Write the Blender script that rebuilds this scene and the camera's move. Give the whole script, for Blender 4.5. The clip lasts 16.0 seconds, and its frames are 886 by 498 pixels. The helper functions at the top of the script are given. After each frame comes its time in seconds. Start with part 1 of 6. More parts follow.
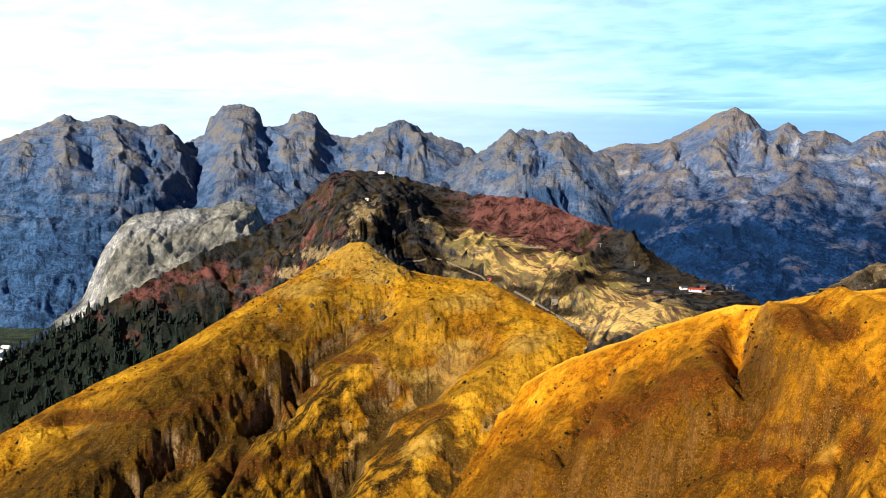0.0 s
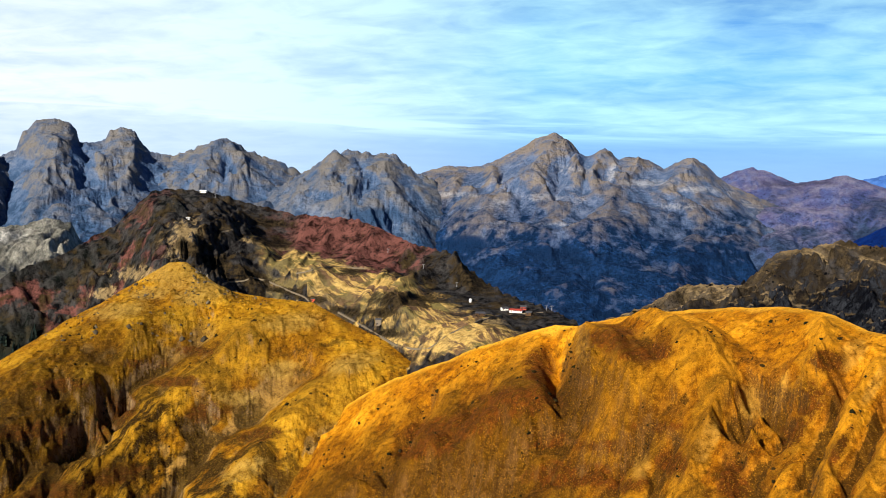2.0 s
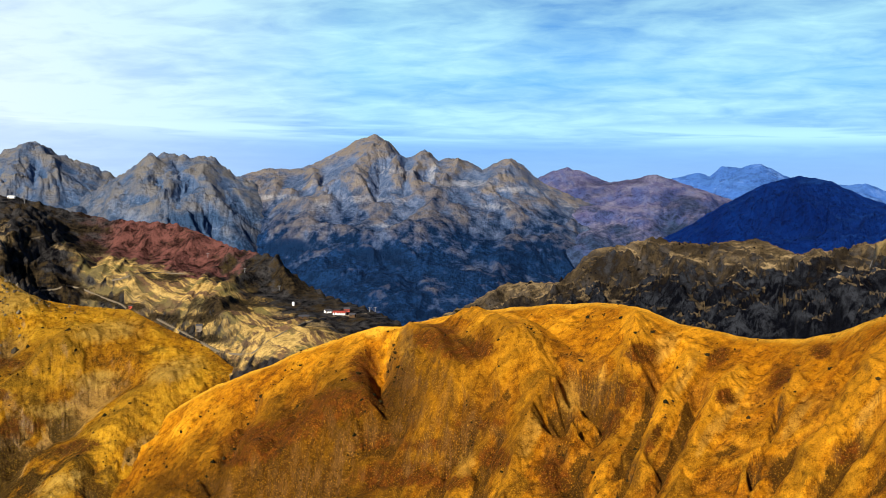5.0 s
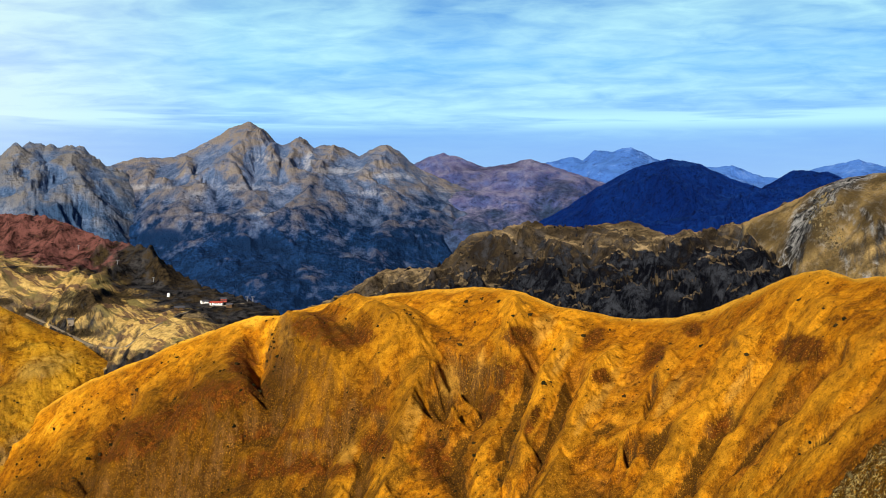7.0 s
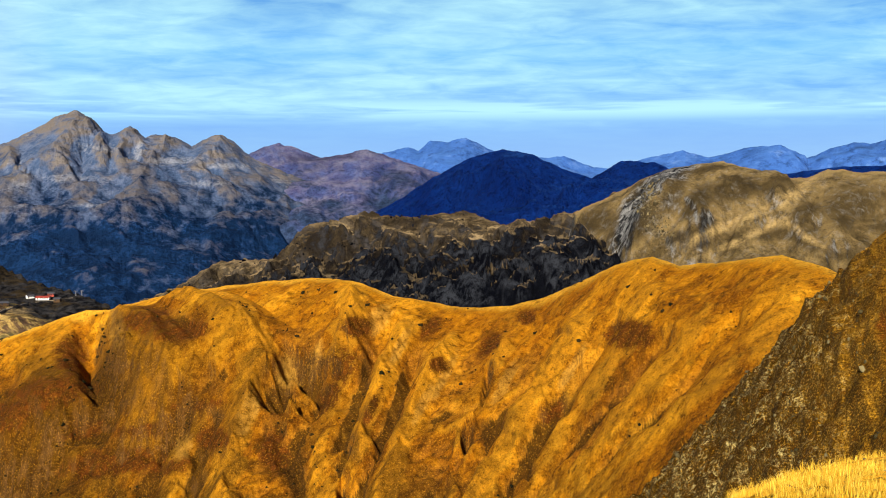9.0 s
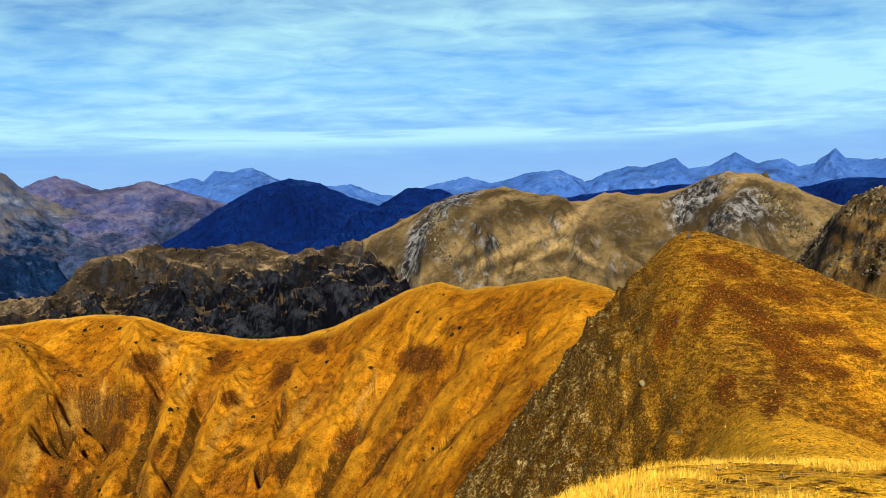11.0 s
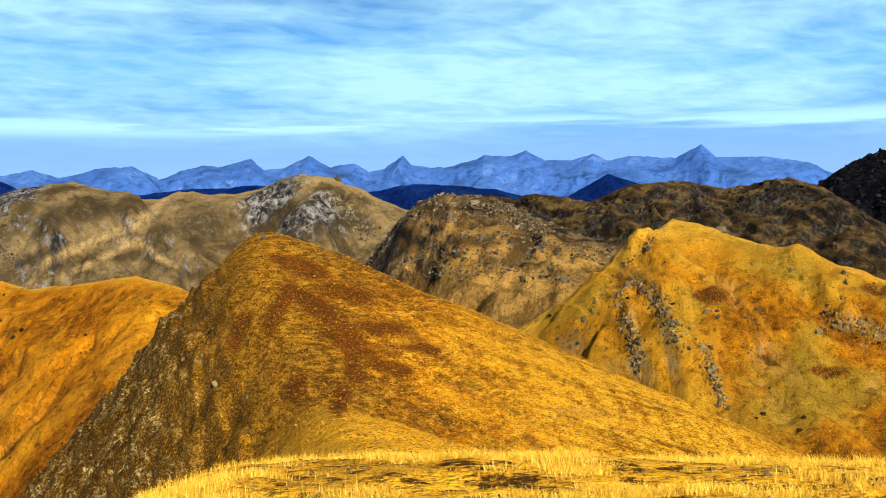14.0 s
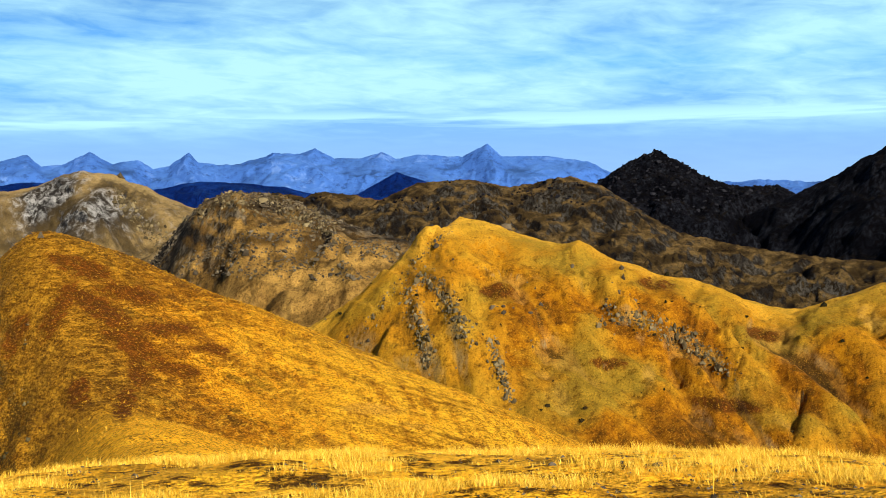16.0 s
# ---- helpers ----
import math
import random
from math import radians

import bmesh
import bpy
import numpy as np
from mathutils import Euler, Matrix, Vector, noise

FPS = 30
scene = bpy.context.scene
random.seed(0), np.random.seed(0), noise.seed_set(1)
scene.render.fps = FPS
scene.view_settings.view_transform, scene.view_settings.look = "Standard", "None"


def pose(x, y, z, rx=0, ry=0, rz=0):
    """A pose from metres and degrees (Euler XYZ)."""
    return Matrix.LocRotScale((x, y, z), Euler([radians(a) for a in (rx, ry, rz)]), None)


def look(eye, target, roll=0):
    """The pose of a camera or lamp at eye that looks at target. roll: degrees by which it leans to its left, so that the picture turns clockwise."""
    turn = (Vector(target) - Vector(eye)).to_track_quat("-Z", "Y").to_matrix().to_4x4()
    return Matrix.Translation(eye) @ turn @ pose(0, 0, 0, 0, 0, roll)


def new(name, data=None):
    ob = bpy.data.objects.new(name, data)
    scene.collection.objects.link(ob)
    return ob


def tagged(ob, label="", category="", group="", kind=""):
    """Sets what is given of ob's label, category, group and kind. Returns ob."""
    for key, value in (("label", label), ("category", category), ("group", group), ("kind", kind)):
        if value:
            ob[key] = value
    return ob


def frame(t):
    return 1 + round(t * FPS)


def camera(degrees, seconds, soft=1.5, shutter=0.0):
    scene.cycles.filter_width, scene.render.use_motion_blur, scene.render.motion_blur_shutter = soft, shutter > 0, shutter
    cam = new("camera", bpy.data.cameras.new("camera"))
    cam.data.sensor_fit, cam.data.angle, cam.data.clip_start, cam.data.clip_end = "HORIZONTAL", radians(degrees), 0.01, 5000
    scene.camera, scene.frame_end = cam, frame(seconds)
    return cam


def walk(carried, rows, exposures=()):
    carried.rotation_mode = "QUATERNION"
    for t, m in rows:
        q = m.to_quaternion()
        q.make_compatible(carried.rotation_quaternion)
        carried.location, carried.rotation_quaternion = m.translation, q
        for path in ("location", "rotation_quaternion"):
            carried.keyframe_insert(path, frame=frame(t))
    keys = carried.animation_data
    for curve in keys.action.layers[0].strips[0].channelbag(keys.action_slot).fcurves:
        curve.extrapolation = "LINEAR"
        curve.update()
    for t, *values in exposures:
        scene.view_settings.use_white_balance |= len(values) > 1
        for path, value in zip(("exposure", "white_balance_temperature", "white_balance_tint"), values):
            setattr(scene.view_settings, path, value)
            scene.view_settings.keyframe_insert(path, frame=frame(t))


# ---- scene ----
EYE = (0.0, 0.0, 330.0)  # standing eye height on the ridge; the valley floor is z = 0
cam = camera(40.1, 16.0, soft=1.0)
# seconds, heading clockwise from +y, pitch, roll
PAN = [
    (0.0, 0.17, -2.16, -1.35), (0.5, 1.87, -1.76, -1.47), (1.0, 4.12, -1.43, -1.73), (1.5, 6.34, -1.19, -1.83),
    (2.0, 8.46, -0.94, -1.91), (2.5, 10.22, -0.78, -1.93), (3.0, 11.90, -0.67, -1.80), (3.5, 13.37, -0.65, -1.69),
    (4.0, 14.60, -0.62, -1.41), (6.5, 20.90, -1.00, -0.36), (7.0, 22.62, -1.23, -0.03), (7.5, 24.25, -1.47, 0.09),
    (8.0, 26.15, -1.64, 0.49), (8.5, 28.05, -1.69, 0.41), (9.0, 30.32, -1.70, 0.26), (11.5, 43.21, -0.56, 1.64),
    (12.0, 46.40, -0.79, 1.18), (12.5, 49.72, -0.85, 1.09), (13.0, 53.24, -0.83, 1.09), (13.5, 56.58, -0.87, 0.86),
    (14.0, 60.15, -0.93, 0.63), (14.5, 63.07, -0.98, 0.62), (15.0, 65.80, -1.05, 0.60), (15.5, 67.92, -1.12, 0.66),
    (16.0, 70.06, -1.15, 0.80),
]
walk(cam, [(t, pose(*EYE, 90 + p, r, -h)) for t, h, p, r in PAN],
     [(0.0, 1.08), (0.5, 0.94), (2.0, 0.86), (4.0, 0.8), (7.0, 0.72), (9.0, 0.74), (11.5, 0.68), (12.5, 0.84), (13.0, 0.88), (14.0, 0.84), (16.0, 0.84)])

# ---- world, sun ----
SUN_AZ, SUN_EL = 222.0, 24.0
world = bpy.data.worlds.new("sky")
scene.world = world
world.use_nodes = True
wn, wl = world.node_tree.nodes, world.node_tree.links
wn.clear()


def wnode(kind, **kw):
    n = wn.new(kind)
    for k, v in kw.items():
        n.inputs[k].default_value = v
    return n


def wmath(op, a, b=None, clamp=False):
    n = wn.new("ShaderNodeMath")
    n.operation, n.use_clamp = op, clamp
    for i, v in enumerate((a, b)):
        if v is None:
            continue
        if isinstance(v, (int, float)):
            n.inputs[i].default_value = v
        else:
            wl.new(v, n.inputs[i])
    return n.outputs[0]


def wramp(fac, stops):
    n = wn.new("ShaderNodeValToRGB")
    while len(n.color_ramp.elements) < len(stops):
        n.color_ramp.elements.new(0.5)
    for e, (p, c) in zip(n.color_ramp.elements, stops):
        e.position, e.color = p, (*c, 1)
    wl.new(fac, n.inputs[0])
    return n.outputs[0]


def wmix(fac, a, b):
    n = wn.new("ShaderNodeMix")
    n.data_type = "RGBA"
    for sock, v in ((n.inputs[0], fac), (n.inputs[6], a), (n.inputs[7], b)):
        if isinstance(v, (int, float)):
            sock.default_value = v
        elif isinstance(v, tuple):
            sock.default_value = (*v, 1)
        else:
            wl.new(v, sock)
    return n.outputs[2]


sky = wn.new("ShaderNodeTexSky")
sky.sky_type, sky.sun_disc = "NISHITA", False
sky.sun_elevation, sky.sun_rotation = radians(SUN_EL), radians(SUN_AZ)
sky.altitude, sky.air_density, sky.dust_density, sky.ozone_density = 2100, 1.0, 0.6, 2.0
skyc = wn.new("ShaderNodeVectorMath")
skyc.operation = "MULTIPLY"
skyc.inputs[1].default_value = (0.085, 0.105, 0.15)
wl.new(sky.outputs[0], skyc.inputs[0])
# high thin cloud sheets, seen in perspective on a flat layer
geo = wn.new("ShaderNodeTexCoord")
sep = wn.new("ShaderNodeSeparateXYZ")
wl.new(geo.outputs["Generated"], sep.inputs[0])
up = wmath("MAXIMUM", sep.outputs[2], 0.0)
den = wmath("ADD", up, 0.10)
com = wn.new("ShaderNodeCombineXYZ")
wl.new(wmath("DIVIDE", sep.outputs[0], den), com.inputs[0])
wl.new(wmath("DIVIDE", sep.outputs[1], den), com.inputs[1])
spin = wn.new("ShaderNodeVectorRotate")
spin.rotation_type = "Z_AXIS"
spin.inputs["Angle"].default_value = radians(32)
turn = wn.new("ShaderNodeMapping")
turn.inputs["Scale"].default_value = (0.8, 1.0, 1)
wl.new(com.outputs[0], spin.inputs["Vector"])
wl.new(spin.outputs[0], turn.inputs[0])
sheet = wnode("ShaderNodeTexNoise", Scale=0.8, Detail=5.0, Roughness=0.5, Distortion=0.5)
wl.new(turn.outputs[0], sheet.inputs["Vector"])
wisps = wnode("ShaderNodeTexNoise", Scale=5.5, Detail=6.0, Roughness=0.58, Distortion=0.4)
wl.new(turn.outputs[0], wisps.inputs["Vector"])
west = wmath("ADD", wmath("MULTIPLY", sep.outputs[0], -0.55), wmath("MULTIPLY", sep.outputs[1], 0.83))
west = wramp(west, [(0.68, (0, 0, 0)), (0.98, (1, 1, 1))])
cover = wmath("ADD", wmath("MULTIPLY", sheet.outputs[0], 0.64), wmath("MULTIPLY", wisps.outputs[0], 0.36))
cover = wmath("ADD", cover, wmath("MULTIPLY", west, 0.09))
cover = wramp(cover, [(0.38, (0, 0, 0)), (0.5, (0.5, 0.5, 0.5)), (0.61, (1, 1, 1))])
# sheets thin out overhead and close to the horizon
low = wramp(up, [(0.0, (0.02,) * 3), (0.066, (0.12,) * 3), (0.088, (0.95,) * 3), (0.18, (0.9,) * 3), (0.29, (0.05,) * 3)])
cover = wmath("MULTIPLY", cover, wmath("MAXIMUM", low, wmath("MULTIPLY", west, 0.7)))
# the sheets lie to the north; the southern sky is clear
north = wmath("ADD", wmath("MULTIPLY", sep.outputs[0], 0.55), wmath("MULTIPLY", sep.outputs[1], 0.83))
north = wramp(wmath("ADD", wmath("MULTIPLY", north, 0.5), 0.5), [(0.42, (0, 0, 0)), (0.72, (1, 1, 1))])
cover = wmath("MULTIPLY", cover, north)
# one long bright streak low over the horizon
level = wramp(up, [(0.072, (0, 0, 0)), (0.081, (1, 1, 1)), (0.088, (1, 1, 1)), (0.098, (0, 0, 0))])
gaps = wnode("ShaderNodeTexNoise", Scale=1.0, Detail=4.0, Roughness=0.6)
long_ = wn.new("ShaderNodeMapping")
long_.inputs["Scale"].default_value = (3.0, 3.0, 60.0)
wl.new(geo.outputs["Generated"], long_.inputs[0])
wl.new(long_.outputs[0], gaps.inputs["Vector"])
streak = wmath("MULTIPLY", level, wramp(gaps.outputs[0], [(0.40, (0, 0, 0)), (0.52, (1, 1, 1))]))
cover = wmath("MAXIMUM", cover, wmath("MULTIPLY", streak, north))
clear = wramp(up, [(0.0, (0.32, 0.52, 0.88)), (0.06, (0.24, 0.48, 0.90)), (0.13, (0.15, 0.50, 1.0)), (0.24, (0.05, 0.14, 0.4)), (1.0, (0.004, 0.014, 0.05))])
clear = wmix(wmath("MULTIPLY", wramp(west, [(0.0, (0, 0, 0)), (0.6, (1, 1, 1))]), wmath("LESS_THAN", up, 0.3)), clear, (0.50, 0.66, 0.98))
blue = wmix(0.08, wmix(north, (0.03, 0.07, 0.17), clear), skyc.outputs[0])
col = wmix(cover, blue, wmix(west, (0.51, 0.90, 1.0), (1.0, 1.02, 0.92)))
under = wmath("LESS_THAN", sep.outputs[2], -0.02)
col = wmix(under, col, (0.05, 0.05, 0.04))
bg = wn.new("ShaderNodeBackground")
wl.new(col, bg.inputs[0])
bg.inputs[1].default_value = 0.62
out = wn.new("ShaderNodeOutputWorld")
wl.new(bg.outputs[0], out.inputs[0])

sun = new("sun", bpy.data.lights.new("sun", "SUN"))
sun.data.energy, sun.data.angle, sun.data.color = 5.0, radians(0.53), (1.0, 0.93, 0.80)
sa, se = radians(SUN_AZ), radians(SUN_EL)
sun.matrix_world = look((0, 0, 900), (-math.sin(sa) * math.cos(se), -math.cos(sa) * math.cos(se), 900 - math.sin(se)))

# ---- noise ----


def hash2(ix, iy, seed):
    h = (ix * 374761393 + iy * 668265263 + seed * 974711) & 0xFFFFFFFF
    h = ((h ^ (h >> 13)) * 1274126177) & 0xFFFFFFFF
    h = ((h ^ (h >> 16)) * 2246822519) & 0xFFFFFFFF
    return ((h ^ (h >> 15)) & 0xFFFF) / 65535.0


def gn(x, y, seed=0):
    """Gradient noise, about -1 to 1."""
    x, y = np.broadcast_arrays(np.asarray(x, float), np.asarray(y, float))
    ix, iy = np.floor(x).astype(np.int64), np.floor(y).astype(np.int64)
    fx, fy = x - ix, y - iy
    u, v = fx * fx * fx * (fx * (fx * 6 - 15) + 10), fy * fy * fy * (fy * (fy * 6 - 15) + 10)

    def corner(dx, dy):
        a = hash2(ix + dx, iy + dy, seed) * 2 * np.pi
        return np.cos(a) * (fx - dx) + np.sin(a) * (fy - dy)

    top = corner(0, 0) * (1 - u) + corner(1, 0) * u
    low_ = corner(0, 1) * (1 - u) + corner(1, 1) * u
    return 1.5 * (top * (1 - v) + low_ * v)


def fbm(x, y, octaves=4, seed=0, gain=0.5):
    s, a = 0.0, 1.0
    for i in range(octaves):
        s = s + a * gn(np.asarray(x) * 2**i + 17.3 * i, np.asarray(y) * 2**i - 9.1 * i, seed + i)
        a *= gain
    return s


def ridged(x, y, octaves=4, seed=0, gain=0.55):
    """0 in the bottom of a gully, towards 1 on its shoulders."""
    s, a, tot = 0.0, 1.0, 0.0
    for i in range(octaves):
        n = np.minimum(1.0, np.abs(gn(np.asarray(x) * 2**i + 3.7 * i, np.asarray(y) * 2**i + 5.9 * i, seed + i)) * 2.0)
        s, tot = s + a * n, tot + a
        a *= gain
    return s / tot


def smoothstep(a, b, x):
    t = np.clip((x - a) / (b - a), 0, 1)
    return t * t * (3 - 2 * t)


def curve1(xs, ys, x):
    """Monotone cubic through the given points."""
    xs, ys = np.asarray(xs, float), np.asarray(ys, float)
    h, d = np.diff(xs), np.diff(ys) / np.diff(xs)
    m = np.concatenate([[d[0]], np.where(d[:-1] * d[1:] > 0, 2 * d[:-1] * d[1:] / (d[:-1] + d[1:] + 1e-12), 0), [d[-1]]])
    i = np.clip(np.searchsorted(xs, x) - 1, 0, len(xs) - 2)
    t = (x - xs[i]) / h[i]
    t2, t3 = t * t, t * t * t
    r = (2 * t3 - 3 * t2 + 1) * ys[i] + (t3 - 2 * t2 + t) * h[i] * m[i] + (3 * t2 - 2 * t3) * ys[i + 1] + (t3 - t2) * h[i] * m[i + 1]
    return np.where(x < xs[0], ys[0], np.where(x > xs[-1], ys[-1], r))


# ---- materials ----
class Nodes:
    """Shorthand for building one material's node tree."""

    def __init__(self, name):
        self.m = bpy.data.materials.new(name)
        self.m.use_nodes = True
        self.n, self.l = self.m.node_tree.nodes, self.m.node_tree.links
        self.bsdf = self.n["Principled BSDF"]
        self.obj = self.n.new("ShaderNodeTexCoord").outputs["Object"]
        self.uv = self.n.new("ShaderNodeUVMap").outputs[0]

    def put(self, sock, v):
        if isinstance(v, (int, float)):
            sock.default_value = v
        elif isinstance(v, tuple):
            sock.default_value = (*v, 1) if len(v) == 3 and sock.type == "RGBA" else v
        else:
            self.l.new(v, sock)

    def math(self, op, a, b=0.5, clamp=False):
        n = self.n.new("ShaderNodeMath")
        n.operation, n.use_clamp = op, clamp
        self.put(n.inputs[0], a)
        self.put(n.inputs[1], b)
        return n.outputs[0]

    def noise(self, scale, vec=None, stretch=None, detail=4.0, rough=0.55, dist=0.0, turn=0.0):
        vec = self.obj if vec is None else vec
        if stretch:
            mp = self.n.new("ShaderNodeMapping")
            mp.inputs["Scale"].default_value = stretch
            mp.inputs["Rotation"].default_value = (0, 0, turn)
            self.l.new(vec, mp.inputs[0])
            vec = mp.outputs[0]
        n = self.n.new("ShaderNodeTexNoise")
        for k, v in (("Scale", scale), ("Detail", detail), ("Roughness", rough), ("Distortion", dist)):
            n.inputs[k].default_value = v
        self.l.new(vec, n.inputs["Vector"])
        return n.outputs[0]

    def ramp(self, fac, stops, ease=False):
        n = self.n.new("ShaderNodeValToRGB")
        if ease:
            n.color_ramp.interpolation = "EASE"
        while len(n.color_ramp.elements) < len(stops):
            n.color_ramp.elements.new(0.5)
        for e, (p, c) in zip(n.color_ramp.elements, stops):
            e.position, e.color = p, ((c, c, c, 1) if isinstance(c, (int, float)) else (*c, 1))
        self.put(n.inputs[0], fac)
        return n.outputs[0]

    def mix(self, fac, a, b, blend="MIX"):
        n = self.n.new("ShaderNodeMix")
        n.data_type, n.blend_type = "RGBA", blend
        for s, v in ((n.inputs[0], fac), (n.inputs[6], a), (n.inputs[7], b)):
            self.put(s, v)
        return n.outputs[2]

    def slope(self, flat, steep):
        """1 where the ground is steeper than the angle steep, 0 where flatter than flat (degrees)."""
        g = self.n.new("ShaderNodeNewGeometry")
        s = self.n.new("ShaderNodeSeparateXYZ")
        self.l.new(g.outputs["Normal"], s.inputs[0])
        n = self.n.new("ShaderNodeMapRange")
        self.l.new(s.outputs[2], n.inputs[0])
        n.inputs[1].default_value, n.inputs[2].default_value = math.cos(radians(flat)), math.cos(radians(steep))
        return n.outputs[0]

    def height(self, a, b):
        s = self.n.new("ShaderNodeSeparateXYZ")
        self.l.new(self.obj, s.inputs[0])
        n = self.n.new("ShaderNodeMapRange")
        self.l.new(s.outputs[2], n.inputs[0])
        n.inputs[1].default_value, n.inputs[2].default_value = a, b
        return n.outputs[0]

    def attr(self, name):
        n = self.n.new("ShaderNodeAttribute")
        n.attribute_name = name
        return n.outputs["Fac"]

    def done(self, color, rough=0.9, bump=None, dist=1.0, strength=0.6):
        self.put(self.bsdf.inputs["Base Color"], color)
        self.put(self.bsdf.inputs["Roughness"], rough)
        self.bsdf.inputs["Specular IOR Level"].default_value = 0.04
        if bump is not None:
            b = self.n.new("ShaderNodeBump")
            b.inputs["Strength"].default_value, b.inputs["Distance"].default_value = strength, dist
            self.put(b.inputs["Height"], bump)
            self.l.new(b.outputs[0], self.bsdf.inputs["Normal"])
        return self.m


GOLD, AMBER, OCHRE, STRAW = (0.37, 0.145, 0.004), (0.21, 0.070, 0.003), (0.07, 0.027, 0.003), (0.64, 0.31, 0.018)
RUST, UMBER, SOIL = (0.10, 0.026, 0.003), (0.016, 0.009, 0.003), (0.24, 0.125, 0.03)


def meadow(name, unit, light=1.0, speckle=0.25, rock=(0.27, 0.15, 0.06), rock_at=(64, 78), green=0.0, rusty=0.5, patch=1.0, soil=1.0, heath_shade=None, streaks=0.0, deep=None, crest=0.0, rim=0.0):
    """Dry autumn pasture on a slope. unit: size in metres of the larger patches."""
    k = Nodes(name)
    big = k.noise(0.8 / unit, detail=5, rough=0.6)
    streak = k.noise(1.0, k.uv, (4.0 / unit, 0.7 / unit, 1), detail=6, rough=0.62, dist=0.15)
    fine = k.noise(9.0 / unit, detail=7, rough=0.72)
    tuft = k.noise(50.0 / unit, detail=5, rough=0.7)
    c = k.ramp(k.math("ADD", k.math("MULTIPLY", big, 0.5), k.math("ADD", k.math("MULTIPLY", streak, 0.12), k.math("MULTIPLY", fine, 0.38))),
               [(0.38, OCHRE), (0.45, AMBER), (0.53, GOLD), (0.64, STRAW)])
    c = k.mix(k.ramp(streak, [(0.58, 0.0), (0.75, 0.25)]), c, STRAW)
    # low scrub in patches, red heath in others
    scrub = k.noise(2.2 / unit, detail=7, rough=0.74)
    c = k.mix(k.math("MULTIPLY", k.ramp(scrub, [(0.37, 1.0), (0.45, 0.0)]), 0.9 * patch), c, UMBER)
    red = k.noise(1.1 / unit, k.obj, detail=5, rough=0.66)
    c = k.mix(k.math("MULTIPLY", k.ramp(red, [(0.535, 0.0), (0.565, 1.0)]), rusty), c, k.mix(k.ramp(tuft, [(0.4, 0.0), (0.6, 1.0)]), tuple(v * 0.4 for v in RUST), RUST))
    if green:
        c = k.mix(k.math("MULTIPLY", k.ramp(k.noise(0.8 / unit, detail=4), [(0.46, 0.0), (0.6, 1.0)]), green), c, (0.20, 0.13, 0.014))
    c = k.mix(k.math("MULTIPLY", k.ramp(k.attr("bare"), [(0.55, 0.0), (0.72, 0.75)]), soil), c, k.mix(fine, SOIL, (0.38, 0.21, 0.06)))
    # thicker growth in gully beds, dry crests; both also carry relief shade in colour
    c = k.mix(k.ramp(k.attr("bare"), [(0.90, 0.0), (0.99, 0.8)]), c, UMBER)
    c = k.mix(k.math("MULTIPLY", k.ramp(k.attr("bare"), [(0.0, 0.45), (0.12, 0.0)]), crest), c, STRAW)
    ragged = k.math("SUBTRACT", k.math("ADD", k.math("MULTIPLY", fine, 0.7), k.math("MULTIPLY", scrub, 0.6)), 0.65)
    if heath_shade:
        # brown heath, with shade coloured in, over one stretch of the flank: run along the crest, and down from it
        xy = k.n.new("ShaderNodeSeparateXYZ")
        k.l.new(k.uv, xy.inputs[0])
        wob = k.math("MULTIPLY", k.math("SUBTRACT", k.noise(1.2 / unit, detail=6, rough=0.7), 0.5), heath_shade[4])
        a_ = k.ramp(k.math("DIVIDE", k.math("SUBTRACT", k.math("ADD", xy.outputs[0], wob), heath_shade[0]), heath_shade[1]), [(0.0, 1.0), (1.0, 0.0)])
        b_ = k.ramp(k.math("DIVIDE", k.math("SUBTRACT", k.math("ADD", xy.outputs[1], wob), heath_shade[2]), heath_shade[3]), [(0.0, 0.0), (1.0, 1.0)])
        c = k.mix(k.math("MULTIPLY", k.math("MULTIPLY", a_, b_), 0.85), c, k.mix(k.ramp(fine, [(0.42, 0.0), (0.6, 1.0)]), (0.006, 0.003, 0.001), (0.06, 0.023, 0.0025)))
    if deep:
        # scrub, dead bracken and gully shade, put into the colour lower down the flank
        xy = k.n.new("ShaderNodeSeparateXYZ")
        k.l.new(k.uv, xy.inputs[0])
        f = k.ramp(k.math("DIVIDE", k.math("SUBTRACT", xy.outputs[1], deep[0]), deep[1]), [(0.0, 0.0), (1.0, 1.0)])
        p = k.ramp(k.noise(1.6 / unit, k.uv, detail=7, rough=0.68), [(0.46, 1.0), (0.56, 0.0)])
        c = k.mix(k.math("MULTIPLY", k.math("MULTIPLY", f, p), deep[2]), c, k.mix(k.ramp(fine, [(0.4, 0.0), (0.6, 1.0)]), (0.005, 0.003, 0.0015), (0.05, 0.022, 0.004)))
    if streaks:
        # rusty and dark lines down the slope, pale ones between
        lines = k.noise(1.0, k.obj, (0.34, 0.34, 2.6), detail=7, rough=0.72, dist=0.3)
        c = k.mix(k.math("MULTIPLY", k.ramp(lines, [(0.37, 0.75), (0.47, 0.0)]), streaks), c, (0.09, 0.036, 0.005))
        c = k.mix(k.math("MULTIPLY", k.ramp(lines, [(0.54, 0.0), (0.64, 0.8)]), streaks), c, (0.62, 0.34, 0.025))
        blots = k.noise(0.11, k.obj, (1, 1, 1), detail=6, rough=0.7)
        c = k.mix(k.math("MULTIPLY", k.ramp(blots, [(0.57, 0.0), (0.61, 0.85)]), streaks), c, (0.12, 0.035, 0.004))
        xy = k.n.new("ShaderNodeSeparateXYZ")
        k.l.new(k.uv, xy.inputs[0])
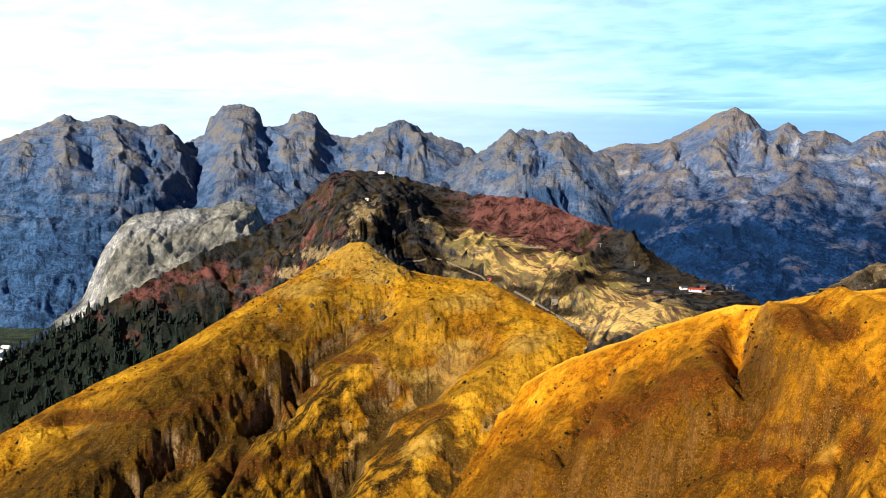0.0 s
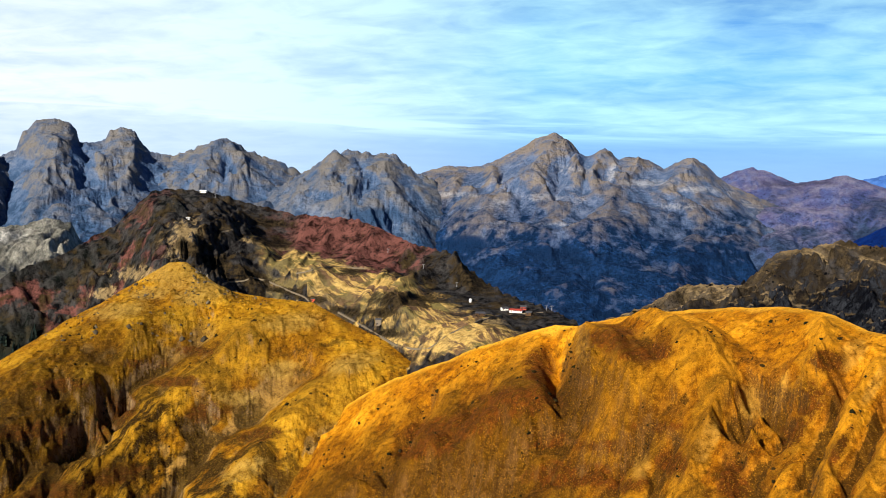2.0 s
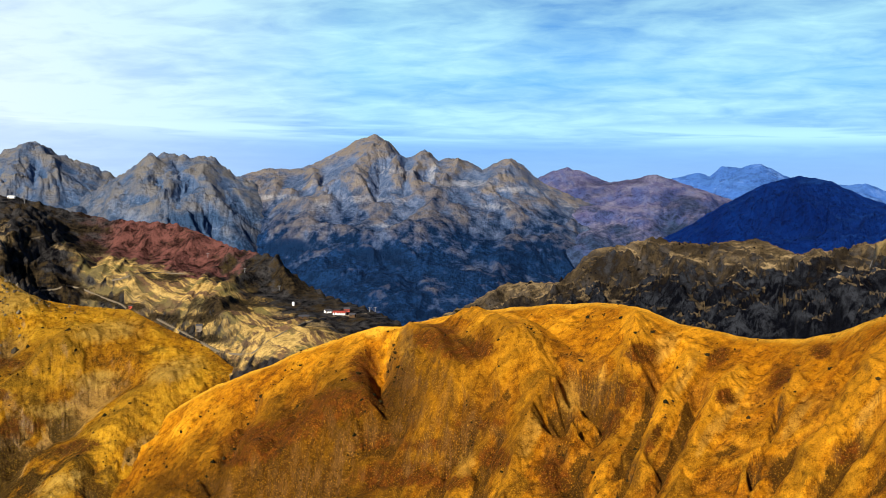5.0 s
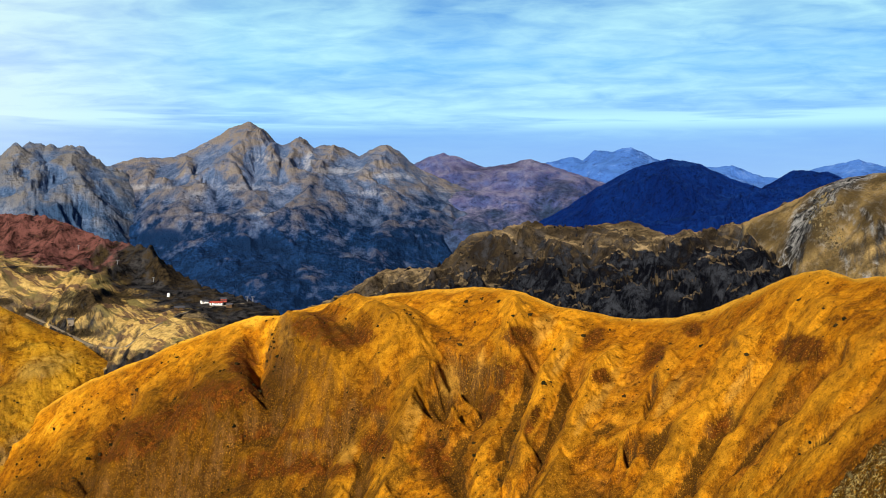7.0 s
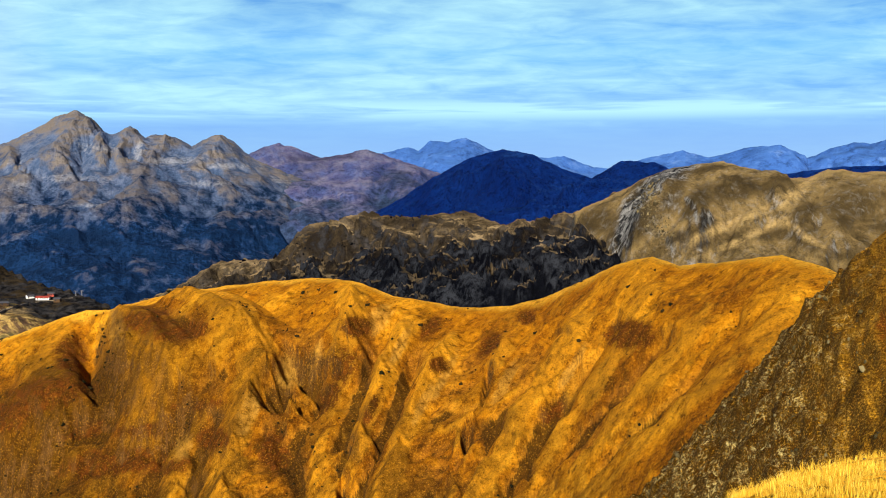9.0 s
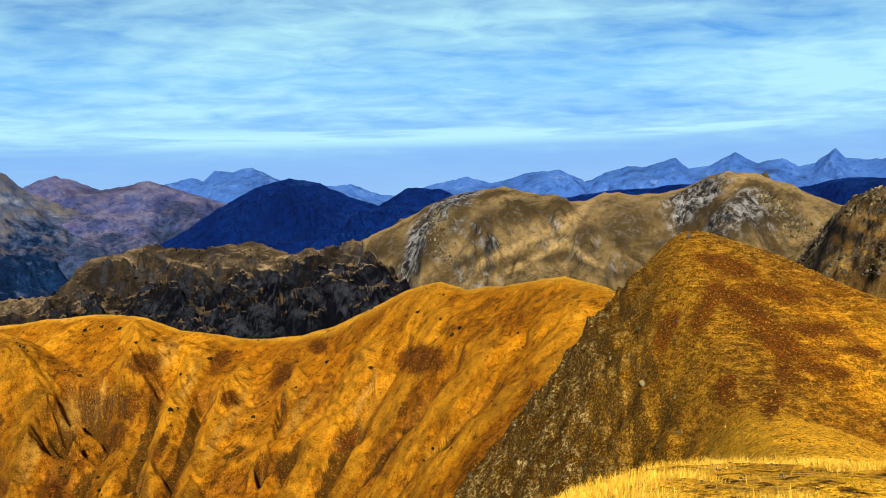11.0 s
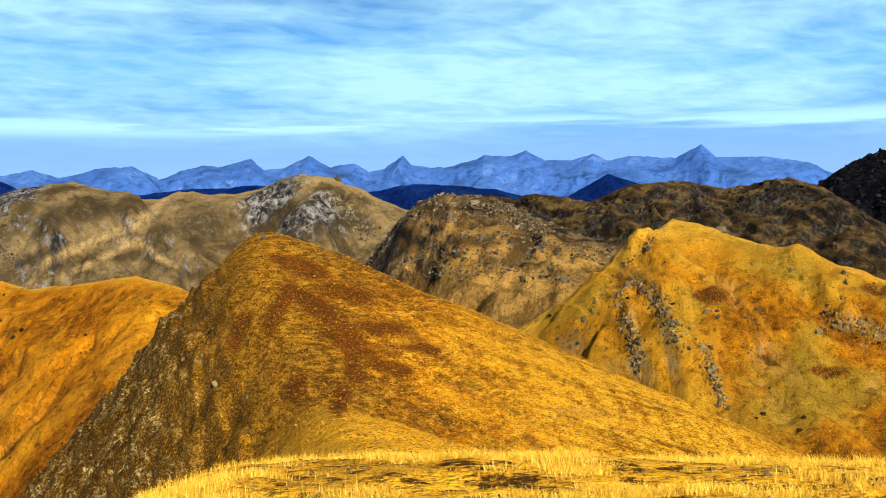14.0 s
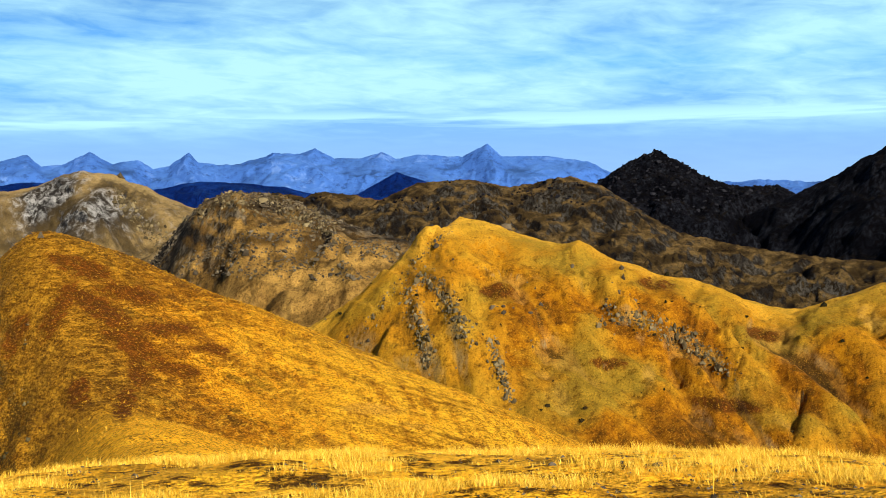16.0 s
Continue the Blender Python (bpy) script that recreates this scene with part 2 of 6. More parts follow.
        wob = k.math("MULTIPLY", k.math("SUBTRACT", big, 0.5), 22.0)
        # brown on the spine and left, gold right: shade and sun put into colour
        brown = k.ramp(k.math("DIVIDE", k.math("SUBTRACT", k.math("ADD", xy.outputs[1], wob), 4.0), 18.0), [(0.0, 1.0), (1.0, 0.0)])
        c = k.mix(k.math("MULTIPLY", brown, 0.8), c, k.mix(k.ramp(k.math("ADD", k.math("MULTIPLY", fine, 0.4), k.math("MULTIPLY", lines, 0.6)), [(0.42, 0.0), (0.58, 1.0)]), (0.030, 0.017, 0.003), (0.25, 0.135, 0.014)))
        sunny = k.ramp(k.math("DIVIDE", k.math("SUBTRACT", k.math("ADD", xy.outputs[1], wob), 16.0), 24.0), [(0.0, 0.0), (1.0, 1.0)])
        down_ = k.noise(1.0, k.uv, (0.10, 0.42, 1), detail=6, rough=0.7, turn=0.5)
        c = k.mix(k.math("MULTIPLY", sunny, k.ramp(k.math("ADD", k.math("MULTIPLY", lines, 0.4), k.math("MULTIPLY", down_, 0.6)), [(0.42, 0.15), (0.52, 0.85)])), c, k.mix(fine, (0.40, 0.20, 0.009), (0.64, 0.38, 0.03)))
        # rocky left flank kept near black, its shade put into the colour
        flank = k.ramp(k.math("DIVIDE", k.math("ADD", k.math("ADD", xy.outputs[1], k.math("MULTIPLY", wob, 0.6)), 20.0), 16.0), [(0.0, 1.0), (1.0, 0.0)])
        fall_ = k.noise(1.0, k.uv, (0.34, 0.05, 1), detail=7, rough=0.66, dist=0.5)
        mott = k.noise(0.55, k.obj, detail=8, rough=0.74)
        # streaks of rust and straw down the sunny side
        down2 = k.math("ADD", k.math("MULTIPLY", k.noise(1.0, k.uv, (0.26, 0.035, 1), detail=7, rough=0.62, dist=0.4), 0.7), k.math("MULTIPLY", mott, 0.3))
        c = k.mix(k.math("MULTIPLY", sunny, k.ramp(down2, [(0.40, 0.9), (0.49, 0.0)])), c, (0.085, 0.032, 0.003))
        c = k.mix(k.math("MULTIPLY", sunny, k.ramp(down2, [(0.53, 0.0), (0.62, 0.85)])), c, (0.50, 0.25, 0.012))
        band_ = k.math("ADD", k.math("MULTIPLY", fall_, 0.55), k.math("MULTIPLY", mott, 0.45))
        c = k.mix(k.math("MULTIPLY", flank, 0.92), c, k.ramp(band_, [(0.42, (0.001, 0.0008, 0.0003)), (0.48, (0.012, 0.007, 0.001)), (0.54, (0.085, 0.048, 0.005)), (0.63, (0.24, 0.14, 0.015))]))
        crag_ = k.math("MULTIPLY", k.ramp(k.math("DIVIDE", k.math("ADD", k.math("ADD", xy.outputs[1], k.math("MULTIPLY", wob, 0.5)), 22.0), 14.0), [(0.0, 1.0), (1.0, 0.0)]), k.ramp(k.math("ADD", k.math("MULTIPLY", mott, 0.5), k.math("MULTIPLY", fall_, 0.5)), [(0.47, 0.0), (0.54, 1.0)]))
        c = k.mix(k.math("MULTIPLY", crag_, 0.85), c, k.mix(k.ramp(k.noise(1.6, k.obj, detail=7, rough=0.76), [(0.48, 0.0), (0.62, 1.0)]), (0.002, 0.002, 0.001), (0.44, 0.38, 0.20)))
        pale = k.ramp(k.math("DIVIDE", k.math("SUBTRACT", k.math("ADD", xy.outputs[0], wob), 118.0), 24.0), [(0.0, 1.0), (1.0, 0.0)])
        pale = k.math("MULTIPLY", pale, k.ramp(k.math("DIVIDE", k.math("ADD", xy.outputs[1], 10.0), 12.0), [(0.0, 0.0), (1.0, 1.0)]))
        c = k.mix(k.math("MULTIPLY", pale, 0.9), c, k.mix(k.math("ADD", k.math("MULTIPLY", fine, 0.5), k.math("MULTIPLY", lines, 0.5)), (0.50, 0.22, 0.007), (0.78, 0.43, 0.03)))
        # trodden earth and gravel between the tufts on the summit
        trod = k.ramp(k.math("DIVIDE", xy.outputs[0], 20.0), [(0.45, 1.0), (0.8, 0.0)])
        worn = k.ramp(k.noise(1.3, k.obj, detail=6, rough=0.65), [(0.44, 0.0), (0.52, 1.0)])
        grit = k.noise(22.0, k.obj, detail=5, rough=0.75)
        c = k.mix(k.math("MULTIPLY", k.math("MULTIPLY", trod, worn), 0.25), c, k.mix(k.ramp(grit, [(0.40, 0.0), (0.60, 1.0)]), (0.018, 0.013, 0.006), (0.16, 0.115, 0.055)))
    pale = k.ramp(k.math("MULTIPLY", k.attr("scree"), k.math("ADD", 1.0, k.math("MULTIPLY", ragged, 3.5))), [(0.35, 0.0), (0.75, 0.62)])
    c = k.mix(pale, c, k.mix(k.ramp(k.math("ADD", k.math("MULTIPLY", streak, 0.6), k.math("MULTIPLY", fine, 0.4)), [(0.38, 0.0), (0.6, 1.0)]), (0.17, 0.085, 0.012), (0.42, 0.23, 0.042)))
    # rust heath patches, and shaded hollows put into the colour
    rusty_ = k.ramp(k.math("MULTIPLY", k.attr("heath_shade"), k.math("ADD", 1.0, k.math("MULTIPLY", ragged, 5.5))), [(0.22, 0.0), (0.55, 0.95)])
    c = k.mix(rusty_, c, k.mix(k.ramp(fine, [(0.38, 0.0), (0.62, 1.0)]), (0.012, 0.006, 0.002), (0.105, 0.028, 0.004)))
    if rim:
        xy = k.n.new("ShaderNodeSeparateXYZ")
        k.l.new(k.uv, xy.inputs[0])
        wob = k.math("MULTIPLY", k.math("SUBTRACT", k.math("ADD", big, fine), 1.0), 3.0 * rim)
        c = k.mix(k.ramp(k.math("DIVIDE", k.math("ADD", xy.outputs[1], wob), rim), [(0.3, 0.85), (1.0, 0.0)]), c, k.mix(fine, GOLD, (0.80, 0.47, 0.05)))
    stone = k.mix(k.ramp(k.math("ADD", k.math("MULTIPLY", tuft, speckle), k.math("MULTIPLY", streak, 1.0 - speckle)), [(0.40, 0.0), (0.58, 1.0)]), tuple(v * (0.45 - 0.35 * speckle) for v in rock), rock)
    c = k.mix(k.math("MULTIPLY", k.slope(*rock_at), k.ramp(fine, [(0.40, 0.0), (0.52, 1.0)])), c, stone)
    c = k.mix(k.ramp(fine, [(0.36, 0.7), (0.46, 0.0)]), c, OCHRE)
    c = k.mix(k.ramp(tuft, [(0.41, 0.95), (0.50, 0.0)] if streaks else [(0.37, 0.6), (0.47, 0.0)]), c, (0.04, 0.015, 0.002))
    c = k.mix(k.ramp(tuft, [(0.55, 0.0), (0.66, 0.4)]), c, STRAW)
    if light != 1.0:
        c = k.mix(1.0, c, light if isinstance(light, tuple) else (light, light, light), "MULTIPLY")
    # sheep tracks along the contours
    steps = k.noise(1.0, k.uv, (3.0 / unit, 20.0 / unit, 1), detail=5, rough=0.7, dist=0.2)
    h = k.math("ADD", k.math("ADD", k.math("MULTIPLY", fine, 0.6), k.math("MULTIPLY", tuft, 0.3)), k.math("MULTIPLY", steps, 0.4))
    return k.done(c, 0.95, h, unit * 0.08, 1.0)


def crags(name, unit, rock, dark, turf, turf2, at=(24, 42), low=None, mottle=1.0, bands=(4.0, 1.6), scar=None, bump=0.16, shelf=None, zones=(), rim=None):
    """Bare rock with turf on its flatter ledges; unit as in meadow. low: (z0, z1, colour) of the woods below."""
    k = Nodes(name)
    big = k.noise(1.0 / unit, detail=6, rough=0.62, dist=0.5)
    fine = k.noise(9.0 / unit, detail=8, rough=0.74)
    speck = k.noise(36.0 / unit, detail=5, rough=0.7)
    crack = k.noise(2.2, k.obj, (bands[0] / unit, bands[0] / unit, bands[1] / unit), detail=7, rough=0.68, dist=0.5)
    r = k.mix(k.ramp(crack, [(0.44, 0.0), (0.58, 1.0)]), dark, rock)
    r = k.mix(k.ramp(big, [(0.42, 0.85), (0.54, 0.0)]), r, dark)
    r = k.mix(k.ramp(fine, [(0.34, 0.9), (0.50, 0.0)]), r, tuple(v * 0.35 for v in dark))
    sward = k.math("ADD", k.math("MULTIPLY", fine, 0.45), k.math("MULTIPLY", k.noise(2.6 / unit, detail=6, rough=0.66), 0.55))
    t = k.mix(k.ramp(sward, [(0.41, 0.0), (0.56, 1.0)]), turf, turf2)
    t = k.mix(k.ramp(big, [(0.42, 0.75), (0.54, 0.0)]), t, tuple(v * 0.35 for v in turf))
    if scar:
        r = k.mix(k.ramp(k.math("ADD", k.math("MULTIPLY", big, 0.5), k.math("MULTIPLY", crack, 0.5)), [(0.56, 0.0), (0.64, 0.8)]), r, scar)
    edge = k.math("ADD", k.slope(*at), k.math("MULTIPLY", k.math("SUBTRACT", crack, 0.5), 1.8), clamp=True)
    ragged = k.math("ADD", 1.0, k.math("MULTIPLY", k.math("SUBTRACT", k.math("ADD", k.math("MULTIPLY", fine, 0.6), k.math("MULTIPLY", sward, 0.6)), 0.6), 4.0))
    # dark marks and pale scree marks on turf, partly standing in for relief light
    t = k.mix(k.ramp(k.math("MULTIPLY", k.attr("heath_shade"), ragged), [(0.25, 0.0), (0.75, 0.85)]), t, k.mix(fine, tuple(v * 0.12 for v in turf), tuple(v * 0.75 for v in turf)))
    t = k.mix(k.ramp(k.math("MULTIPLY", k.attr("scree"), ragged), [(0.15, 0.0), (0.9, 0.85)]), t, k.mix(fine, turf2, tuple(v * min(2.6, 0.72 / turf2[0]) for v in turf2)))
    if shelf:
        # turf on the shelf along the crest, rock below it, or the other way round
        xy = k.n.new("ShaderNodeSeparateXYZ")
        k.l.new(k.uv, xy.inputs[0])
        wob = k.math("MULTIPLY", k.math("SUBTRACT", big, 0.5), 2.2 * shelf[1])
        f = k.math("DIVIDE", k.math("SUBTRACT", k.math("ADD", xy.outputs[1], wob), shelf[0]), shelf[1])
        edge = k.math("ADD", edge, k.math("MULTIPLY", k.math("MINIMUM", k.math("MAXIMUM", f, -1.0), 1.0), shelf[2]), clamp=True)
    if rim:
        xy = k.n.new("ShaderNodeSeparateXYZ")
        k.l.new(k.uv, xy.inputs[0])
        wob = k.math("MULTIPLY", k.math("SUBTRACT", k.math("ADD", big, fine), 1.0), 3.0 * rim[0])
        t = k.mix(k.ramp(k.math("DIVIDE", k.math("ADD", xy.outputs[1], wob), rim[0]), [(0.3, 0.85), (1.0, 0.0)]), t, k.mix(fine, turf2, rim[1]))
    if zones:
        xy = k.n.new("ShaderNodeSeparateXYZ")
        k.l.new(k.uv, xy.inputs[0])
        for u0, v0, ru, rv, amount in zones:
            du = k.math("POWER", k.math("ABSOLUTE", k.math("DIVIDE", k.math("SUBTRACT", xy.outputs[0], u0), ru)), 2.0)
            dv = k.math("POWER", k.math("ABSOLUTE", k.math("DIVIDE", k.math("SUBTRACT", xy.outputs[1], v0), rv)), 2.0)
            near = k.math("SUBTRACT", k.math("ADD", 1.3, k.math("MULTIPLY", k.math("SUBTRACT", big, 0.5), 3.0)), k.math("ADD", du, dv), clamp=True)
            edge = k.math("ADD", edge, k.math("MULTIPLY", near, amount), clamp=True)
    c = k.mix(edge, t, r)
    if low:
        n_ = k.math("SUBTRACT", k.math("ADD", big, k.math("MULTIPLY", fine, 0.5)), 0.75)
        f = k.math("ADD", k.math("SUBTRACT", k.math("MULTIPLY", k.height(low[0], low[1]), 2.0), 0.5), k.math("MULTIPLY", n_, 5.0), clamp=True)
        c = k.mix(f, k.mix(k.ramp(fine, [(0.4, 0.0), (0.6, 1.0)]), tuple(v * 0.35 for v in low[2]), low[2]), c)
    c = k.mix(k.math("MULTIPLY", k.ramp(speck, [(0.36, 0.85), (0.50, 0.0)]), mottle), c, tuple(v * 0.3 for v in dark))
    h = k.math("ADD", k.math("MULTIPLY", crack, 0.5), k.math("ADD", k.math("MULTIPLY", fine, 0.5), k.math("MULTIPLY", speck, 0.15)))
    return k.done(c, 0.92, h, unit * bump, 1.0)


def highlands(name, unit, rock, turf, pale, shade, low, woods, bands=2.0):
    """High limestone country: grey rock and brown turf above, pale benches, scrub and woods (low: z of their foot and
    upper edge) below; haze and blue shade are put into the colours.
    """
    k = Nodes(name)
    big = k.noise(1.0 / unit, detail=5, rough=0.6, dist=0.3)
    mid = k.noise(4.0 / unit, detail=6, rough=0.62)
    fine = k.noise(16.0 / unit, detail=7, rough=0.7)
    bench = k.noise(1.0, k.obj, (0.9 / unit, 0.9 / unit, 4.0 * bands / unit), detail=6, rough=0.6, dist=0.6)
    wear = k.math("ADD", k.math("MULTIPLY", mid, 0.6), k.math("MULTIPLY", fine, 0.4))
    c = k.mix(k.ramp(wear, [(0.42, 0.0), (0.58, 1.0)]), shade, rock)
    c = k.mix(k.math("MULTIPLY", k.ramp(k.attr("bare"), [(0.15, 1.0), (0.45, 0.0)]), k.ramp(mid, [(0.38, 0.3), (0.55, 1.0)])), c, turf)
    c = k.mix(k.ramp(k.math("ADD", k.math("MULTIPLY", bench, 0.7), k.math("MULTIPLY", fine, 0.3)), [(0.57, 0.0), (0.66, 0.5)]), c, pale)
    c = k.mix(k.ramp(bench, [(0.36, 0.5), (0.44, 0.0)]), c, shade)
    c = k.mix(k.ramp(k.math("MULTIPLY", k.attr("scree"), k.math("ADD", 1.0, k.math("MULTIPLY", k.math("SUBTRACT", wear, 0.5), 5.0))), [(0.3, 0.0), (1.0, 0.6)]), c, pale)
    # blue haze put into the woods' colour, stronger towards the valley
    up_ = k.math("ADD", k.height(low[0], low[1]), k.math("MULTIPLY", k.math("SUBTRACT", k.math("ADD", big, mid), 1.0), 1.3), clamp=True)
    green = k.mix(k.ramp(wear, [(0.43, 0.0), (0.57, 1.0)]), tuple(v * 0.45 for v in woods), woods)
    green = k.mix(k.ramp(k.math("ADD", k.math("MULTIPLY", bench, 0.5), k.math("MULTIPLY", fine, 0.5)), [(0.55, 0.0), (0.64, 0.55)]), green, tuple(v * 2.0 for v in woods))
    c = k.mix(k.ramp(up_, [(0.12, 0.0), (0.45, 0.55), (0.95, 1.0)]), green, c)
    c = k.mix(k.ramp(k.attr("heath_shade"), [(0.3, 0.0), (0.7, 0.9)]), c, tuple(v * 0.6 for v in woods))
    h = k.math("ADD", k.math("MULTIPLY", mid, 0.6), k.math("ADD", k.math("MULTIPLY", fine, 0.35), k.math("MULTIPLY", bench, 0.5)))
    return k.done(c, 0.94, h, unit * 0.10, 1.0)


# ---- terrain ----
SURF = {}


def skin(name, P, U, mats, bare=None, smooth=True, marks=None):
    """One grid mesh from the array P of rows x columns x 3, with metres along and down the slope as its UV."""
    nr, nc = P.shape[:2]
    i = np.arange(nr * nc).reshape(nr, nc)
    q = np.stack([i[:-1, :-1], i[:-1, 1:], i[1:, 1:], i[1:, :-1]], -1).reshape(-1, 4)
    me = bpy.data.meshes.new(name)
    me.vertices.add(nr * nc)
    me.vertices.foreach_set("co", P.reshape(-1))
    me.loops.add(q.size)
    me.loops.foreach_set("vertex_index", q.reshape(-1).astype(np.int32))
    me.polygons.add(len(q))
    me.polygons.foreach_set("loop_start", np.arange(0, q.size, 4, dtype=np.int32))
    me.polygons.foreach_set("use_smooth", np.full(len(q), smooth))
    uv = me.uv_layers.new(name="UVMap")
    uv.data.foreach_set("uv", U.reshape(-1, 2)[q.reshape(-1)].reshape(-1))
    for key, val in {"bare": bare, "heath_shade": None, "scree": None, **(marks or {})}.items():
        at = me.attributes.new(key, "FLOAT", "POINT")
        at.data.foreach_set("value", (np.zeros(nr * nc) if val is None else np.ascontiguousarray(val).reshape(-1)).astype(np.float32))
    me.update(calc_edges=True)
    me.validate()
    me.materials.append(mats)
    SURF[name] = P
    return new(name, me)


def polar(az, r, z):
    a = np.radians(az)
    return np.stack(np.broadcast_arrays(r * np.sin(a), r * np.cos(a), EYE[2] + z), -1)


def away(A, E, pts):
    """Signed offset in degrees from a line on the slope, given by heading and elevation (positive: to its right), and how far along it, 0 to 1."""
    best, side, along = np.full(A.shape, 1e9), np.zeros(A.shape), np.zeros(A.shape)
    seg = [math.hypot(b[0] - a[0], b[1] - a[1]) for a, b in zip(pts[:-1], pts[1:])]
    run = 0.0
    for (a0, e0), (a1, e1), ln in zip(pts[:-1], pts[1:], seg):
        ua, ue = (a1 - a0) / ln, (e1 - e0) / ln
        t = np.clip((A - a0) * ua + (E - e0) * ue, 0, ln)
        da, de = A - a0 - t * ua, E - e0 - t * ue
        dd = np.hypot(da, de)
        m = dd < best
        best = np.where(m, dd, best)
        side = np.where(m, np.where(da * -ue + de * ua > 0, dd, -dd), side)
        along = np.where(m, (run + t) / sum(seg), along)
        run += ln
    return side, along


def carve(Z, az, R, lines, seed, X, Y, below):
    """Ribs (height above 0) and gullies (below 0) along lines on the slope: (points, width left, width right, height) in metres."""
    A = np.broadcast_to(az[None], Z.shape)
    for n, (pts, wl_, wr_, hgt) in enumerate(lines):
        E = np.degrees(np.arctan2(Z, R))
        w_ = wl_ + wr_
        if pts[-1][1] < -11:
            # those that leave the foot of the slope run on
            (a0, e0), (a1, e1) = pts[-2:]
            pts = pts + [(a1 + 4 * (a1 - a0) / (e0 - e1), e1 - 4)]
        off, along = away(A, E, pts)
        off = off * np.radians(1) * R + 0.25 * w_ * fbm(X / (2.2 * w_), Y / (2.2 * w_), 3, seed + n)
        prof = np.exp(-np.where(off < 0, np.abs(off) / wl_, np.abs(off) / wr_) ** 1.25)
        ends = np.clip(along / (0.15 if hgt > 0 else 0.04), 0.1, 1) * (1 if pts[-1][1] < -11 else np.clip((1 - along) / 0.3, 0, 1))
        ends = ends * np.clip(below / ((0.45 if hgt > 0 else 0.2) * w_), 0.12, 1)
        Z = Z + hgt * prof * ends * (0.8 + 0.35 * fbm(along * 6 + 3.1 * n, 0 * along, 3, seed + 30 + n))
    return Z


def blots(A, E, spots):
    """Patches on the slope: (heading, elevation, half width, half height, slant) in degrees; 1 in the middle, 0 well outside."""
    f = np.zeros(A.shape)
    for a0, e0, wa, we, sl in spots:
        de = E - e0
        da = A - a0 - sl * de
        f = np.maximum(f, np.exp(-((da / wa) ** 2 + (de / we) ** 2)))
    return f


def mountain(name, label, crest, depth, drop, mat, power=1.2, cols=700, rows=110, spread=0.5, rough=(0.0, 20.0), gully=(0.0, 60.0, 0.3, 40.0),
             lumps=(0.0, 100.0), relief=(0.0, 200.0), back=(300.0, 160.0), spurs=(), strata=None, cut=None, seed=1, fade=2.0, round_=0.0, benches=None, category="mountain",
             lines=(), heath_shade=(), scree=()):
    """A mountain by its crest line, (heading, elevation angle, distance) as seen from the viewpoint: the near flank falls by drop
    over depth, cut by gullies (depth, spacing, lean, onset), the far flank by back."""
    ca, ce, cr = (np.array(v, float) for v in zip(*crest))
    az = np.linspace(ca[0] - fade, ca[-1] + fade, cols)
    rc = curve1(ca, cr, az)
    kr = np.hanning(cols // 5 * 2 + 1)
    wr = len(kr) // 2
    rc = np.convolve(np.concatenate([np.full(wr, rc[0]), rc, np.full(wr, rc[-1])]), kr / kr.sum(), "valid")
    el = np.interp(az, ca, ce) if rough[0] else curve1(ca, ce, az)
    zc = rc * np.tan(np.radians(el))
    zc = zc - np.maximum(0, np.maximum(ca[0] - az, az - ca[-1])) / fade * (drop if isinstance(drop, (int, float)) else 150) * 0.8
    # run along the crest, and how obliquely it is seen
    da = np.radians(az[1] - az[0])
    slant = np.gradient(rc, da) / rc
    ker = np.hanning(81) / np.hanning(81).sum()
    slant = np.convolve(np.concatenate([np.full(40, slant[0]), slant, np.full(40, slant[-1])]), ker, "valid")
    cosp = 1 / np.sqrt(1 + slant**2)
    sinp = slant * cosp
    arc = np.concatenate([[0], np.cumsum(0.5 * (rc[1:] / cosp[1:] + rc[:-1] / cosp[:-1]) * da)])
    if az[0] < 0 < az[-1]:
        arc = arc - np.interp(0, az, arc)
    if rough[0]:
        zc = zc + rough[0] * fbm(arc / rough[1], 0 * arc + seed, 4, seed)
    d = depth * np.linspace(0, 1, rows) ** 1.35
    Z = np.empty((rows, cols))
    for j, dj in enumerate(d):
        sg = spread * dj / (arc[-1] - arc[0]) * (cols - 1)
        if sg < 0.7:
            Z[j] = zc
        else:
            w = int(min(3 * sg, cols - 1))
            kx = np.arange(-w, w + 1)
            kg = np.exp(-0.5 * (kx / sg) ** 2)
            pad = np.concatenate([np.full(w, zc[0]), zc, np.full(w, zc[-1])])
            Z[j] = np.convolve(pad, kg / kg.sum(), "valid")
    D = d[:, None]
    fall = drop if isinstance(drop, (int, float)) else curve1(*zip(*drop), az)[None]
    E = D * cosp[None]  # distance square to the crest
    prof = 1 - (1 - E / depth) ** power
    calm = 1.0
    if benches:
        # scarp, terrace, step and floor below one part of the crest
        stepped = np.interp(E, *zip(*benches[2]))
        side = smoothstep(benches[0], benches[1], az)[None]
        prof = prof * (1 - side) + stepped * side
        calm = 1 - 0.75 * side
    if round_:
        prof = prof * E / (E + round_)
    Z = Z - fall * prof
    foot = arc[None] - D * sinp[None]
    Uarc = foot + gully[2] * E
    X, Y = (rc[None] - D) * np.sin(np.radians(az))[None], (rc[None] - D) * np.cos(np.radians(az))[None]
    warp_ = 0.7 * fbm(X / (2.5 * gully[1]), Y / (2.5 * gully[1]), 3, seed + 40)
    g1 = ridged(Uarc / gully[1] + warp_, E / (gully[1] * 4.5) + 0.6 * warp_, 3, seed + 7, 0.38)
    g2 = ridged(Uarc / (0.4 * gully[1]) + 1.5 * warp_, E / (gully[1] * 1.6), 2, seed + 9, 0.4)
    deep = np.clip(E / gully[3], 0, 1) ** 0.8
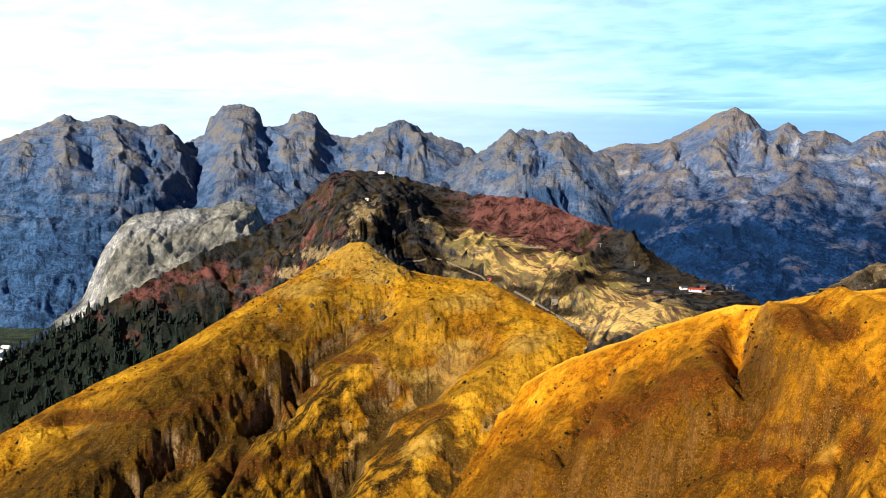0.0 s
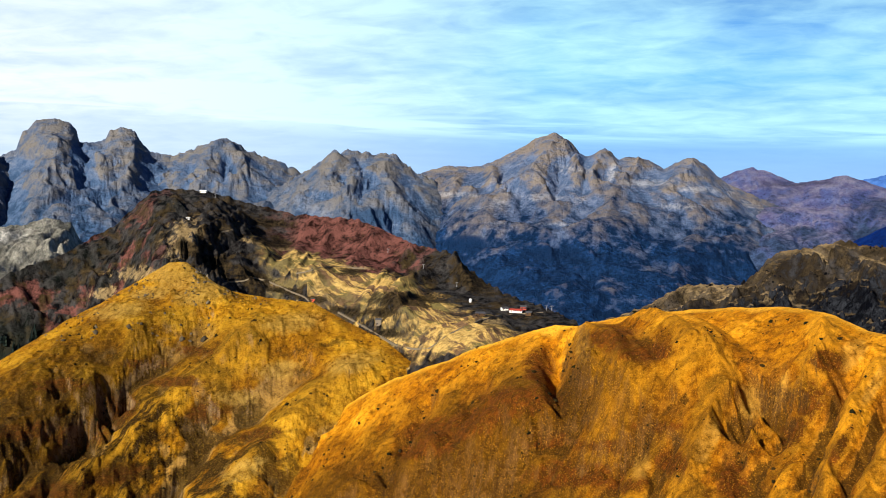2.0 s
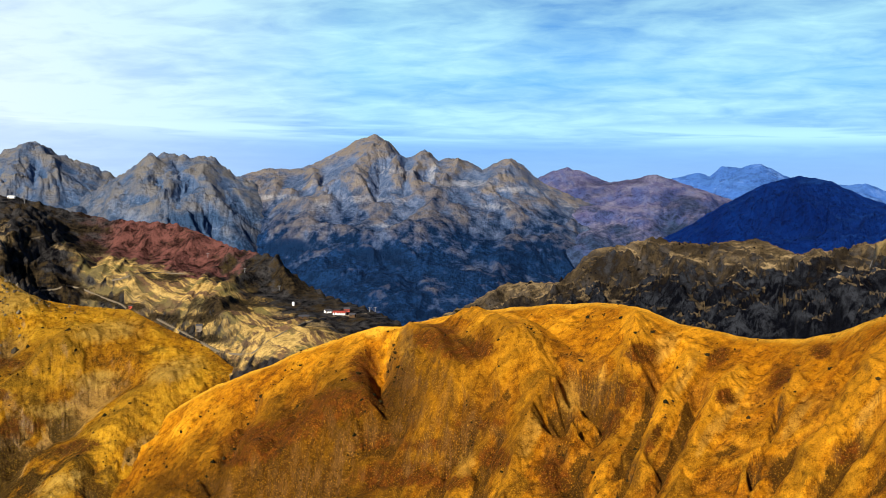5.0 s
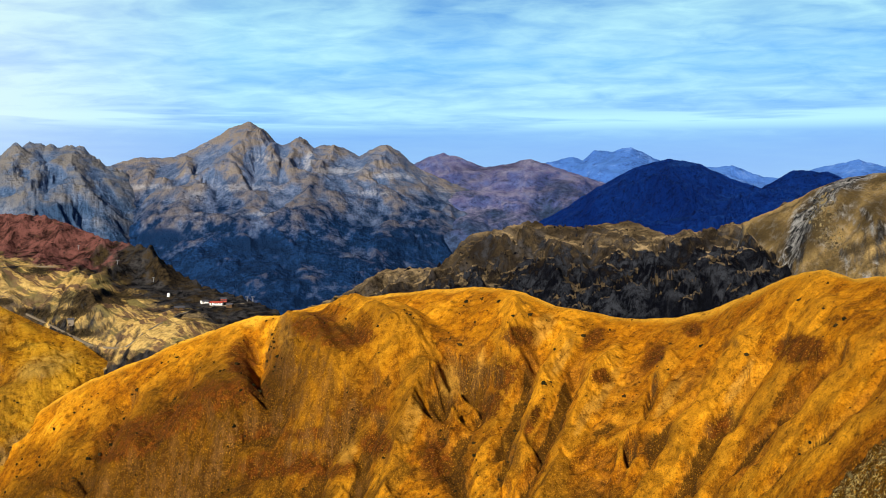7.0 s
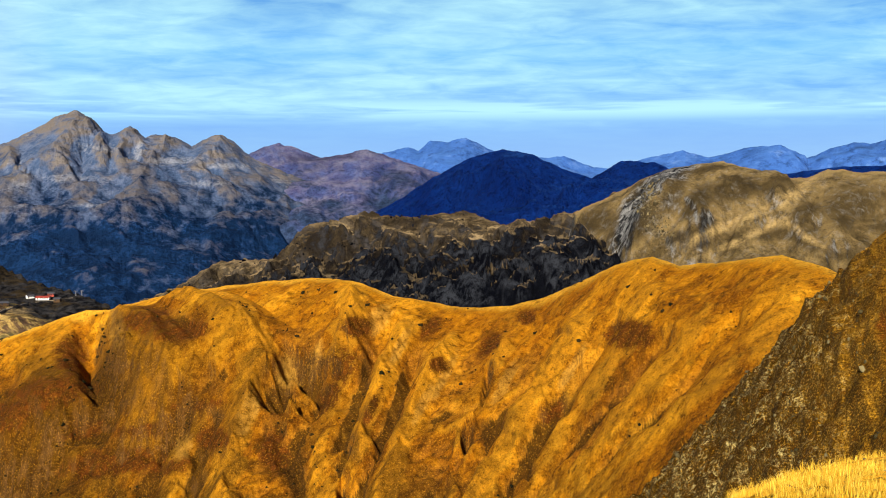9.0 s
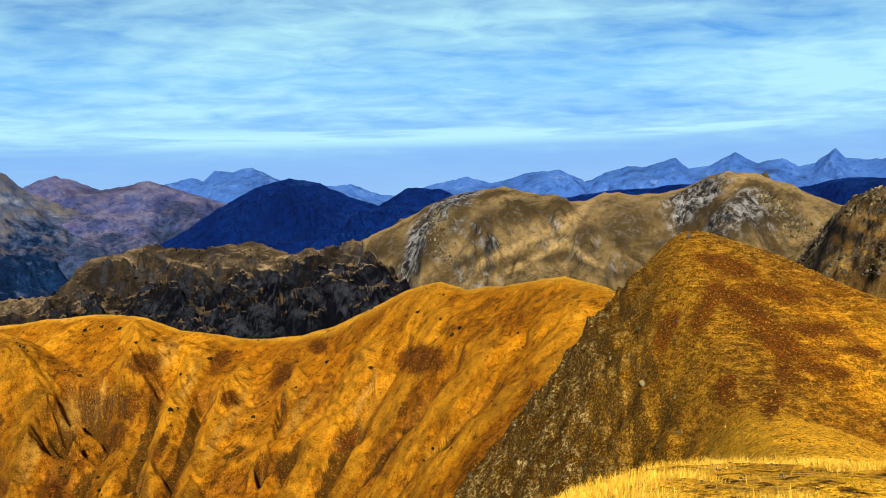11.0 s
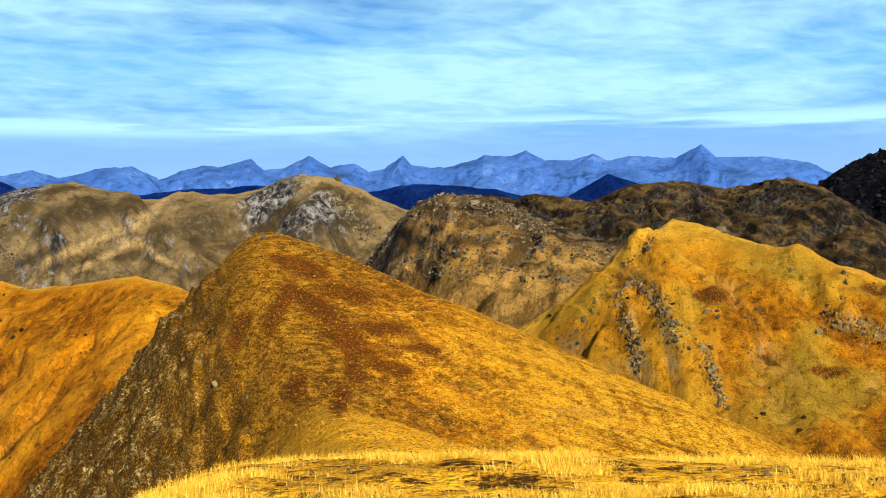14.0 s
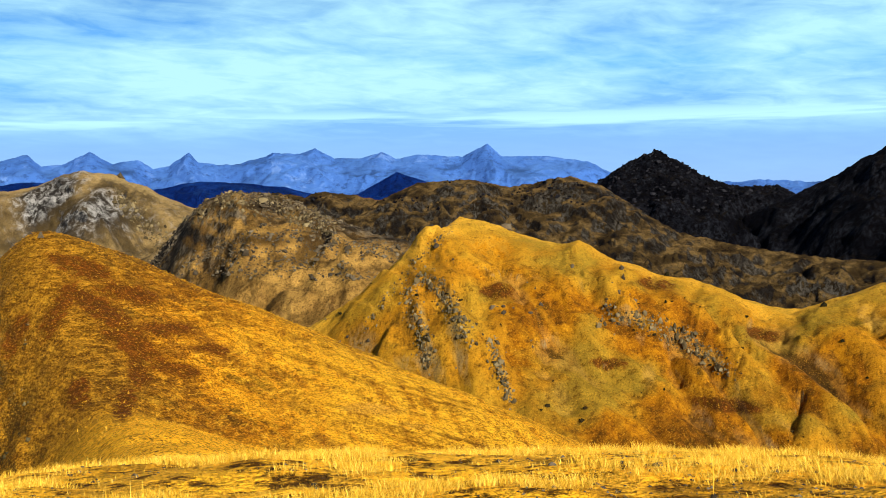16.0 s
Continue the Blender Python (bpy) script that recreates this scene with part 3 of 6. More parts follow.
    Z = Z + calm * gully[0] * deep * ((g1 - 0.5) + 0.22 * (g2 - 0.5))
    if relief[0]:
        wx, wy = fbm(X / relief[1], Y / relief[1], 3, seed + 50), fbm(X / relief[1] + 7, Y / relief[1] + 3, 3, seed + 51)
        sharp = 1 - ridged(X / relief[1] + 0.35 * wx, Y / relief[1] + 0.35 * wy, 6, seed + 52, relief[2] if len(relief) > 2 else 0.43)
        Z = Z + calm * relief[0] * (sharp - 0.45) * np.clip(E / (0.7 * relief[1]), 0, 1)
    if lumps[0]:
        Z = Z + lumps[0] * fbm(X / lumps[1], Y / lumps[1], 6, seed + 20) * np.clip(E / (lumps[1] * 0.6), 0, 1)
    for a0, d0, d1, lean, hgt, wid in spurs:
        off = foot - np.interp(a0, az, arc) + np.interp(a0, az, sinp / cosp) * d0 + lean * (E - d0)
        Z = Z + hgt * np.exp(-np.abs(off / wid) ** 1.4) * smoothstep(d0, d0 + 0.2 * (d1 - d0), E) * (1 - smoothstep(d0 + 0.6 * (d1 - d0), d1, E))
    if strata:
        ph = Z / strata[0] + 0.25 * fbm(X / 300, Y / 300, 3, seed + 60)
        fr = ph - np.floor(ph)
        Z = Z + strata[0] * strata[1] * (smoothstep(0.25, 0.75, fr) - fr) * np.clip(D / 30, 0, 1)
    R = rc[None] - D
    if cut:
        Z = Z - 1.4 * np.maximum(0, np.interp(az, *zip(*cut))[None] - R)
    if lines:
        Z = carve(Z, az, R, lines, seed + 120, X, Y, E)
    A_, E_ = np.broadcast_to(az[None], Z.shape), np.degrees(np.arctan2(Z, R))
    back_ = np.zeros((13, cols))
    marks = {"heath_shade": np.concatenate([back_, blots(A_, E_, heath_shade)]), "scree": np.concatenate([back_, blots(A_, E_, scree)])}
    # crests near 0, hollows near 1: masks growth and the shade coloured into gullies
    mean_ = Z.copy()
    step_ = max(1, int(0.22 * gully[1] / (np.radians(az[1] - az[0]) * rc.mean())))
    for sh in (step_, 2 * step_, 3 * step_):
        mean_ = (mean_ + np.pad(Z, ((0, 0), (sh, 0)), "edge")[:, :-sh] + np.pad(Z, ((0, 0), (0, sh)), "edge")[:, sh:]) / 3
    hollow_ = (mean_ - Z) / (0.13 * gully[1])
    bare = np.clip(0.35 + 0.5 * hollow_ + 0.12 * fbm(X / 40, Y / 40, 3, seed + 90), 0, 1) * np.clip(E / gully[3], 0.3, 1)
    db = back[0] * np.linspace(1, 0, 14)[:-1, None] ** 1.5
    Zb = zc[None] - back[1] * (db / back[0]) * (db / (db + 0.05 * back[0] + round_))
    P = np.concatenate([polar(az[None], rc[None] + db, Zb), polar(az[None], R, Z)])
    U = np.stack(np.broadcast_arrays(np.concatenate([arc[None] + 0 * db, Uarc]), np.concatenate([-db + 0 * arc, E])), -1)
    ob = skin(name, P, U, mat, np.concatenate([np.zeros_like(Zb), bare]), marks=marks)
    return tagged(ob, label, category, kind="structure")


def dist(rows_, pts):
    """Joins (heading, elevation) pairs with the distances interpolated from pts."""
    xs, ys = zip(*pts)
    return [(a, e, float(np.interp(a, xs, ys))) for a, e in rows_]


# distant ranges; aerial haze is put into their blue base colours
m_far = crags("hazy_far_rock", 320, (0.062, 0.16, 0.46), (0.045, 0.13, 0.41), (0.053, 0.145, 0.43), (0.07, 0.18, 0.47), at=(12, 32), mottle=0.05, scar=(0.12, 0.23, 0.51), bump=0.04)
m_blue = crags("hazy_blue_woods", 260, (0.005, 0.038, 0.24), (0.002, 0.02, 0.155), (0.005, 0.034, 0.215), (0.012, 0.062, 0.28), at=(14, 34), mottle=0.4, bump=0.25)
m_lime = highlands("hazy_grey_limestone", 170, (0.095, 0.13, 0.21), (0.14, 0.13, 0.125), (0.23, 0.235, 0.27), (0.045, 0.085, 0.17), (200, 560), (0.04, 0.09, 0.19), 1.2)
m_pyr = highlands("hazy_pale_summit_rock", 150, (0.13, 0.16, 0.245), (0.165, 0.14, 0.125), (0.36, 0.36, 0.38), (0.06, 0.10, 0.19), (270, 560), (0.007, 0.028, 0.088), 0.8)
m_purp = crags("hazy_purple_heath", 200, (0.10, 0.13, 0.30), (0.05, 0.065, 0.19), (0.12, 0.11, 0.24), (0.22, 0.21, 0.30), at=(20, 40), bands=(1.5, 3.0), mottle=0.4, bump=0.12,
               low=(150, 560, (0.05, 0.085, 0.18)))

FAR = [(50, 4800), (90, 4820)]
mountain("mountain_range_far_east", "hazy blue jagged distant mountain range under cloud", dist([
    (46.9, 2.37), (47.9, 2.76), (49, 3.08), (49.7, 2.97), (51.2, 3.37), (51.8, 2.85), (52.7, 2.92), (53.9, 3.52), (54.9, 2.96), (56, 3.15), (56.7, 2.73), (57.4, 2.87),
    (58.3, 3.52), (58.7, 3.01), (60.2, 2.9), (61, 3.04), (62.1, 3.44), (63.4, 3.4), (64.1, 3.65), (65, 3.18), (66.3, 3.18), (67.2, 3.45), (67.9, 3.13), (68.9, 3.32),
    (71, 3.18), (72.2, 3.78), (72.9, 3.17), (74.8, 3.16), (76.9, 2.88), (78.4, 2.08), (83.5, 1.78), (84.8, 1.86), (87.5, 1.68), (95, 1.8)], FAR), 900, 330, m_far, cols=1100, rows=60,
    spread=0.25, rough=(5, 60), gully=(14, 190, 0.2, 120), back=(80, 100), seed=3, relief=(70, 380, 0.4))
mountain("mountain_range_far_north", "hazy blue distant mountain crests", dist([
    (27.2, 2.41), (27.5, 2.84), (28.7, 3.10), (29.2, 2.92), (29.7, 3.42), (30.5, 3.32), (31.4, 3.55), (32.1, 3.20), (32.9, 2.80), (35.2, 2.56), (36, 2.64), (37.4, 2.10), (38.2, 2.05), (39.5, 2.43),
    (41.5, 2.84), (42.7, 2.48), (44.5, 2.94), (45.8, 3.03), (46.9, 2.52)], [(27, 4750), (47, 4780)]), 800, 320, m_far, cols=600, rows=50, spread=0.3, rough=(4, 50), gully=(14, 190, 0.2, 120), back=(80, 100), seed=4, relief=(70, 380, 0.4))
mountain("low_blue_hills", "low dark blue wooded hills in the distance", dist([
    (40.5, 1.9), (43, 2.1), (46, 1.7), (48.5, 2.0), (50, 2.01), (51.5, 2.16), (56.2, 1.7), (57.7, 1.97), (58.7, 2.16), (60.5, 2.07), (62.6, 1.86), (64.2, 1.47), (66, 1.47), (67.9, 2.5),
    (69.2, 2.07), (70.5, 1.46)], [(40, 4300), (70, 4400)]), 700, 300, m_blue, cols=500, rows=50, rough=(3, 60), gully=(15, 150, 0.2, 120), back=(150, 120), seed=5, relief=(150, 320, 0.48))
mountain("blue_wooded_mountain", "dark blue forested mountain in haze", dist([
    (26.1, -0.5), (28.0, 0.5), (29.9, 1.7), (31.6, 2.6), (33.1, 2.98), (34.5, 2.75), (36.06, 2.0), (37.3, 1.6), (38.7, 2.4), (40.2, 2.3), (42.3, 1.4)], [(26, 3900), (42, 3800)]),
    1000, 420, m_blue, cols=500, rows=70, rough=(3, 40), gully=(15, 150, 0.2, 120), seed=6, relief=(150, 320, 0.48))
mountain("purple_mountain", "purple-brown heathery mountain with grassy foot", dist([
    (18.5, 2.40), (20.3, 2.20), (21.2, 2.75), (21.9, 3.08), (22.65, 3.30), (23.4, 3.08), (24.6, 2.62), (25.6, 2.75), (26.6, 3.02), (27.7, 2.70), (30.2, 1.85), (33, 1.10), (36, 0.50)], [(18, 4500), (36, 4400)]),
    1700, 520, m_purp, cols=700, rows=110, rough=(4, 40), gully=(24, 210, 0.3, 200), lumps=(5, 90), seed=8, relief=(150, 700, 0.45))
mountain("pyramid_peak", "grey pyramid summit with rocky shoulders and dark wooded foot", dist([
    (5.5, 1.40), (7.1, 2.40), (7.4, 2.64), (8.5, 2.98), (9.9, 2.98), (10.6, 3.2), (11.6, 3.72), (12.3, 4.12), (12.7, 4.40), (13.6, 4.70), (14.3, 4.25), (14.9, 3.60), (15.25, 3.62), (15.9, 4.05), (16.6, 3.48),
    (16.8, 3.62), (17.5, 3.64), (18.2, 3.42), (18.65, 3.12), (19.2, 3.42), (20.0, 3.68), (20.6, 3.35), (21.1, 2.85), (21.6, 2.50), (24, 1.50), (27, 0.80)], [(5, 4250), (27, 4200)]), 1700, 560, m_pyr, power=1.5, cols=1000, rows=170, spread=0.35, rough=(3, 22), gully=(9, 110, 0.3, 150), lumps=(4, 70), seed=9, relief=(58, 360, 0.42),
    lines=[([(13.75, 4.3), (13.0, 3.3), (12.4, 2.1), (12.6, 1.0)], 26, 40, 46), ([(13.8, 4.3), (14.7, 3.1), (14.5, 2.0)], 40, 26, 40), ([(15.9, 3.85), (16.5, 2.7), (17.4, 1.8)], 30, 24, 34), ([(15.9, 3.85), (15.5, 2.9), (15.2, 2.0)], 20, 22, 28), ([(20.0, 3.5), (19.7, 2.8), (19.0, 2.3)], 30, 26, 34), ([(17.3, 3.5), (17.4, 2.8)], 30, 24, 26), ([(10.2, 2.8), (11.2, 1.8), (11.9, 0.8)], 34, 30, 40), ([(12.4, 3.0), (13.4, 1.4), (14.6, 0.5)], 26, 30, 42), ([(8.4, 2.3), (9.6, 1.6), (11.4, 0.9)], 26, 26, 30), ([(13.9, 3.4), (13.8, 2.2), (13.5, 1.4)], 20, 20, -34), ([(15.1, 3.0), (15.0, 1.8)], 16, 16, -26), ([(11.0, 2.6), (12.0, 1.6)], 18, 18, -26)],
    scree=[(17.9, 2.45, 1.3, 0.22, 0), (20.3, 2.2, 1.1, 0.16, 0), (16.3, 2.9, 0.25, 0.5, 0.3), (19.4, 1.4, 1.2, 0.12, 0), (9.0, 1.65, 1.3, 0.12, -0.6), (11.1, 1.25, 0.5, 0.25, -0.7), (14.0, 0.4, 1.5, 0.08, 0)], heath_shade=[(9.6, -0.6, 1.3, 0.5, 0), (13.6, -1.0, 1.6, 0.35, 0)])
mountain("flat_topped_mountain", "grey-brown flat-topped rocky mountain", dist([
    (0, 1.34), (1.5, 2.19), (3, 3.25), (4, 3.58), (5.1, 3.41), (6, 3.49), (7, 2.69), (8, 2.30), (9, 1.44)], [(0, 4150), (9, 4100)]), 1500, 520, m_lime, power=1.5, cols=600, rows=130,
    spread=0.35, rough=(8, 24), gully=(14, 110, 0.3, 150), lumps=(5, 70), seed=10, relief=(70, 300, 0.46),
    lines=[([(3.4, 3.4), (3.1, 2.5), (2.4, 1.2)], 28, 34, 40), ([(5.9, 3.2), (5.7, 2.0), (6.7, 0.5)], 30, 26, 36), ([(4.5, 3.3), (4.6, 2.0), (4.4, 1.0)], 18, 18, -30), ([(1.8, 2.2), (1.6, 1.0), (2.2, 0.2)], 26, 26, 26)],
    scree=[(2.4, 0.5, 0.9, 0.4, 0)], heath_shade=[(5.2, 0.5, 1.4, 0.45, 0)])
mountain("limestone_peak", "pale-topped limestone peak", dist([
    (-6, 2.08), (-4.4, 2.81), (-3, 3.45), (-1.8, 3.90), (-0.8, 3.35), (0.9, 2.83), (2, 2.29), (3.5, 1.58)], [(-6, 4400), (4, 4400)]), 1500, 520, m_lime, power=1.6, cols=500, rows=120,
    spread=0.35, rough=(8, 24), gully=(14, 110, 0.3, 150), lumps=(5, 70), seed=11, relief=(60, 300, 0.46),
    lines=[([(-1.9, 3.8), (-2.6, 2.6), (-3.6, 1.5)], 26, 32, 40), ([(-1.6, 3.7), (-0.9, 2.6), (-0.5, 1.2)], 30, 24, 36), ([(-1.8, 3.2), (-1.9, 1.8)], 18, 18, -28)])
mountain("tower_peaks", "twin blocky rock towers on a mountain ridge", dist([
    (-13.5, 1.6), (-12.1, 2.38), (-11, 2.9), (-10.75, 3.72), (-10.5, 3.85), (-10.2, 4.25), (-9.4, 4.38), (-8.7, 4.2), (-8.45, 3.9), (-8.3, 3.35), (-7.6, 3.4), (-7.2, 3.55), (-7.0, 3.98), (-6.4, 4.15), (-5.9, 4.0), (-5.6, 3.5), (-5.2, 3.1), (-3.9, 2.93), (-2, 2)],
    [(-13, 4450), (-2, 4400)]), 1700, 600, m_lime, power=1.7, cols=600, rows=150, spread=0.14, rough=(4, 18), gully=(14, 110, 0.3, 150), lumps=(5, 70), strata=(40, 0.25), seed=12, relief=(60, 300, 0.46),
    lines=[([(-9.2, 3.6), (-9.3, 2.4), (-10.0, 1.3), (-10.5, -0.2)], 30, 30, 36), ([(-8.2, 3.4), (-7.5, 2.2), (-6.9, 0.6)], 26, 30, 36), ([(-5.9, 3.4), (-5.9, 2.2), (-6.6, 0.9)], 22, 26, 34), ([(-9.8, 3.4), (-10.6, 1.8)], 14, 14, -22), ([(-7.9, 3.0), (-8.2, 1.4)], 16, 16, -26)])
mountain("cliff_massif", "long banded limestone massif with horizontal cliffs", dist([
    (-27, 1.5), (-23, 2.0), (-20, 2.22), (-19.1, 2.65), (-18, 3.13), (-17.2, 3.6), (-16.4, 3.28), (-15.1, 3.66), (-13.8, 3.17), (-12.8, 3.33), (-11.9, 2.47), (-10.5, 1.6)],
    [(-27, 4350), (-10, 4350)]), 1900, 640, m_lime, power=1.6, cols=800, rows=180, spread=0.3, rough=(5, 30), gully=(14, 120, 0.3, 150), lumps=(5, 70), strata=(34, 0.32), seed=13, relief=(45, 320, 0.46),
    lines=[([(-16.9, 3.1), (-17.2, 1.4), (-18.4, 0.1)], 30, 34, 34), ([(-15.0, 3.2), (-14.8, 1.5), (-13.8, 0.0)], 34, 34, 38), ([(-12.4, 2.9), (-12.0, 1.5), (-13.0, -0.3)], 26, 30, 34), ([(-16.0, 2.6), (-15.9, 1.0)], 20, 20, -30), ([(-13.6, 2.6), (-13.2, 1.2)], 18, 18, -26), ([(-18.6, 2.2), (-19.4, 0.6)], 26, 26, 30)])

# middle distance
m_white = crags("white_limestone", 60, (0.68, 0.66, 0.60), (0.26, 0.26, 0.27), (0.13, 0.13, 0.115), (0.30, 0.28, 0.23), at=(62, 80), low=(30, 130, (0.03, 0.05, 0.10)), mottle=0.3,
                zones=((300, 140, 75, 150, 1.1), (200, 260, 50, 70, 0.9), (430, 30, 130, 26, 0.7)))
m_dark = crags("dark_crag_rock", 60, (0.034, 0.037, 0.046), (0.0012, 0.0016, 0.004), (0.11, 0.075, 0.036), (0.36, 0.255, 0.13), at=(26, 40), bands=(1.8, 1.2), shelf=(190, 230, 0.62), low=(60, 270, (0.004, 0.005, 0.009)), mottle=0.35)
m_dome = crags("brown_pasture_crag", 70, (0.40, 0.385, 0.36), (0.018, 0.018, 0.02), (0.14, 0.095, 0.038), (0.34, 0.23, 0.09), at=(58, 72), mottle=0.3, bands=(3.0, 2.2),
               zones=((225, 75, 52, 85, 1.0), (600, 35, 45, 40, 0.9), (700, 120, 50, 70, 0.8)), rim=(20, (0.52, 0.37, 0.15)))
m_rockt = crags("stony_brown_pasture", 45, (0.24, 0.19, 0.12), (0.015, 0.012, 0.009), (0.20, 0.105, 0.026), (0.48, 0.275, 0.065), at=(48, 60), mottle=0.6, shelf=(60, 50, -0.9))
m_knoll = crags("dark_stony_knoll", 45, (0.08, 0.07, 0.055), (0.004, 0.003, 0.003), (0.05, 0.03, 0.011), (0.20, 0.125, 0.04), at=(30, 44), mottle=0.7)
# near black: cloud shadow over these two peaks is put into the colour
m_black = crags("shaded_peak_rock", 60, (0.016, 0.018, 0.024), (0.0006, 0.0006, 0.002), (0.002, 0.0015, 0.0015), (0.010, 0.007, 0.004), at=(16, 34), mottle=0.8)


def red_rock():
    """Red and dark rock on the outer flank and along the crest, dry turf on the bowl's terraces and floor; the spur's
    shadow is put into the dark colours.
    """
    k = Nodes("red_and_shaded_rock")
    big = k.noise(1 / 55, detail=5, rough=0.6)
    mid = k.noise(1 / 22, detail=6, rough=0.66)
    fine = k.noise(1 / 6, detail=7, rough=0.72)
    crack = k.noise(1.0, k.obj, (1 / 13, 1 / 13, 1 / 18), detail=7, rough=0.7, dist=0.3)
    # near-black rock: shadow below the spur is put into this colour
    rock = k.mix(k.ramp(crack, [(0.42, 0.0), (0.58, 1.0)]), (0.0012, 0.0012, 0.002), (0.042, 0.039, 0.038))
    red = k.mix(k.ramp(crack, [(0.40, 0.0), (0.56, 1.0)]), (0.016, 0.006, 0.005), (0.14, 0.055, 0.045))
    xy = k.n.new("ShaderNodeSeparateXYZ")
    k.l.new(k.uv, xy.inputs[0])
    wob = k.math("MULTIPLY", k.math("SUBTRACT", k.math("ADD", big, mid), 1.0), 150)
    down = k.math("DIVIDE", k.math("ADD", xy.outputs[1], wob), 500)
    along = k.math("DIVIDE", k.math("ADD", k.math("ADD", xy.outputs[0], wob), 200), 1000)
    scarp = k.math("MULTIPLY", k.ramp(down, [(0.16, 1.0), (0.23, 0.0)]), k.ramp(along, [(0.21, 0.0), (0.27, 1.0), (0.48, 1.0), (0.51, 0.0)]))
    patch = k.math("MULTIPLY", k.ramp(big, [(0.53, 0.0), (0.58, 1.0)]), k.ramp(along, [(0.02, 1.0), (0.10, 0.0)]))
    r = k.mix(k.math("MAXIMUM", scarp, patch), rock, red)
    # brown dust and turf between the rocks
    r = k.mix(k.math("MULTIPLY", k.ramp(mid, [(0.50, 0.0), (0.60, 0.8)]), k.math("SUBTRACT", 1.0, scarp)), r, k.mix(fine, (0.016, 0.011, 0.005), (0.07, 0.046, 0.018)))
    r = k.mix(k.ramp(fine, [(0.34, 0.9), (0.48, 0.0)]), r, (0.010, 0.008, 0.008))
    straw = k.mix(k.ramp(fine, [(0.36, 0.0), (0.54, 1.0)]), (0.28, 0.165, 0.04), (0.64, 0.42, 0.13))
    bands_ = k.noise(1.0, k.uv, (1 / 90, 1 / 15, 1), detail=6, rough=0.66, dist=0.6)
    turf = k.mix(k.ramp(bands_, [(0.49, 1.0), (0.545, 0.0)]), straw, k.mix(k.ramp(big, [(0.46, 0.0), (0.54, 1.0)]), k.mix(fine, (0.09, 0.05, 0.026), (0.22, 0.125, 0.065)), k.mix(fine, (0.10, 0.08, 0.025), (0.24, 0.18, 0.06))))
    grey = k.mix(fine, (0.05, 0.04, 0.025), (0.22, 0.165, 0.085))
    step_ = k.math("MULTIPLY", k.ramp(down, [(0.36, 0.0), (0.40, 1.0), (0.52, 1.0), (0.57, 0.0)]), k.ramp(mid, [(0.44, 1.0), (0.56, 0.25)]))
    turf = k.mix(k.math("MULTIPLY", step_, 0.5), turf, grey)
    r = k.mix(k.ramp(k.math("ADD", k.attr("scree"), k.math("MULTIPLY", k.math("SUBTRACT", k.math("ADD", mid, fine), 1.0), 2.2)), [(0.45, 0.0), (0.8, 0.8)]), r, k.mix(k.ramp(fine, [(0.38, 0.0), (0.6, 1.0)]), (0.06, 0.04, 0.018), (0.34, 0.24, 0.115)))
    # mask edge leans right, so dark rock covers the spur's shadow wedge
    bowl = k.math("MULTIPLY", k.ramp(k.math("SUBTRACT", along, k.math("MULTIPLY", down, 0.30)), [(0.14, 0.0), (0.18, 1.0)]), k.ramp(down, [(0.17, 0.0), (0.25, 1.0)]))
    soft = k.math("SUBTRACT", 1.0, k.slope(38, 52))
    loose = k.math("MULTIPLY", k.math("SUBTRACT", k.math("ADD", mid, fine), 1.0), 2.0)
    turf = k.mix(k.ramp(k.math("ADD", k.attr("scree"), loose), [(0.30, 0.0), (0.60, 0.9)]), turf, straw)
    c = k.mix(k.math("MULTIPLY", soft, bowl), r, turf)
    # dark broken rock on the steps, and the spur's cast shadow put into colour
    c = k.mix(k.ramp(k.math("ADD", k.attr("heath_shade"), loose), [(0.30, 0.0), (0.58, 0.95)]), c, k.mix(k.ramp(fine, [(0.42, 0.0), (0.64, 1.0)]), (0.003, 0.0025, 0.002), (0.05, 0.034, 0.016)))
    f = k.math("ADD", k.height(130, 200), k.math("MULTIPLY", k.math("SUBTRACT", big, 0.5), 2.0), clamp=True)
    f = k.math("MAXIMUM", f, k.ramp(along, [(0.02, 0.0), (0.10, 1.0)]))
    c = k.mix(f, k.mix(fine, (0.004, 0.008, 0.007), (0.02, 0.026, 0.018)), c)
    h = k.math("ADD", k.math("MULTIPLY", crack, 0.6), k.math("MULTIPLY", fine, 0.5))
    return k.done(c, 0.92, h, 5.5, 1.0)


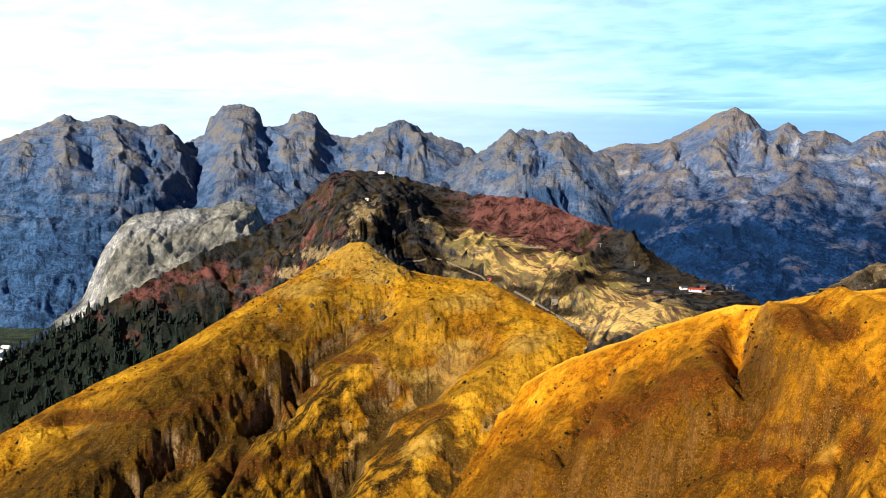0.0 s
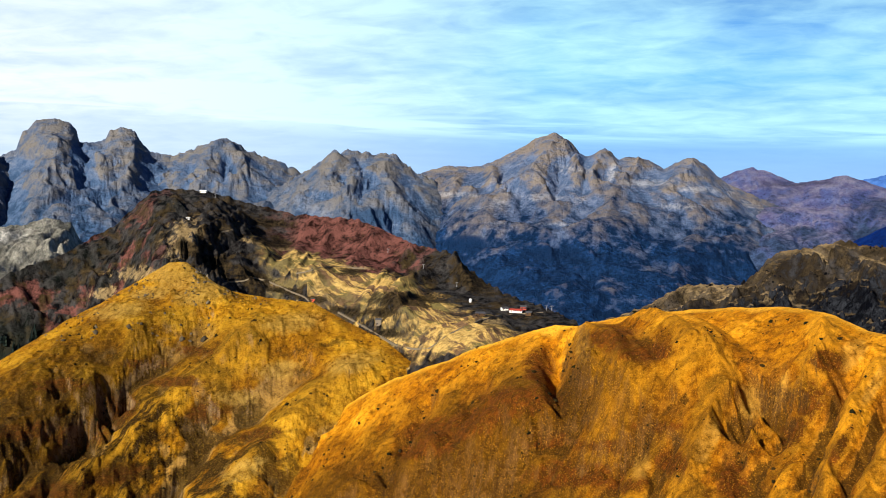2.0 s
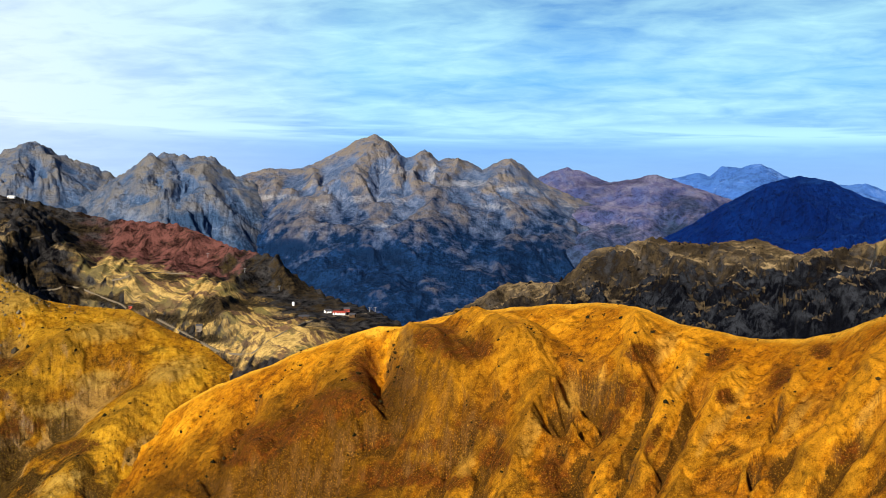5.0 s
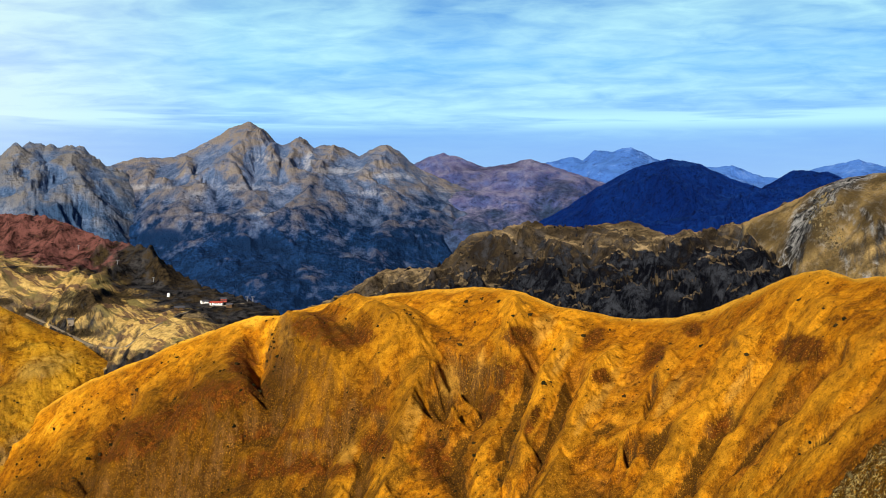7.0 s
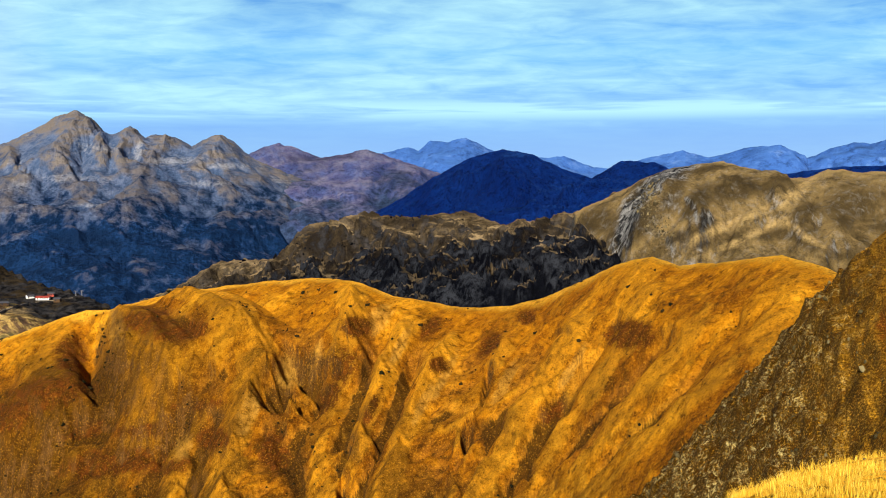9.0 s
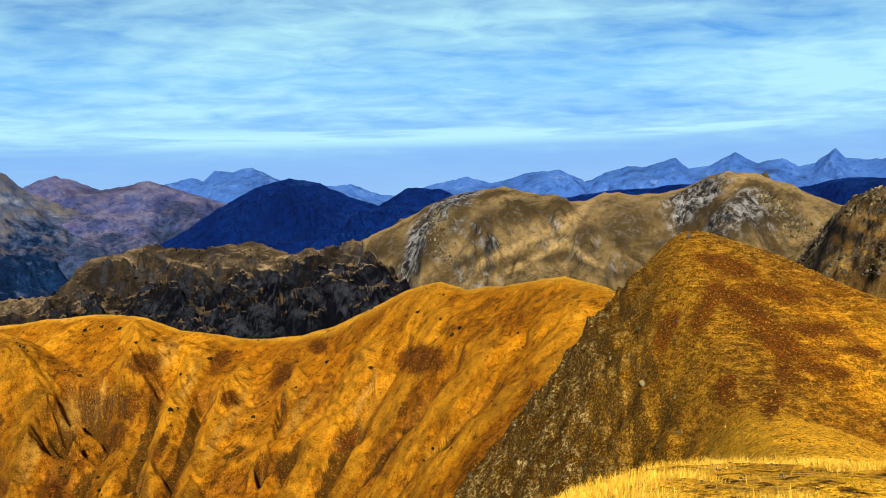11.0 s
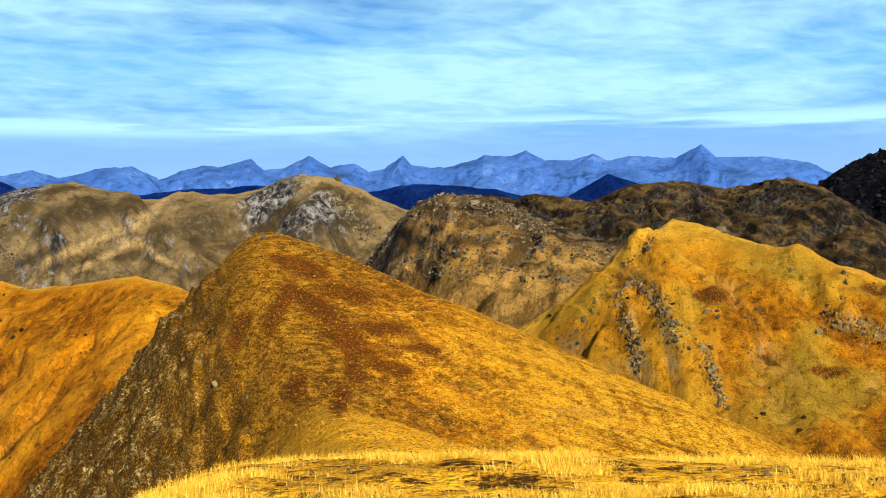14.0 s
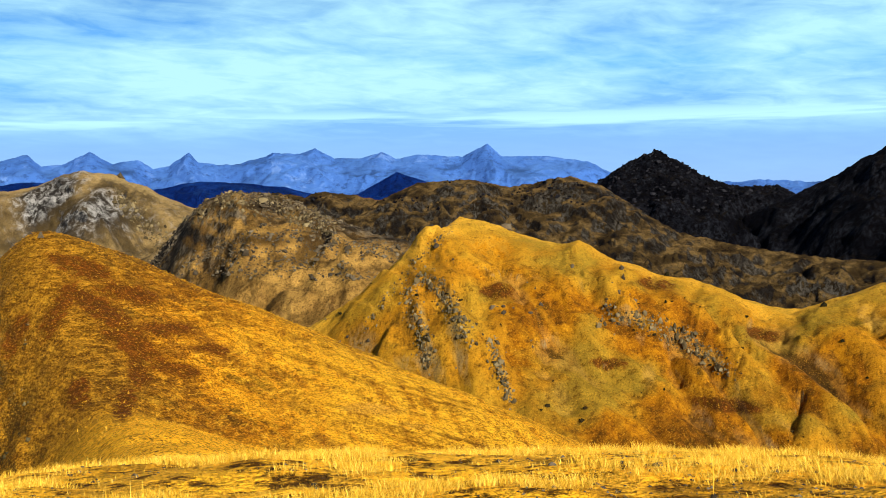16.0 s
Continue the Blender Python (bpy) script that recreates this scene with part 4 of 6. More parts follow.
m_red = red_rock()
mountain("white_cliff_hill", "hill with a white limestone cliff above the valley", dist([
    (-20, -7.2), (-18.3, -6.43), (-16.3, -4.69), (-15.5, -2.61), (-14.7, -1.43), (-14.1, -0.89), (-12.6, -0.61), (-10.6, -0.44), (-9.6, -0.08), (-8.6, -0.26), (-8.1, -1.1), (-6, -2)],
    [(-20, 2500), (-6, 2700)]), 500, 330, m_white, cols=500, rows=110, spread=0.25, rough=(3, 20), gully=(14, 48, 1.2, 30), lumps=(7, 40), seed=14, relief=(25, 120))
mountain("dark_rocky_ridge", "dark rocky ridge with dry turf on its top", dist([
    (15, -4.4), (17.6, -3.5), (19.9, -2.17), (22.5, -2.12), (23.8, -0.57), (25.6, -0.22), (26.6, 0.1), (27.7, -0.1), (29.3, -0.23), (31.3, 0.09), (33.5, -0.73), (36, -0.27), (37.9, 0.53),
    (40.1, 1.5), (42, 1.5)], [(15, 2300), (42, 1950)]), 560, 300, m_dark, cols=900, rows=150, power=0.55, spread=0.4, round_=10, rough=(4.5, 16), gully=(16, 60, 0.5, 120), lumps=(8, 60), seed=15, relief=(75, 170, 0.46),
    lines=[([(35.7, -0.7), (35.0, -1.3), (33.4, -2.5), (32.6, -3.8)], 44, 30, 26), ([(37.2, -0.9), (36.0, -2.0), (34.2, -3.3)], 40, 34, 26), ([(28.6, -1.0), (28.2, -1.8), (27.6, -3.2)], 40, 26, 22), ([(30.6, -1.1), (30.4, -1.9), (30.0, -3.4)], 36, 26, 20),
           ([(32.3, -1.2), (32.2, -2.0), (31.4, -3.4)], 30, 22, 20), ([(29.6, -1.0), (29.2, -2.0), (28.9, -3.2)], 20, 20, -22), ([(31.6, -1.2), (31.2, -2.2), (30.9, -3.2)], 18, 20, -20), ([(33.4, -1.1), (32.8, -2.2), (32.0, -3.4)], 18, 18, -20), ([(26.2, -0.4), (25.6, -1.6), (24.8, -3)], 20, 24, -24)],
    scree=[(28.6, -1.0, 0.8, 0.16, 0), (30.2, -0.85, 0.7, 0.16, 0), (31.8, -1.1, 0.9, 0.18, -1), (32.9, -1.7, 0.5, 0.15, -1), (33.0, -0.7, 0.7, 0.08, 0), (35.0, -1.4, 0.3, 0.7, 1), (36.6, -1.3, 0.3, 0.7, 1)],
    heath_shade=[(24.5, -1.2, 1.2, 0.7, 0), (27.0, 0.0, 0.7, 0.25, 0), (31.3, 0.0, 0.9, 0.2, 0), (29.2, -0.3, 1.2, 0.2, 0), (29.6, -2.4, 3.0, 0.5, 0), (35.6, -0.8, 0.9, 0.3, 1), (34.0, -2.4, 1.0, 0.4, 1), (27.5, -2.6, 1.5, 0.8, 0)])
mountain("brown_domed_mountain", "brown domed mountain of dry turf and grey crags", dist([
    (36.5, 0.0), (37.7, 0.55), (38.9, 1.1), (40.0, 1.65), (41.0, 2.0), (42.0, 2.17), (43.3, 2.26), (44.8, 1.83), (46.2, 1.48), (47.1, 1.56), (47.9, 1.88), (49.2, 1.75), (50.6, 1.75), (51.6, 1.98), (52.8, 2.5), (53.6, 2.67), (55.0, 2.45), (56.5, 1.83), (57.6, 1.28), (59, 0.7), (61, 0)],
    [(36, 1900), (61, 1750)]), 700, 330, m_dome, cols=800, rows=140, spread=0.45, round_=15, rough=(2, 25), gully=(8, 60, 0.4, 90), lumps=(2.0, 30), seed=16,
    lines=[([(46.9, 1.0), (46.3, 0.7), (44.5, 0.1), (42.6, -0.7), (41.0, -1.8), (39.5, -3.2)], 60, 36, 42), ([(46.2, -0.3), (47.6, -1.0), (49.0, -1.8)], 24, 20, 26), ([(53.0, 2.1), (52.6, 0.8), (52.0, -0.4)], 14, 14, -16), ([(55.2, 1.6), (56.2, 0.4), (57.0, -0.6)], 14, 12, -14), ([(49.4, 1.0), (49.6, -0.6)], 6, 6, -7), ([(43.6, 1.4), (43.2, 0.2), (42.0, -1.0)], 20, 20, -14), ([(40.8, 1.6), (40.6, 0.2), (40.2, -1.2)], 24, 20, 16)],
    # pale arete and dark slopes: relief light put into the turf colour
    scree=[(47.0, 1.3, 0.35, 0.5, 0.9), (46.4, 0.75, 0.5, 0.45, 1.6), (45.7, 0.35, 0.5, 0.4, 1.8), (44.9, 0.0, 0.5, 0.38, 1.9), (44.1, -0.35, 0.5, 0.36, 1.9), (43.3, -0.7, 0.55, 0.34, 1.9), (42.4, -1.1, 0.55, 0.32, 1.9), (41.5, -1.6, 0.5, 0.3, 1.9),
           (45.6, -0.5, 0.4, 0.3, 1.6), (44.7, -1.0, 0.4, 0.28, 1.8), (43.7, -1.5, 0.4, 0.26, 1.8), (46.4, -0.7, 0.3, 0.35, -1.4), (47.2, -1.3, 0.3, 0.35, -1.4), (53.4, 2.4, 1.6, 0.15, 0)],
    heath_shade=[(49.0, 0.3, 1.5, 1.0, 0.5), (43.9, 1.0, 1.3, 0.6, 0.8), (42.2, 0.5, 0.7, 0.9, 0.6), (47.0, 0.0, 0.7, 0.5, 0.6), (46.8, -1.3, 0.6, 0.5, -0.8), (37.6, -0.4, 0.9, 0.7, 0.5), (52.3, 1.0, 0.9, 1.1, 0.3), (54.4, 0.9, 0.5, 1.0, 0), (56.0, 0.5, 1.0, 0.8, -1), (46.2, -1.0, 1.3, 0.35, 1.5), (41.0, 0.8, 0.6, 1.0, 0.3), (39.4, -0.6, 1.0, 1.0, 0.5), (51.0, -0.8, 1.2, 0.5, 0)],
    spurs=[(46.2, 60, 420, 0.5, -26, 60), (51.8, 30, 400, 0.3, -45, 45), (54.2, 60, 320, 0.1, 20, 40), (40.6, 70, 300, 0.3, 34, 40), (57.0, 40, 400, 0.2, -30, 40)], relief=(40, 200, 0.45))
mountain("back_knolls", "row of stony brown knolls", dist([
    (60, 1.3), (62.1, 1.6), (63.6, 1.39), (64.4, 1.65), (65.7, 1.47), (67.1, 1.2), (68.9, 1.99), (71.3, 2.12), (73.2, 1.72), (76.1, 2.18), (77.6, 1.69), (79.2, 0.6), (81, -0.5), (84, -1.2), (88, -1.8), (96, -2.1)],
    [(60, 1900), (83, 1800), (96, 1700)]), 600, 170, m_knoll, cols=600, rows=110, rough=(2.2, 16), gully=(14, 90, 0.5, 60), lumps=(10, 50), seed=18, relief=(40, 170))
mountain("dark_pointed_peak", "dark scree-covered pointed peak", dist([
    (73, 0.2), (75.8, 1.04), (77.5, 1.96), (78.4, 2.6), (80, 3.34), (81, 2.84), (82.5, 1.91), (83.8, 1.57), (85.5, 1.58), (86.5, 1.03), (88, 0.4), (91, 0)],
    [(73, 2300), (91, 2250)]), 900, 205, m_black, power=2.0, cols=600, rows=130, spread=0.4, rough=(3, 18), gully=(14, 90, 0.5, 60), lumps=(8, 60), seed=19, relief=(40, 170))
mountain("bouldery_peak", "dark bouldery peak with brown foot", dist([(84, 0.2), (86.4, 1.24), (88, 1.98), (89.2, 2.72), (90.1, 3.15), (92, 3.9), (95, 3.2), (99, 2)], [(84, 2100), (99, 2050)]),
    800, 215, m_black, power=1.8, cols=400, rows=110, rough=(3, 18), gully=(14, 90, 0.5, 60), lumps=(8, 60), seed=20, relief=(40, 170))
mountain("stony_brown_hill", "brown hill with dark stony crown", dist([
    (54.5, -3.4), (56.3, -1.85), (57.9, 0.2), (59.0, 1.24), (60.1, 1.63), (61.4, 1.62), (63.2, 1.2), (64.8, 0.3), (66.9, -0.4), (69.3, -0.95), (70.5, -1.1), (73, -2)],
    [(54, 1200), (73, 950)]), 500, 240, m_rockt, cols=700, rows=130, power=1.0, round_=20, rough=(2.6, 9), gully=(5, 70, 0.5, 60), lumps=(2.5, 25), seed=21, relief=(42, 150, 0.42),
    lines=[([(60.5, 1.2), (60.0, -0.4), (59.0, -2.0)], 30, 26, 12), ([(64.5, 0.0), (63.4, -1.4), (62.4, -3.0)], 24, 22, -10), ([(62.3, 1.0), (62.0, -0.8), (61.0, -2.8)], 18, 18, -8)],
    heath_shade=[(59.6, 1.0, 1.2, 0.5, 0), (62.0, 1.0, 1.6, 0.4, -1), (64.4, 0.0, 1.2, 0.3, -2), (58.4, -0.4, 0.6, 0.7, 0.6), (61.6, -0.6, 1.4, 0.3, -1)], scree=[(61.4, 1.5, 1.4, 0.12, 0), (63.6, -2.4, 2.0, 0.6, -0.5), (66.5, -1.6, 1.6, 0.3, -1)])

mountain("red_peak", "mountain of red and dark rock with a grassy bowl", dist([
    (-24, -9.5), (-20.1, -7.6), (-17.8, -6.45), (-15.5, -5.1), (-13.1, -3.71), (-10.6, -2.37), (-8.8, -1.67), (-6.5, -0.23), (-5.1, 1.29), (-3.8, 1.43), (-2.6, 1.39), (-1, 0.98), (1.5, 0.46),
    (4.5, 0.31), (5.8, -0.19), (7.1, -0.77), (8.7, -1.04), (10.2, -2.21), (11.5, -2.94), (13.7, -3.63), (14.9, -4.12)], [(-24, 1500), (-5, 1750), (5, 1650), (10, 1450), (15, 1150)]),
    590, [(-24, 400), (-10, 330), (-6.5, 200), (-4.4, 92), (-3, 95), (-1, 130), (1, 150), (6, 140), (9, 112), (11.5, 62), (15, 40)], m_red, cols=1100, rows=170, power=2.6, spread=0.3, rough=(3.0, 14), gully=(12, 45, 0.0, 40), lumps=(1.5, 30), seed=22, back=(300, 180),
    spurs=[(9.3, 0, 150, -0.2, 16, 15), (6.0, 0, 90, 0.1, 14, 9), (4.0, 0, 90, 0.1, 12, 8), (7.6, 0, 90, 0.0, 12, 8), (2.6, 0, 80, 0.1, 10, 8), (10.2, 220, 360, 0.2, 14, 22), (7.0, 230, 350, 0.1, 10, 26)], relief=(30, 110, 0.44), benches=(-2.0, 1.0, ((0, 0), (45, 0.30), (100, 0.40), (190, 0.50), (265, 0.80), (310, 0.89), (400, 1.03), (520, 1.12))), 
    lines=[([(-1.9, 0.7), (-2.6, 0.0), (-3.2, -0.8), (-3.5, -2.0)], 60, 26, 15), ([(-1.2, 0.5), (-0.7, -0.8), (0.0, -1.8), (0.9, -2.9)], 60, 15, 22), ([(1.2, -1.2), (2.1, -2.1), (3.2, -3.0), (4.2, -3.8)], 50, 12, 18),
           ([(5.4, -2.3), (6.4, -3.1), (7.2, -4.2)], 60, 13, 15), ([(3.0, 0.0), (3.2, -0.8)], 8, 6, 8), ([(5.0, -0.1), (5.3, -0.9)], 8, 6, 8), ([(6.8, -0.9), (7.2, -1.7)], 9, 6, 9),
           ([(-5.6, 0.4), (-7.6, -1.6), (-10.0, -3.4), (-12.5, -5.4)], 22, 18, 16), ([(-4.9, -0.6), (-7.0, -2.4), (-9.0, -3.9)], 14, 14, 12), ([(-8.6, -1.8), (-11.0, -3.8), (-13.6, -6.0)], 14, 12, -14),
           ([(-6.4, -0.5), (-8.2, -2.4), (-10.2, -4.4)], 10, 10, -12), ([(-12.6, -4.2), (-14.0, -5.6), (-16.0, -7.4)], 16, 14, 12), ([(8.9, -1.2), (9.4, -2.2), (9.9, -3.0)], 9, 12, 16)],
    # slanting marks stand in for the shadow the spur casts into the bowl
    heath_shade=[(6.6, -3.4, 1.8, 0.4, 0), (5.6, -4.0, 1.0, 0.25, 0), (-3.2, -1.4, 0.6, 0.5, -1), (-2.0, -1.9, 0.9, 0.4, -2), (-0.5, -2.5, 1.1, 0.35, -2), (1.2, -3.15, 1.0, 0.25, -2.4), (2.7, -3.5, 0.9, 0.22, -2.4), (4.0, -4.0, 0.7, 0.2, -2), (0.4, 0.0, 1.0, 0.25, -1), (6.5, -6.0, 0.5, 0.2, 0), (10.0, -2.4, 0.9, 0.8, -0.6), (4.2, -2.2, 0.8, 0.2, 0), (0.6, -0.9, 0.9, 0.3, -1), (5.9, -5.0, 1.0, 0.2, 0), (3.0, -4.3, 0.9, 0.2, -1)],
    scree=[(-0.5, -0.85, 0.6, 0.16, -2), (0.9, -1.15, 0.9, 0.16, -2), (2.6, -1.6, 1.0, 0.14, -3), (4.3, -1.95, 0.9, 0.14, -3), (5.7, -2.55, 0.5, 0.2, 0), (4.1, -4.85, 1.0, 0.2, -2), (5.9, -5.3, 1.1, 0.2, -2), (7.9, -5.6, 1.2, 0.22, 0), (9.3, -4.9, 1.2, 0.2, 0), (11.0, -4.3, 0.8, 0.2, 0), (-3.7, -0.9, 0.75, 1.1, 0.4), (-5.6, -2.5, 1.2, 0.35, 1.2), (-7.0, -3.4, 0.9, 0.3, 1.2)],
    cut=[(-24, 1140), (-20, 1150), (-9, 1250), (-4, 1280), (2, 1220), (4, 1185), (6, 1135), (8, 1075), (10, 1020), (15, 930)])

m_gold1 = meadow("golden_pasture_far", 45, soil=0.8, rusty=0.4, patch=0.8, heath_shade=(60, 240, 20, 120, 240), deep=(50, 120, 1.0), crest=0.6, light=(1.0, 1.16, 1.5))
m_gold2 = meadow("golden_pasture", 42, rock=(0.10, 0.048, 0.014), soil=0.12, rusty=0.35, patch=0.5, heath_shade=(440, 260, 15, 80, 220), deep=(45, 130, 0.85), crest=0.7, rim=7.0, light=(1.42, 1.36, 1.2))
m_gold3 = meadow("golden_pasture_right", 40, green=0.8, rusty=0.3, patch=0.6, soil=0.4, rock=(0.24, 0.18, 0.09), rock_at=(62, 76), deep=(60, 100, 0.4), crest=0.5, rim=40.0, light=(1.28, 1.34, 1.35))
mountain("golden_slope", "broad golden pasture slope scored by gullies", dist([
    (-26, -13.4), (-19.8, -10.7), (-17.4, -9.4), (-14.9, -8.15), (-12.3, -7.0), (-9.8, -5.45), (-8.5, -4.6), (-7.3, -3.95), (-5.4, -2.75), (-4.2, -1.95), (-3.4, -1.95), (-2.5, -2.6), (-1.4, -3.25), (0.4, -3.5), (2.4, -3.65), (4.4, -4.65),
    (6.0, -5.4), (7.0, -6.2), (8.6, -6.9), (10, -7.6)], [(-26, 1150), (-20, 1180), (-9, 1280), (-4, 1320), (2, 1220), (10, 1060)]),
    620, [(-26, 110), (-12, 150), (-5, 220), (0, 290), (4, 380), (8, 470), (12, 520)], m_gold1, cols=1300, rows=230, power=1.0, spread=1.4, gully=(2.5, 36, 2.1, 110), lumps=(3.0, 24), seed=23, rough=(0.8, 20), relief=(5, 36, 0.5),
    lines=[([(-0.6, -3.2), (-4.1, -5.5), (-8.8, -8.6), (-13.6, -11.7)], 30, 24, 24), ([(-1.6, -4.4), (-5.6, -7.2), (-9.4, -10.2), (-12.5, -12.6)], 16, 14, -23), ([(2.3, -3.8), (-1.4, -6.7), (-5.5, -10.6), (-8.8, -13.6)], 26, 22, 27),
           ([(2.6, -6.0), (-0.6, -8.6), (-3.6, -11.6), (-5.2, -13.8)], 14, 12, -22), ([(6.0, -6.0), (2.5, -9.4), (-1.7, -13.4)], 22, 18, 22), ([(6.4, -7.6), (4.6, -9.6), (2.6, -12.2), (1.6, -14)], 12, 12, -20), ([(-4.4, -3.6), (-7.6, -5.8), (-11.6, -8.2), (-16.0, -10.6)], 16, 16, 12),
           ([(-6.0, -7.8), (-6.9, -9.2), (-8.4, -10.4)], 9, 12, -27), ([(-11.8, -10.9), (-12.8, -12.2), (-14.2, -13.4)], 12, 14, -27), ([(-1.9, -8.4), (-2.6, -9.2), (-3.6, -9.8)], 7, 9, -18), ([(-8.4, -7.3), (-9.4, -7.9), (-10.8, -8.4)], 7, 9, -15),
           ([(-15.8, -9.5), (-17.2, -10.5), (-18.6, -11.3)], 9, 9, -15), ([(3.0, -11.4), (2.8, -12.4), (2.2, -13.8)], 5, 6, -16), ([(-7.3, -9.2), (-8.4, -10.4), (-9.4, -12.0)], 7, 8, -18), ([(-3.5, -12.0), (-4.2, -13.2), (-5, -14.4)], 7, 7, -16), ([(5.2, -8.8), (3.6, -11.0), (2.6, -13.6)], 6, 6, 11)],
    # dark hollows: shade of the slumped banks put into the colour
    heath_shade=[(-6.4, -8.6, 0.9, 0.7, 0), (-12.6, -11.9, 1.2, 0.8, 0), (-2.2, -8.8, 1.0, 0.45, 1), (-8.8, -7.6, 1.3, 0.3, 1), (-5.0, -6.6, 1.2, 0.22, 0), (-3.6, -7.4, 1.4, 0.25, 1), (-16.6, -10.0, 1.8, 0.4, 1), (-7.8, -9.8, 1.2, 0.6, 1), (2.8, -12.2, 0.6, 0.9, 0),
           (-10.5, -9.6, 1.6, 0.35, 1.5), (-14.0, -10.0, 1.5, 0.3, 1.5), (-6.2, -11.6, 1.0, 0.5, 1), (0.2, -9.8, 0.9, 0.35, 1), (-9.0, -12.4, 1.6, 0.6, 1), (-3.0, -6.0, 1.0, 0.2, 0)],
    scree=[(-3.8, -2.5, 1.8, 0.7, 0), (-6.4, -4.2, 1.3, 0.5, 1.2), (-2.6, -3.1, 1.6, 0.9, 0.5), (-5.0, -3.4, 1.1, 0.4, 1.2), (1.5, -4.6, 1.6, 0.6, 0.8), (-1.0, -8.2, 1.4, 0.4, 1), (4.4, -6.4, 1.3, 0.7, 1), (4.0, -9.6, 1.3, 0.6, 1), (-0.5, -11.4, 1.0, 0.7, 1), (1.0, -6.8, 1.2, 0.5, 1)])
